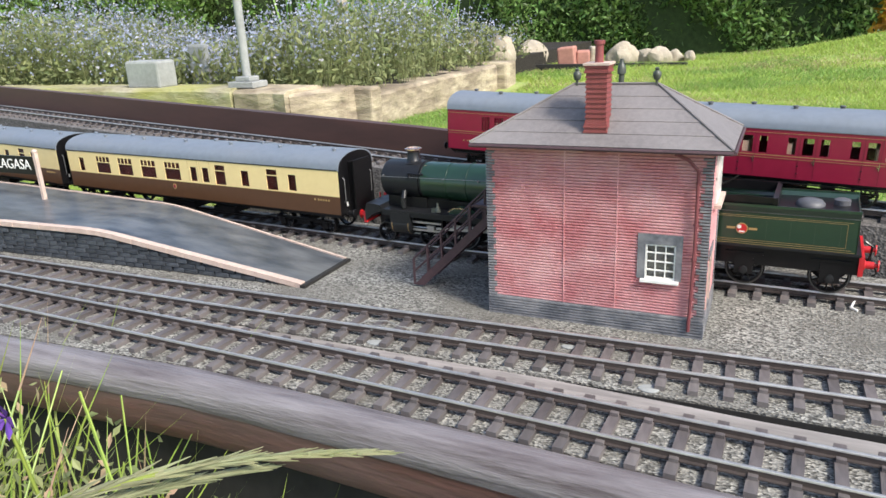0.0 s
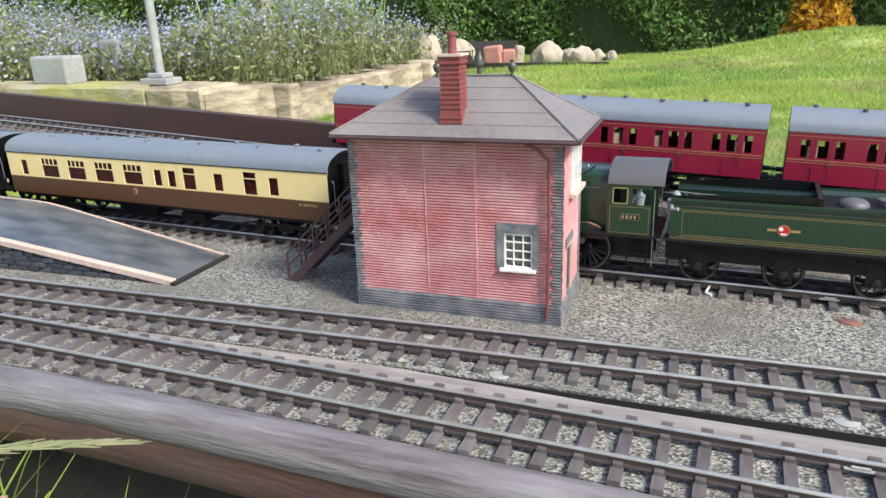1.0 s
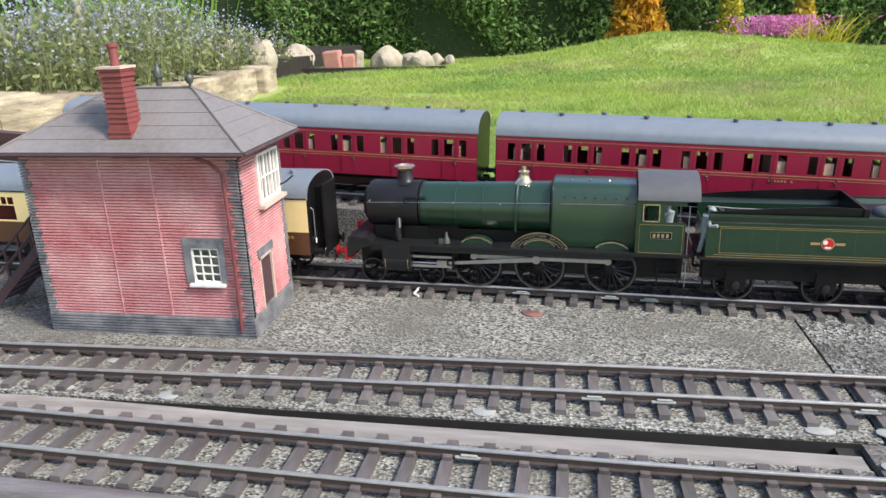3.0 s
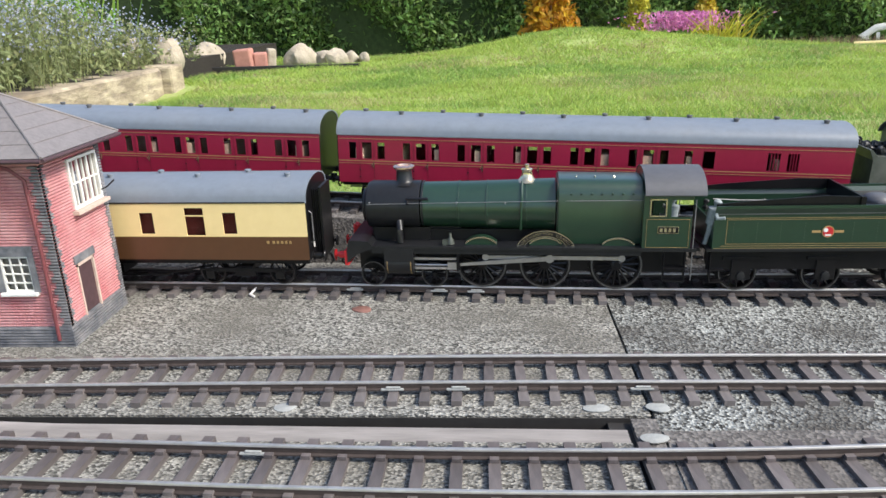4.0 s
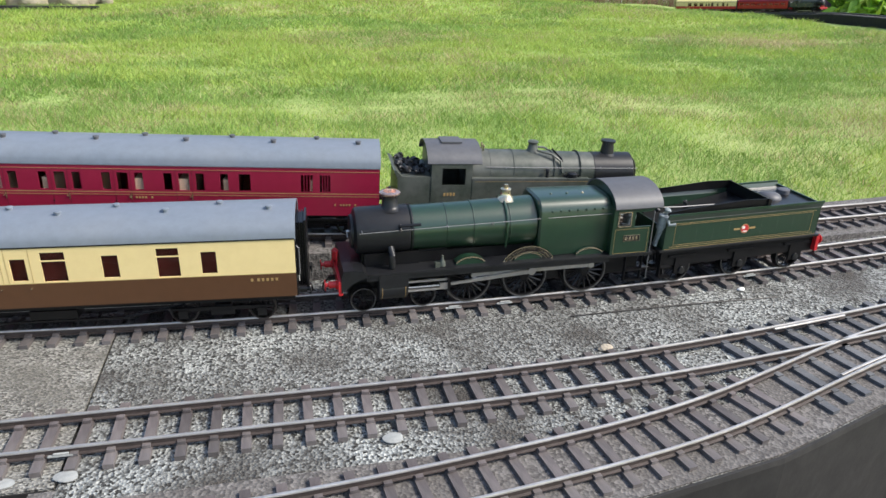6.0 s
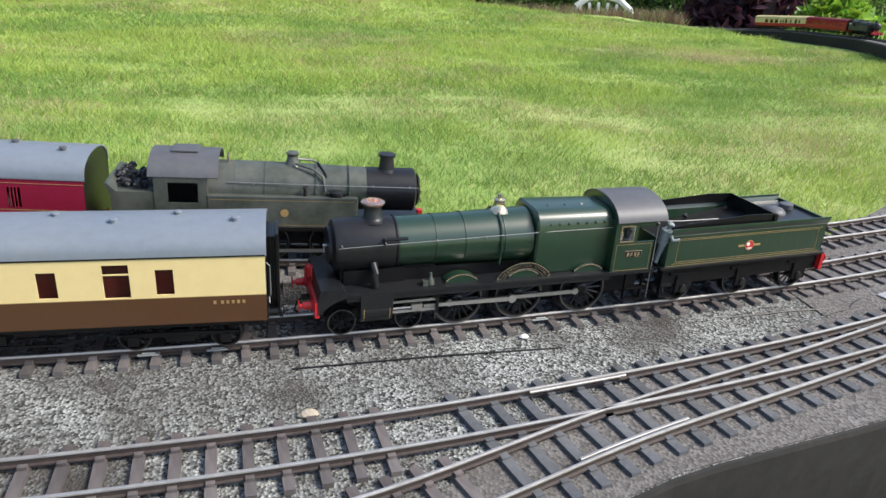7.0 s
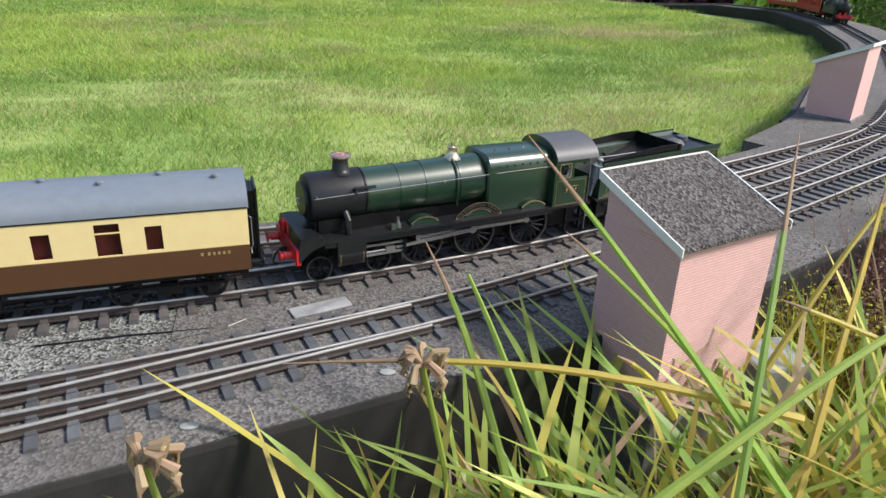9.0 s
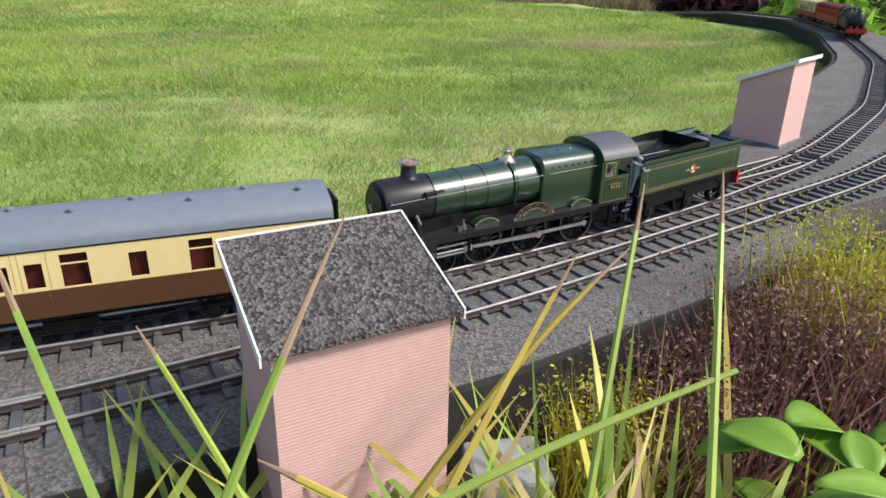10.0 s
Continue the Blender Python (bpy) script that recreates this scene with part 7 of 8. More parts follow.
def hedge():
    hd = tagged(new("hedge"), "dense dark green clipped garden hedge", "hedge", "", "")
    n = 120000
    x = rng.uniform(-6.5, 8.5, n)
    z = rng.uniform(-0.75, 1.7, n) ** 1.0
    lump = 0.16 * np.sin(x * 2.3) * np.sin(z * 4.1 + x) + 0.10 * np.sin(x * 6.1 + z * 5)
    y = 7.4 - 0.04 * x + lump - np.abs(rng.normal(0, 0.10, n)) + 0.05
    v, f = leaves(np.stack([x, y, z], 1), np.full(n, 0.030))
    o = soup("hedge_leaves", v, f, [M_hedge], "glossy dark green hedge leaves", "")
    o.parent = hd
    n = 26000
    y, z = rng.uniform(0.5, 7.4, n), rng.uniform(-0.4, 1.6, n)
    x = -6.4 + 0.16 * np.sin(y * 2.3) * np.sin(z * 4.1 + y) + np.abs(rng.normal(0, 0.10, n))
    v, f = leaves(np.stack([x, y, z], 1), np.full(n, 0.04))
    o = soup("hedge_leaves", v, f, [M_hedge], "glossy dark green hedge leaves", "")
    o.parent = hd
    # dark boxes behind the leaves, their colour stands for the shade inside
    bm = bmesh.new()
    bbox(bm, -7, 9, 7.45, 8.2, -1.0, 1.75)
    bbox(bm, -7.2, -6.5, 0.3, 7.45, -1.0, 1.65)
    part("hedge_core", bm, M_hedgecore, hd, "dark box added for the shade inside the hedge")


hedge()


# weathered oak beams round the raised flower bed
def beam(name, a, b, w, z0, z1, material, label, seed, cuts=14):
    a, b = Vector((*a, 0)), Vector((*b, 0))
    d = (b - a).normalized()
    nn = Vector((-d.y, d.x, 0))
    q = random.Random(seed)
    bm = bmesh.new()
    rings = []
    for i in range(cuts + 1):
        p = a.lerp(b, i / cuts)
        j = lambda: q.uniform(-0.007, 0.007)
        e = 0.012
        rings.append([p + nn * (0 + j()) + Vector((0, 0, z0)), p + nn * j() + Vector((0, 0, z1 - e + j() * 0.4)), p + nn * e + Vector((0, 0, z1 + j() * 0.4)), p + nn * (w - e) + Vector((0, 0, z1 + j() * 0.4)), p + nn * w + Vector((0, 0, z1 - e)), p + nn * w + Vector((0, 0, z0))])
    loft(bm, rings)
    return tagged(part(name, bm, material), label, "timber beam", "bed edging beams")


beam("edging_beam", (-4.2, 2.27), (-1.76, 2.25), 0.20, -0.28, 0.0, M_moss, "mossy weathered oak beam edging the flower bed", 1)
beam("edging_beam", (-1.75, 2.245), (-1.50, 2.235), 0.22, -0.28, -0.004, M_oak, "dark cut end of a weathered oak beam", 2, 4)
beam("edging_beam", (-1.495, 2.25), (-1.36, 2.52), 0.20, -0.30, -0.018, M_oak, "pale weathered oak beam edging the flower bed", 3, 6)
beam("edging_beam", (-1.355, 2.53), (-1.38, 4.05), 0.20, -0.32, -0.06, M_oak, "long pale weathered oak beam with knots", 4)
bm = bmesh.new()
bbox(bm, -1.52, -1.32, 4.06, 4.22, -0.32, -0.05)
tagged(part("edging_post", bm, M_oak, bevel=0.015), "short squared oak post at the bed corner", "timber post", "bed edging beams")
bm = bmesh.new()
bbox(bm, -1.52, -1.30, 2.50, 2.58, -0.31, -0.022)
tagged(part("edging_post", bm, M_oak, bevel=0.01), "split oak post between two beams", "timber post", "bed edging beams")
bm = bmesh.new()
bbox(bm, -6.5, -1.45, 2.42, 6.6, -0.3, -0.06)
tagged(part("flower_bed_soil", bm, M_soil), "dark soil of the raised flower bed", "soil", "", "structure")


def flower_bed():
    n = 8500
    x, y = rng.uniform(-5.0, -1.45, n), 2.48 + 2.4 * rng.uniform(0, 1, n) ** 1.6
    h = rng.uniform(0.18, 0.50, n) * (0.8 + 0.25 * np.sin(x * 3 + y * 2))
    pts = np.stack([x, y, np.full(n, -0.07)], 1)
    v, f = blades(pts, h, np.full(n, 0.003), rng.uniform(0.05, 0.45, n), 0.3, 3)
    soup("flower_stems", v, f, [M_fgreen], "thin green stems of a dense flower bed", "flowers")
    m = 56000
    k = rng.integers(0, n, m)
    c = pts[k] + np.stack([rng.normal(0, 0.045, m), rng.normal(0, 0.045, m), h[k] * rng.uniform(0.05, 0.8, m)], 1)
    v, f = leaves(c, np.full(m, 0.017))
    soup("flower_leaves", v, f, [M_fgreen], "small soft green leaves among the flowers", "flowers")
    m = 26000
    k = rng.integers(0, n, m)
    c = pts[k] + np.stack([rng.normal(0, 0.05, m), rng.normal(0, 0.05, m), h[k] * rng.uniform(0.55, 1.08, m)], 1)
    a = rng.uniform(0, 6.28, m)
    tilt = rng.normal(0, 0.6, (m, 2))
    vs = []
    r = rng.uniform(0.0032, 0.0060, m)
    for j in range(5):
        ang = a + j * 2 * np.pi / 5
        dx, dz = np.cos(ang) * r, np.sin(ang) * r
        vs.append(c + np.stack([dx, tilt[:, 0] * dx + tilt[:, 1] * dz, dz], 1))
    v = np.stack(vs, 1).reshape(-1, 3)
    soup("flower_blossoms", v, np.arange(5 * m).reshape(m, 5), [M_fblue, M_fwhite], "tiny pale blue forget-me-not flowers", "flowers", rng.uniform(0, 1, m) < 0.35)
    # tall strap-leaved clump
    for cx, cy, nn, hh in ((-2.62, 4.5, 220, 0.78), (-2.32, 4.75, 160, 0.66)):
        p = np.stack([rng.normal(cx, 0.20, nn), rng.normal(cy, 0.12, nn), np.full(nn, -0.1)], 1)
        v, f = blades(p, hh * rng.uniform(0.6, 1.1, nn), rng.uniform(0.018, 0.03, nn), rng.uniform(0.05, 0.5, nn), 0.4, 4)
        soup("strap_leaved_plant", v, f, [M_strap], "tall bright green strap-leaved clump", "plant", None, "")


flower_bed()

# concrete post with base, block and stake in the bed
post = tagged(new("metal_post"), "slim grey metal post on a stepped base in the flower bed", "post")
post.location = (-1.74, 2.33, 0.0)
quick("pole", [(rod, (0, 0, 0.02), (-0.02, 0.02, 0.95), 0.016, 12)], M_concrete, post, "grey tapering pole", True)
quick("base", [(bbox, -0.06, 0.06, -0.045, 0.045, -0.002, 0.022), (bbox, -0.035, 0.035, -0.03, 0.03, 0.022, 0.04)], M_concrete, post, bevel=0.004)
blk2 = quick("concrete_block", [(bbox, -0.09, 0.09, -0.05, 0.05, 0, 0.11)], M_concrete, bevel=0.01)
blk2.location = (-2.24, 2.34, -0.004)
tagged(blk2, "weathered grey concrete block on the bed edge", "block")
stk = quick("plastic_stake", [(bbox, -0.05, 0.05, -0.015, 0.015, 0, 0.22)], M_concrete, bevel=0.012)
stk.location = (-2.12, 2.50, -0.062)
tagged(stk, "grey plastic stake among the flowers", "stake")
stk2 = quick("pale_post", [(rod, (0, 0, 0), (0, 0, 0.75), 0.035, 10)], M_stone, smooth=True)
stk2.location = (-2.35, 4.0, -0.06)
tagged(stk2, "pale blurred garden post behind the flowers", "post")


def boulder(x, y, w, h, d, material, seed, label="pale rounded garden stone at the lawn edge", name="garden_stone"):
    q = random.Random(seed)
    bm = bmesh.new()
    bmesh.ops.create_icosphere(bm, subdivisions=3, radius=0.5)
    o = Vector((q.uniform(0, 50), q.uniform(0, 50), q.uniform(0, 50)))
    for v in bm.verts:
        f = 1 + 0.42 * noise.noise(v.co * 2.2 + o) + 0.14 * noise.noise(v.co * 5 + o)
        v.co = Vector((v.co.x * w * f, v.co.y * d * f, v.co.z * h * f * 1.3))
    ob = tagged(part(name, bm, material, None, "", True), label, "stone", "garden stones")
    ob.location = (x, y, float(ground_z(x, y)) + h * 0.30)
    ob.rotation_euler = (0, 0, q.uniform(0, 3))
    return ob


for k, (x, y, w, h) in enumerate(((-1.74, 5.2, 0.17, 0.15), (-1.54, 5.2, 0.25, 0.20), (-2.14, 5.3, 0.20, 0.16), (-1.60, 5.35, 0.20, 0.12), (-0.92, 5.3, 0.21, 0.17), (-0.78, 5.45, 0.15, 0.11), (-0.68, 5.4, 0.17, 0.12), (-0.59, 5.5, 0.12, 0.09), (-0.49, 5.45, 0.09, 0.08), (-2.25, 5.2, 0.15, 0.14))):
    boulder(x, y, w, h, w * 0.8, M_stone if k != 3 else M_concrete, k)
for k, (x, w, h) in enumerate(((-1.24, 0.12, 0.16), (-1.15, 0.09, 0.13), (-1.10, 0.06, 0.15))):
    b_ = quick("garden_brick", [(bbox, -w / 2, w / 2, -0.05, 0.05, 0, h)], M_pinkbrick if k < 2 else M_stone, bevel=0.012)
    b_.location = (x, 5.08 + 0.05 * k, float(ground_z(x, 5.1)) - 0.01)
    b_.rotation_euler = (0.04, 0.08 * (k - 1), 0.2 * k)
    tagged(b_, "worn pink brick set on end at the lawn edge", "brick", "garden stones")
for k, (x, y, w, h) in enumerate(((-1.70, 4.40, 0.17, 0.16), (-1.49, 4.42, 0.19, 0.17), (-1.90, 4.40, 0.16, 0.14))):
    boulder(x, y, w, h, 0.18, M_stone, 40 + k, "upright pale sandstone boulder at the bed corner").location.z = -0.02
pk = quick("edging_plank", [(bbox, -2.3, -0.45, 5.00, 5.03, -0.25, -0.135)], M_edge, bevel=0.004)
tagged(pk, "dark timber plank edging the lawn", "plank")


def conifer(x, y, z, h, r, material, label, seed, n=1800, name="dwarf_conifer"):
    t = tagged(new(name), label, "shrub")
    q = np.random.default_rng(seed)
    u = q.uniform(0, 1, n)
    rad_ = r * (1 - u ** 1.5 * 0.8) * np.sqrt(q.uniform(0.15, 1, n)) * (1 + 0.25 * np.sin(u * 17 + q.uniform(0, 6, n)))
    a = q.uniform(0, 6.28, n)
    c = np.stack([x + rad_ * np.cos(a), y + rad_ * np.sin(a), z + h * u], 1)
    v, f = leaves(c, np.full(n, r * 0.16))
    o = soup("foliage", v, f, [material], "", "")
    o.parent = t
    quick("trunk", [(rod, (x, y, z - 0.35), (x, y, z + h * 0.7), r * 0.10, 8, r * 0.03)], M_heather, t)
    return t


conifer(0.95, 6.7, -0.3, 0.95, 0.26, M_orange, "orange dwarf conifer before the hedge", 1)
conifer(1.69, 6.7, -0.35, 0.85, 0.14, M_yellow, "slim yellow-green dwarf conifer", 2)
conifer(2.24, 6.6, -0.35, 0.75, 0.14, M_gold_leaf, "slim golden dwarf conifer", 3)
conifer(5.1, 6.3, -0.5, 0.9, 0.60, M_purple, "dark purple-leaved shrub beyond the track", 4, 3000, "purple_shrub")
conifer(5.5, 5.6, -0.5, 0.55, 0.55, M_broad, "bright green low shrub beyond the far track", 6, 2200, "green_shrub")
nn = 1500
p = np.stack([rng.normal(1.98, 0.16, nn), rng.normal(6.3, 0.10, nn), np.full(nn, -0.2)], 1)
c = p + np.stack([rng.normal(0, 0.03, nn), rng.normal(0, 0.03, nn), rng.uniform(0.16, 0.30, nn)], 1)
v, f = leaves(c, np.full(nn, 0.017))
soup("pink_flowers", v, f, [M_magenta], "clump of magenta pink garden flowers", "flowers")
v, f = blades(p[:500], rng.uniform(0.12, 0.22, 500), np.full(500, 0.012), rng.uniform(0.1, 0.5, 500), 0.4, 2)
soup("pink_flower_stems", v, f, [M_strap], "green stems under the pink flowers", "flowers")
nn = 110
p = np.stack([rng.normal(2.24, 0.11, nn), rng.normal(6.1, 0.06, nn), np.full(nn, -0.22)], 1)
v, f = blades(p, rng.uniform(0.15, 0.42, nn), np.full(nn, 0.02), rng.uniform(0.2, 1.3, nn), 0.5, 3)
soup("yellow_strap_plant", v, f, [M_yellow], "yellow arching strap-leaved plant", "plant", None, "")
nn = 3500
p = np.stack([rng.uniform(2.6, 4.4, nn), rng.uniform(6.05, 6.35, nn), np.full(nn, -0.26)], 1)
v, f = blades(p, rng.uniform(0.05, 0.16, nn), np.full(nn, 0.012), rng.uniform(0.1, 0.8, nn))
soup("low_border_plants", v, f, [M_heather, M_fgreen], "low brownish border plants beyond the far track", "plants", rng.uniform(0, 1, nn) < 0.5)


def garden_chair(p, turn):
    ch = tagged(new("garden_chair"), "white moulded plastic garden chair with slatted fan back", "chair")
    ch.matrix_world = Matrix.Translation(p) @ Matrix.Rotation(turn, 4, "Z")
    w = 0.30
    quick("back_rim", [(tube, [(-w, 0.0, 0.42), (-w * 1.0, 0.03, 0.62), (-w * 0.85, 0.05, 0.75), (-w * 0.5, 0.07, 0.83), (0, 0.075, 0.86), (w * 0.5, 0.07, 0.83), (w * 0.85, 0.05, 0.75), (w * 1.0, 0.03, 0.62), (w, 0.0, 0.42)], 0.030, 8)], M_white, ch, "", True)
    for k in range(6):
        u = (k - 2.5) / 2.5
        quick("back_slat", [(bbox, -0.014, 0.014, -0.006, 0.006, 0, 0.36)], M_white, ch, bevel=0.003).matrix_local = Matrix.Translation((u * 0.12, 0.02, 0.44)) @ Matrix.Rotation(u * 0.28, 4, "Y") @ Matrix.Rotation(-0.1, 4, "X")
    quick("seat", [(bbox, -0.25, 0.25, -0.44, 0.02, 0.41, 0.44)], M_white, ch, bevel=0.012)
    for sx in (-1, 1):
        quick("armrest", [(tube, [(sx * w, 0.02, 0.62), (sx * 0.29, -0.15, 0.64), (sx * 0.29, -0.40, 0.62), (sx * 0.27, -0.44, 0.42)], 0.024, 8)], M_white, ch, "", True)
        for sy in (-0.42, 0.0):
            quick("leg", [(rod, (sx * 0.25, sy, 0.42), (sx * 0.28, sy + (0.05 if sy == 0 else -0.03), 0), 0.028, 8, 0.020)], M_white, ch, "", True)


garden_chair(Vector((3.94, 6.82, -0.93)), -0.35)
dk = quick("patio_slab", [(bbox, 3.2, 4.5, 6.45, 7.2, -1.0, -0.93)], M_concrete)
tagged(dk, "grey patio slab under the garden chair", "slab", "", "structure")


# ---------- plants in the foreground ----------
def stem(pts, r0, r1):
    n = len(pts) - 1
    bm = bmesh.new()
    tube(bm, pts, [r0 + (r1 - r0) * i / n for i in range(n + 1)], 6)
    return bm


def arc(a, b, sag, n=8):
    a, b = Vector(a), Vector(b)
    return [a.lerp(b, i / n) + Vector((0, 0, sag * math.sin(math.pi * i / n))) for i in range(n + 1)]


def seed_head(a, b, sag, r, seed):
    """A nodding grass head: an axis with many overlapping pale spikelets."""
    g = tagged(new("grass_seed_head"), "nodding pale green grass seed head", "grass head", "grass heads")
    pts = arc(a, b, sag, 10)
    part("stalk", stem(pts, 0.0008, 0.0004), M_rush, g)
    q = random.Random(seed)
    bm = bmesh.new()
    for i in range(190):
        t = 0.25 + 0.75 * i / 190
        k = min(int(t * 10), 9)
        p = pts[k].lerp(pts[k + 1], t * 10 - k)
        d = (pts[k + 1] - pts[k]).normalized()
        o = Vector([q.uniform(-1, 1) for _ in range(3)]).normalized() * r * (1.15 - t * 0.8) * q.uniform(0.3, 1.25)
        rod(bm, p + o * 0.2, p + o + d * q.uniform(0.005, 0.011), 0.0006, 4, 0.0001)
    part("spikelet_head", bm, M_spike, g)
    return g


M_spike = leafy("pale_spikelet", (0.46, 0.46, 0.28), (0.32, 0.36, 0.18), 0.3, 0.7)
# tufts at the foot of the front rim
nn = 3200
p = np.stack([rng.uniform(-0.62, 0.30, nn), rng.uniform(0.14, 0.40, nn), np.full(nn, -0.24)], 1)
p = p[(p[:, 0] < -0.13) & (p[:, 1] > 0.24)][:620]
v, f = blades(p, rng.uniform(0.12, 0.33, len(p)) * np.interp(p[:, 0], [-0.45, -0.25, -0.13], [1.0, 0.95, 0.72]), np.full(len(p), 0.0028), rng.uniform(0.1, 0.8, len(p)), 0.5, 4)
soup("foot_grass", v, f, [M_rush, M_straw], "uncut grass at the foot of the layout", "grass", rng.uniform(0, 1, len(f)) < 0.12)
bm = bmesh.new()
bbox(bm, -3, 0.9, -0.6, 0.415, -0.30, -0.225)
loft(bm, [[(x, -0.6, -0.30), (x, front_edge(x) - 0.015, -0.30), (x, front_edge(x) - 0.015, z), (x, -0.6, z)] for x, z in [(0.9 + 0.1 * i, -0.225 + 0.10 * min(i / 4, 1)) for i in range(17)]])
tagged(part("front_soil", bm, M_soil), "dark bare soil before the layout", "soil", "", "structure")


def blade(name, a, b, sag, r, label, tip=0.0, material=None, group="rush blades", cat="grass blade"):
    """One tall rush blade, tapering, with a dry tip."""
    g = tagged(new(name), label, cat, group)
    pts = arc(a, b, sag, 10)
    k = 10 - int(10 * tip)
    part("stalk", stem(pts[:k + 1], r, r * (1 - 0.55 * k / 10)), material or M_rush, g, "", True)
    if tip:
        part("dry_tip", stem(pts[k:], r * (1 - 0.55 * k / 10), r * 0.12), M_straw, g, "dry straw-coloured tip")
    return g


BLADES = [
    ((1.556, 0.485, 0.065), (1.490, 0.589, 0.167), 0.2, 0),
    ((1.577, 0.480, 0.066), (1.634, 0.560, 0.173), 0.3, 0),
    ((1.460, 0.553, 0.027), (1.442, 0.620, 0.095), 0.3, 0),
    ((1.475, 0.535, 0.036), (1.462, 0.593, 0.084), 0.0, 0),
    ((1.650, 0.508, 0.025), (1.745, 0.600, 0.130), 0.1, 1),
    ((1.715, 0.493, 0.028), (1.772, 0.594, 0.167), 0.1, 0),
    ((1.746, 0.456, 0.057), (1.793, 0.566, 0.181), 0.1, 0),
    ((1.702, 0.585, 0.053), (1.784, 0.621, 0.124), 0.2, 1),
    ((1.513, 0.500, 0.057), (1.355, 0.552, 0.062), 0.3, 1),
    ((1.682, 0.461, 0.066), (1.598, 0.503, 0.104), 0.1, 1),
    ((1.601, 0.525, 0.018), (1.533, 0.621, 0.095), 0.1, 0),
    ((1.605, 0.469, 0.068), (1.777, 0.508, 0.120), 0.0, 0),
    ((1.544, 0.512, 0.046), (1.514, 0.505, 0.079), 0.2, 1),
]
for k, (a, b, tip, yel) in enumerate(BLADES):
    a, b = Vector(a), Vector(b)
    root = a + (a - b) * 0.55
    root.z = max(root.z, -0.22)
    blade("rush_blade", root, b, 0.006 + 0.004 * (k % 3), 0.0026, "tall yellowing rush blade with a dry tip" if yel else "tall green rush blade with a pale dry tip", tip, M_rushy if yel else M_rush)
def lean_clear(v, n):
    """Blades that would run into the baseboard lean the other way."""
    w = np.asarray(v).reshape(n, -1, 3)
    edge = np.vectorize(front_edge)(w[:, :, 0])
    bad = ((w[:, :, 1] > edge - 0.008) & (w[:, :, 2] < 0.006)).any(1)
    w[bad, :, 1] = 2 * w[bad, :1, 1] - w[bad, :, 1]
    return w.reshape(-1, 3)


# the rest of the clump
nn = 300
p = np.stack([rng.uniform(1.40, 2.05, nn), np.zeros(nn), np.zeros(nn)], 1)
p[:, 1] = np.interp(p[:, 0], [1.4, 1.6, 2.05], [0.50, 0.545, 0.66]) + rng.normal(0, 0.022, nn) - 0.03
p[:, 2] = -0.20
hh = rng.uniform(0.10, 0.25, nn) * np.interp(p[:, 0], [1.4, 1.55, 1.75, 2.05], [0.55, 0.85, 1.0, 0.95])
v, f = blades(p, hh, rng.uniform(0.0045, 0.0085, nn), rng.uniform(0.1, 0.9, nn), 0.6, 7)
seg_slot = np.tile(rng.choice(3, nn, p=[0.62, 0.28, 0.10]), 7)
soup("rush_clump", lean_clear(v, nn), f, [M_rush, M_rushy, M_straw], "dense clump of green and yellow rush blades", "grass clump", seg_slot)
nn = 90
p = np.stack([rng.uniform(1.16, 1.42, nn), rng.uniform(0.44, 0.50, nn), np.full(nn, -0.2)], 1)
v, f = blades(p, rng.uniform(0.10, 0.20, nn), rng.uniform(0.0040, 0.0070, nn), rng.uniform(0.03, 0.22, nn), 0.3, 4)
soup("rush_tuft", lean_clear(v, nn), f, [M_rush, M_rushy], "small tuft of green and yellow rush blades", "grass clump", np.tile(rng.uniform(0, 1, nn) < 0.4, 4))
nn = 860
p = np.stack([1.30 + 0.50 * rng.uniform(0, 1, nn) ** 0.7, rng.uniform(0.43, 0.53, nn), np.full(nn, -0.12)], 1)
hh = rng.uniform(0.08, 0.19, nn) * np.interp(p[:, 0], [1.27, 1.36, 1.5, 1.8], [0.60, 0.88, 1.0, 1.0])
v, f = blades(p, hh, rng.uniform(0.0055, 0.0100, nn), rng.uniform(0.3, 1.7, nn) * np.interp(p[:, 0], [1.27, 1.40, 1.5], [0.45, 0.65, 1.0]), 0.55, 7)
soup("rush_sprawl", lean_clear(v, nn), f, [M_rush, M_rushy, M_straw], "sprawling green and yellow rush blades before the hut", "grass clump", np.tile(rng.choice(3, nn, p=[0.56, 0.34, 0.10]), 7))
# wilted brown flower heads
for k, (x, y, z) in enumerate(((1.305, 0.455, 0.088), (1.420, 0.520, 0.075))):
    q = random.Random(k)
    bm = bmesh.new()
    for i in range(12):
        a = Vector((q.uniform(-1, 1), q.uniform(-1, 1), q.uniform(-0.6, 1))).normalized()
        tube(bm, [(0, 0, 0), a * 0.006 + Vector((0, 0, 0.003)), a * 0.012 + Vector((0.002, 0, -0.001)), a * q.uniform(0.009, 0.016) - Vector((0, 0, q.uniform(0.004, 0.009))), a * 0.009 - Vector((0, 0, q.uniform(0.008, 0.015)))], [0.0010, 0.0014, 0.0022, 0.0014, 0.0003], 6)
    w = tagged(new("wilted_flower"), "wilted brown flower head on a green stalk", "flower", "wilted flowers")
    w.location = (x, y, z)
    part("petals", bm, M_straw, w, "crumpled straw-brown petals", True)
    part("stalk", stem([(0, 0, 0), (0.012, -0.006, -0.06), (0.035, -0.015, -0.26)], 0.0014, 0.002), M_rush, w)


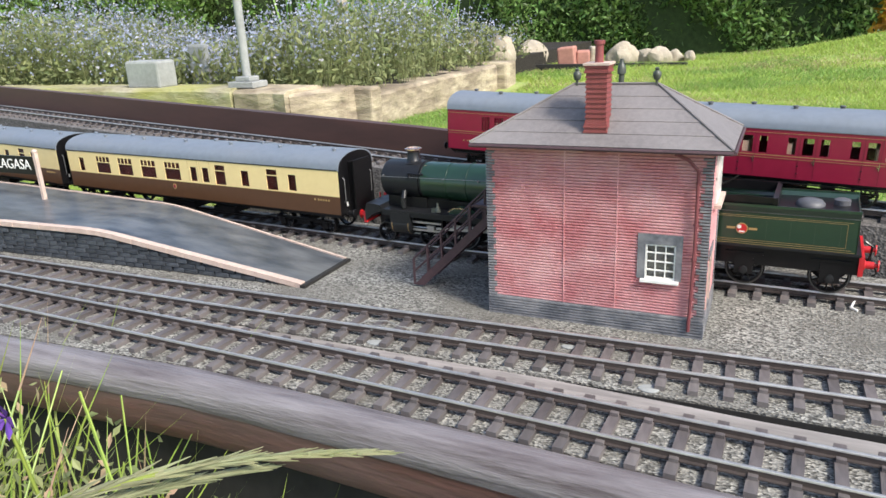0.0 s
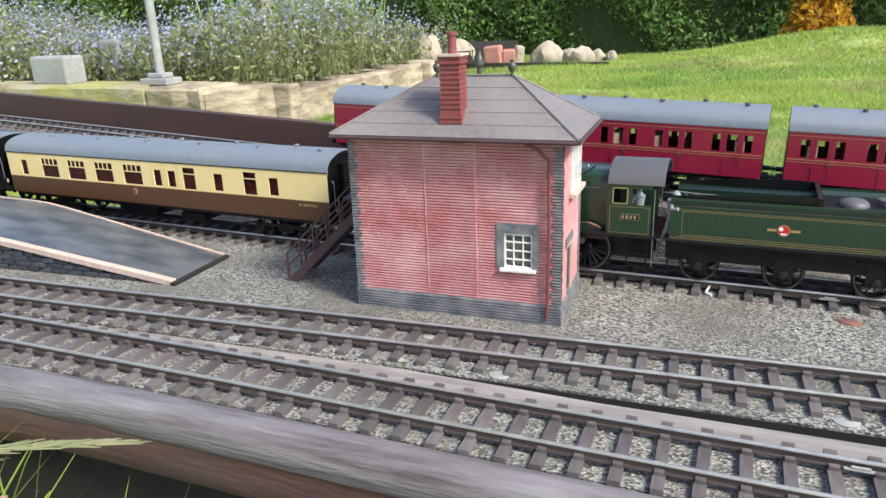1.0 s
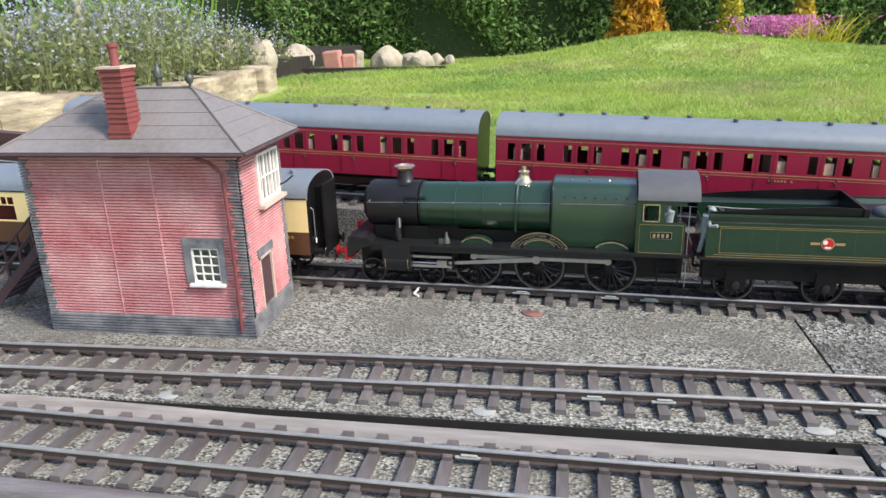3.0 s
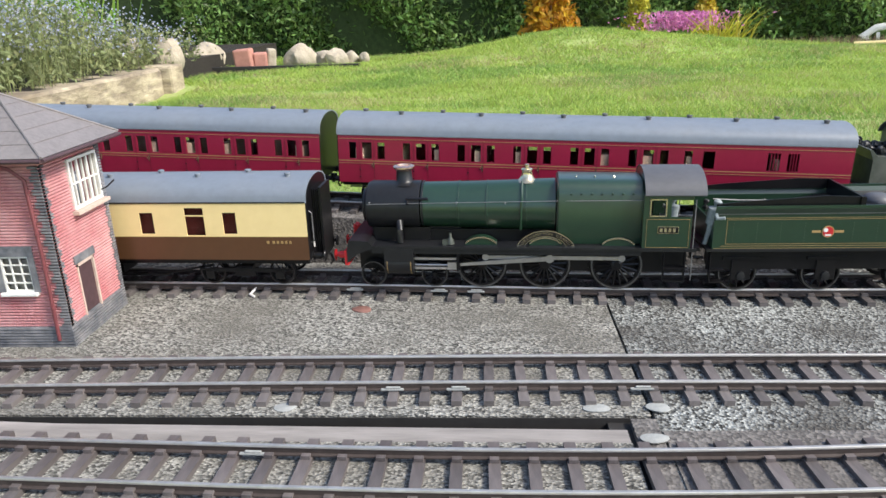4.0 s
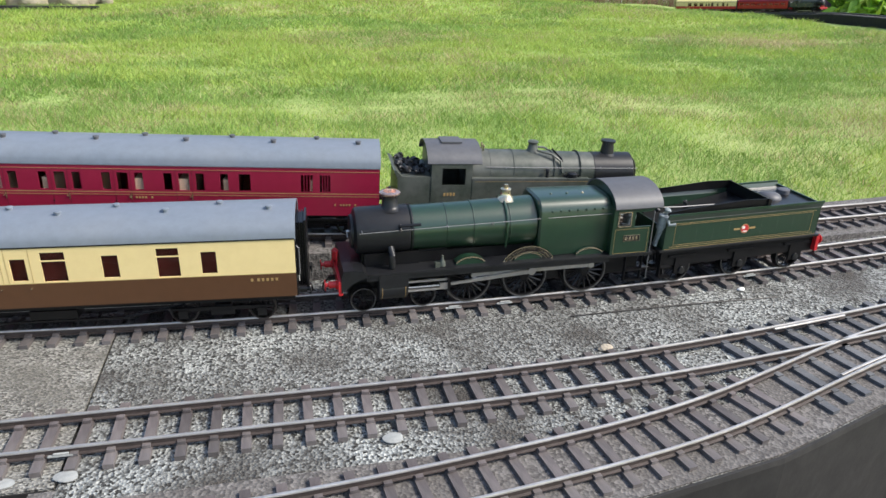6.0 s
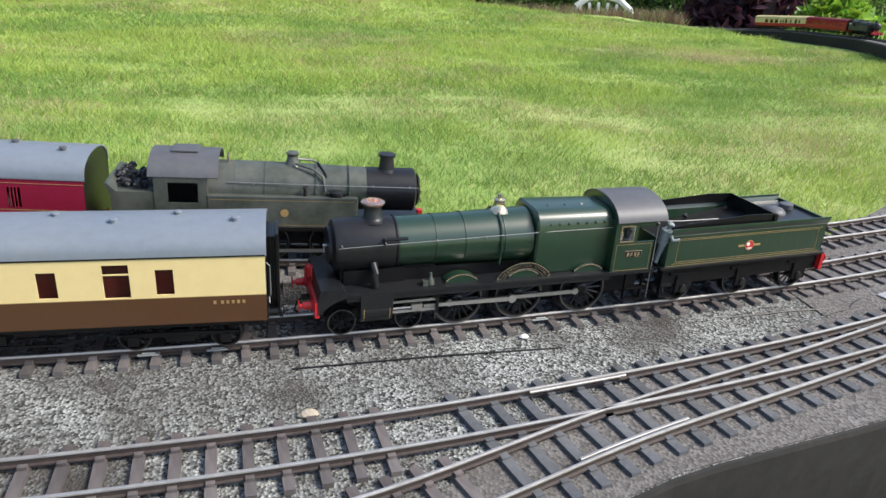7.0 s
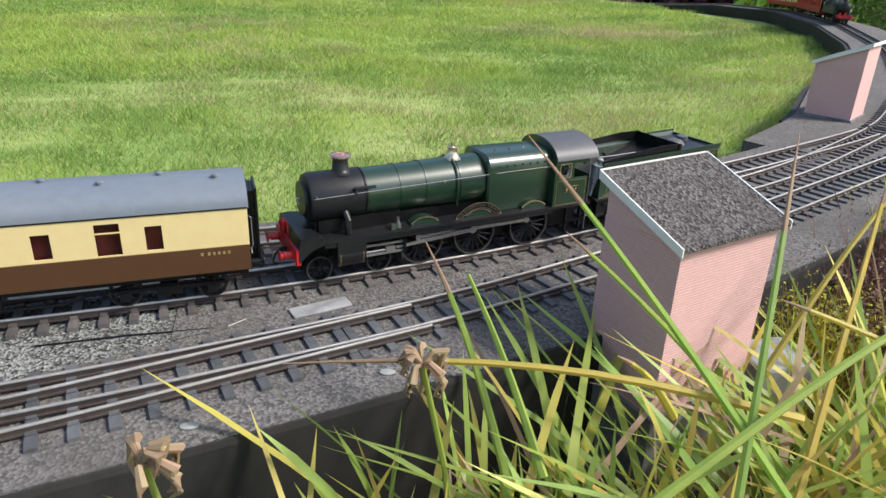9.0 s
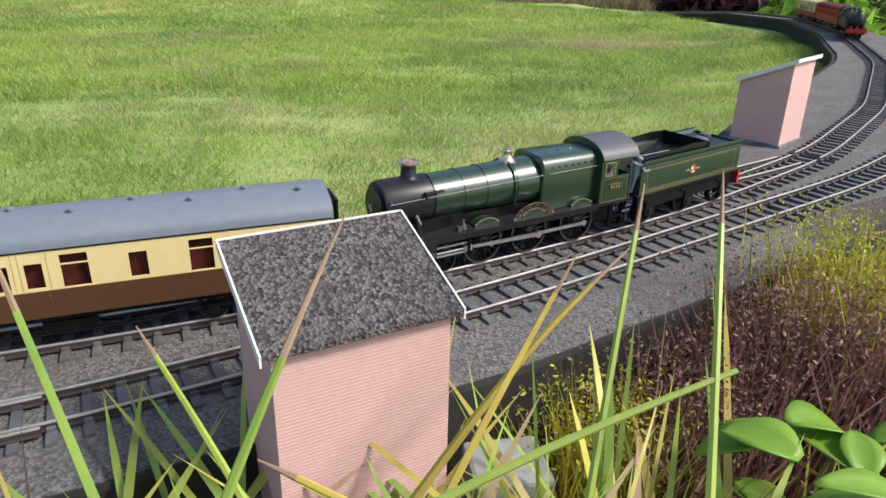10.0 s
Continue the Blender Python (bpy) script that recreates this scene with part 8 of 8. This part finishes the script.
def heather():
    for k, (x, y, z, r, n, m) in enumerate(((1.88, 0.68, -0.06, 0.07, 900, M_heather), (1.97, 0.72, -0.03, 0.075, 900, M_heather), (2.05, 0.76, 0.0, 0.08, 700, M_yellow), (1.80, 0.665, -0.07, 0.045, 500, M_yellow), (2.04, 0.68, -0.03, 0.08, 900, M_heather))):
        q = np.random.default_rng(k)
        nn = n
        c = np.stack([q.normal(x, r * 0.45, nn), q.normal(y, r * 0.4, nn), np.full(nn, z - 0.10)], 1)
        v, f = blades(c, q.uniform(0.07, 0.19, nn), np.full(nn, 0.0028), q.uniform(0.1, 0.6, nn), 0.3, 3)
        c4 = np.repeat(c, 5, 0)
        tips = c4 + np.stack([q.normal(0, 0.014, 5 * nn), q.normal(0, 0.014, 5 * nn), q.uniform(0.05, 0.175, 5 * nn)], 1)
        v2, f2 = leaves(tips, np.full(len(tips), 0.0022))
        bush = tagged(new("heather_bush"), "twiggy brown heather bush" if m is M_heather else "yellow-green needle-leaved bush beside the heather", "shrub", "heather bushes")
        soup("twigs", v, f, [m], "", "").parent = bush
        soup("leaf_tips", v2, f2, [m, M_straw], "", "", (q.uniform(0, 1, 5 * nn) < 0.10).astype(int)).parent = bush


heather()


def broad_leaf(p, yaw, pitch, L_, W_, k):
    bm = bmesh.new()
    rows = []
    for i in range(9):
        t = i / 8
        w = W_ * math.sin(math.pi * min(t * 0.93 + 0.05, 1)) ** 0.8
        z = -0.35 * L_ * t * t
        rows.append([Vector((L_ * t, s * w, z + abs(s) * w * 0.35)) for s in (-1, -0.5, 0, 0.5, 1)])
    vs = [[bm.verts.new(q) for q in r] for r in rows]
    for a, b in zip(vs, vs[1:]):
        for i in range(4):
            bm.faces.new((a[i], a[i + 1], b[i + 1], b[i]))
    ob = part("broad_leaf", bm, M_broad, None, "", True)
    so = ob.modifiers.new("thick", "SOLIDIFY")
    so.thickness = 0.0008
    ob.matrix_world = Matrix.Translation(p) @ Matrix.Rotation(yaw, 4, "Z") @ Matrix.Rotation(pitch, 4, "Y")
    return ob


hosta = tagged(new("broad_leaved_plant"), "bright green broad-leaved plant beside the rushes", "plant")
for k in range(44):
    q = random.Random(k + 40)
    o = broad_leaf(Vector((1.90 + q.uniform(-0.05, 0.06), 0.545 + q.uniform(-0.05, 0.05), -0.02 + q.uniform(-0.05, 0.05))), q.uniform(0, 6.28), q.uniform(-0.7, 0.2), q.uniform(0.032, 0.058), q.uniform(0.010, 0.018), k)
    o.parent = hosta
part("stem", stem([(1.905, 0.545, -0.23), (1.90, 0.545, -0.05)], 0.004, 0.003), M_rush, hosta)

# close by the camera at the start
seed_head((-0.062, 0.170, 0.118), (0.012, 0.273, 0.110), 0.012, 0.0035, 1)
seed_head((-0.055, 0.185, 0.112), (-0.010, 0.247, 0.116), 0.006, 0.003, 2)
for k, (a, b) in enumerate((((-0.163, 0.269, 0.054), (-0.179, 0.312, 0.083)), ((-0.157, 0.273, 0.049), (-0.172, 0.304, 0.059)), ((-0.138, 0.297, 0.044), (-0.173, 0.314, 0.072)), ((-0.176, 0.281, 0.087), (-0.189, 0.315, 0.107)), ((-0.136, 0.303, 0.046), (-0.161, 0.326, 0.066)))):
    a, b = Vector(a), Vector(b)
    blade("wild_grass", a + (a - b) * 2.5 + Vector((0, 0, -0.06)), b, 0.004, 0.0009 if k != 2 else 0.0016, "thin green grass blade before the rim", 0.2 if k % 2 else 0.0, None, "wild grasses")
VIOLET = (-0.1485, 0.2652, 0.0913)
vi = tagged(new("violet_flower"), "small bright violet flower before the rim", "flower")
vi.location = VIOLET
bm = bmesh.new()
for i in range(5):
    a = 2 * math.pi * i / 5
    loft(bm, [[(0, 0, 0), (0.0008, 0, 0.0004), (0, 0.0008, 0.0004)], [(0.006 * math.cos(a - 0.45), -0.001, 0.006 * math.sin(a - 0.45)), (0.0085 * math.cos(a), -0.0024, 0.0085 * math.sin(a)), (0.006 * math.cos(a + 0.45), -0.001, 0.006 * math.sin(a + 0.45))]])
part("petals", bm, M_violet, vi, "violet petals", True)
part("stalk", stem([(0, 0, 0), (0.004, 0.004, -0.05), (0, 0.01, -0.31)], 0.0007, 0.0009), M_rush, vi)
nn = 2200
p = np.stack([rng.uniform(-0.45, -0.10, nn), rng.uniform(0.26, 0.395, nn), np.full(nn, -0.225)], 1)
c = p + np.stack([rng.normal(0, 0.02, nn), rng.normal(0, 0.01, nn), rng.uniform(0.06, 0.23, nn) * np.interp(p[:, 0], [-0.45, -0.25, -0.10], [1.0, 0.95, 0.75])], 1)
v, f = leaves(c, np.full(nn, 0.0048))
soup("weed_leaves", v, f, [M_fgreen, M_straw], "small weed leaves in the shade before the rim", "weeds", rng.uniform(0, 1, nn) < 0.15)

# ---------- track laying, last of the fixed things ----------
for job in TRACK_JOBS:
    lay_track(*job)
lay_track("far_track", FL + np.array([0, 0, RT]), 2.28, 9.0, "distant model track on the curved bed", None, None, lambda p: p.y > 1.6)


# ---------- moving things ----------
S_ROWS = [(0, 2.8085), (0.5, 2.8765), (1, 2.9425), (1.5, 3.0085), (2, 3.0725), (2.5, 3.1345), (4, 3.3396), (4.5, 3.4207), (5, 3.5138), (5.5, 3.6113), (6, 3.7177), (7.5, 4.0325), (8, 4.1553), (8.5, 4.2948), (9, 4.4404), (9.5, 4.5898), (10, 4.7396)]
S_POLY = np.polyfit([r[0] / 5 - 1 for r in S_ROWS], [r[1] for r in S_ROWS], 9)
FAR_ROWS = [(0, 6.65), (4.5, 5.33), (5, 5.18), (5.5, 5.02), (6, 4.86), (7.5, 3.42), (8.5, 3.10), (10, 2.75)]


def run(t):
    """How far the chimney has come along the main track."""
    return float(np.polyval(S_POLY, t / 5 - 1))


def far_run(t):
    return float(np.interp(t, [r[0] for r in FAR_ROWS], [r[1] for r in FAR_ROWS]))


def lift(z):
    return 0.0045 * min(max((z - 0.014) / 0.022, 0), 1)


LIFTED = set()


def raise_body(ob):
    """Sets the bodywork a little higher over the wheels."""
    for c in ob.children:
        if c.name.split(".")[0] in ("wheel", "bogie", "coupling_rod", "connecting_rod", "crosshead"):
            continue
        if c.matrix_basis != Matrix.Identity(4):
            c.location.z += lift(c.location.z)
            continue
        if c.type == "MESH" and c.data not in LIFTED:
            LIFTED.add(c.data)
            for v in c.data.vertices:
                v.co.z += lift(v.co.z)
        raise_body(c)


for vehicle in (loco, tender, coach_near, coach_second):
    raise_body(vehicle)


def motions():
    times = [k / 5 for k in range(51)]
    for thing, off, length in ((loco, 0.090, 0.27), (tender, 0.3155, 0.17), (coach_near, -0.0750 - 0.2257, 0.45), (coach_second, -0.0750 - 0.2257 - 0.470, 0.45)):
        walk(thing, [(t, on_track(TRACK_1, run(t) + off, length)) for t in times])
    walk(fireman, [(t, on_track(TRACK_1, run(t) + 0.3155, 0.17) @ pose(-0.0845, -0.020, 0.0385, 0, 12, -20)) for t in times])
    walk(driver, [(t, on_track(TRACK_1, run(t) + 0.090, 0.27) @ pose(0.117, -0.014, 0.038, 0, 0, 160)) for t in times])
    for thing, off, flip in ((far_cream, -0.22, 180), (far_red, -0.675, 180), (far_loco, -1.04, 180)):
        walk(thing, [(t, on_track(FAR_LINE, far_run(t) + off, 0.44) @ pose(0, 0, 0, 0, 0, flip)) for t in times[::5]])
    n = frame(10.0) - 1
    second = [w for w in coach_second.children_recursive if w.name.startswith("wheel")]
    for w, x, y, r in ROLL + [(w, w.location.x, w.location.y, 0.0108) for w in second]:
        step = 2 if r > 0.015 else 1
        rows = []
        for k in range(0, n + 1, step):
            t = k / FPS
            rows.append((t, pose(x, y, r, 0, math.degrees((run(t) - run(4.5)) / r), 0)))
        walk(w, rows)
    for s, coupling_rod, connecting_rod, crosshead in rods:
        a, b, c = [], [], []
        for k in range(0, n + 1, 2):
            t = k / FPS
            th = (run(t) - run(4.5)) / 0.0199
            px, pz = (-0.0075, 0) if s < 0 else (0, 0.0075)
            px, pz = px * math.cos(th) + pz * math.sin(th), -px * math.sin(th) + pz * math.cos(th)
            a.append((t, pose(px, 0, 0.0199 + pz)))
            dz = 0.0205 - 0.0199 - pz
            x0 = 1.018 * 0.1555 - 0.1358 + px
            b.append((t, pose(x0, 0, 0.0199 + pz, 0, math.degrees(math.asin(dz / 0.076)), 0)))
            c.append((t, pose(x0 - math.sqrt(0.076 ** 2 - dz ** 2), 0, 0.0205)))
        walk(coupling_rod, a)
        walk(connecting_rod, b)
        walk(crosshead, c)


FAR_LINE = line(FAR, 0.1)
motions()
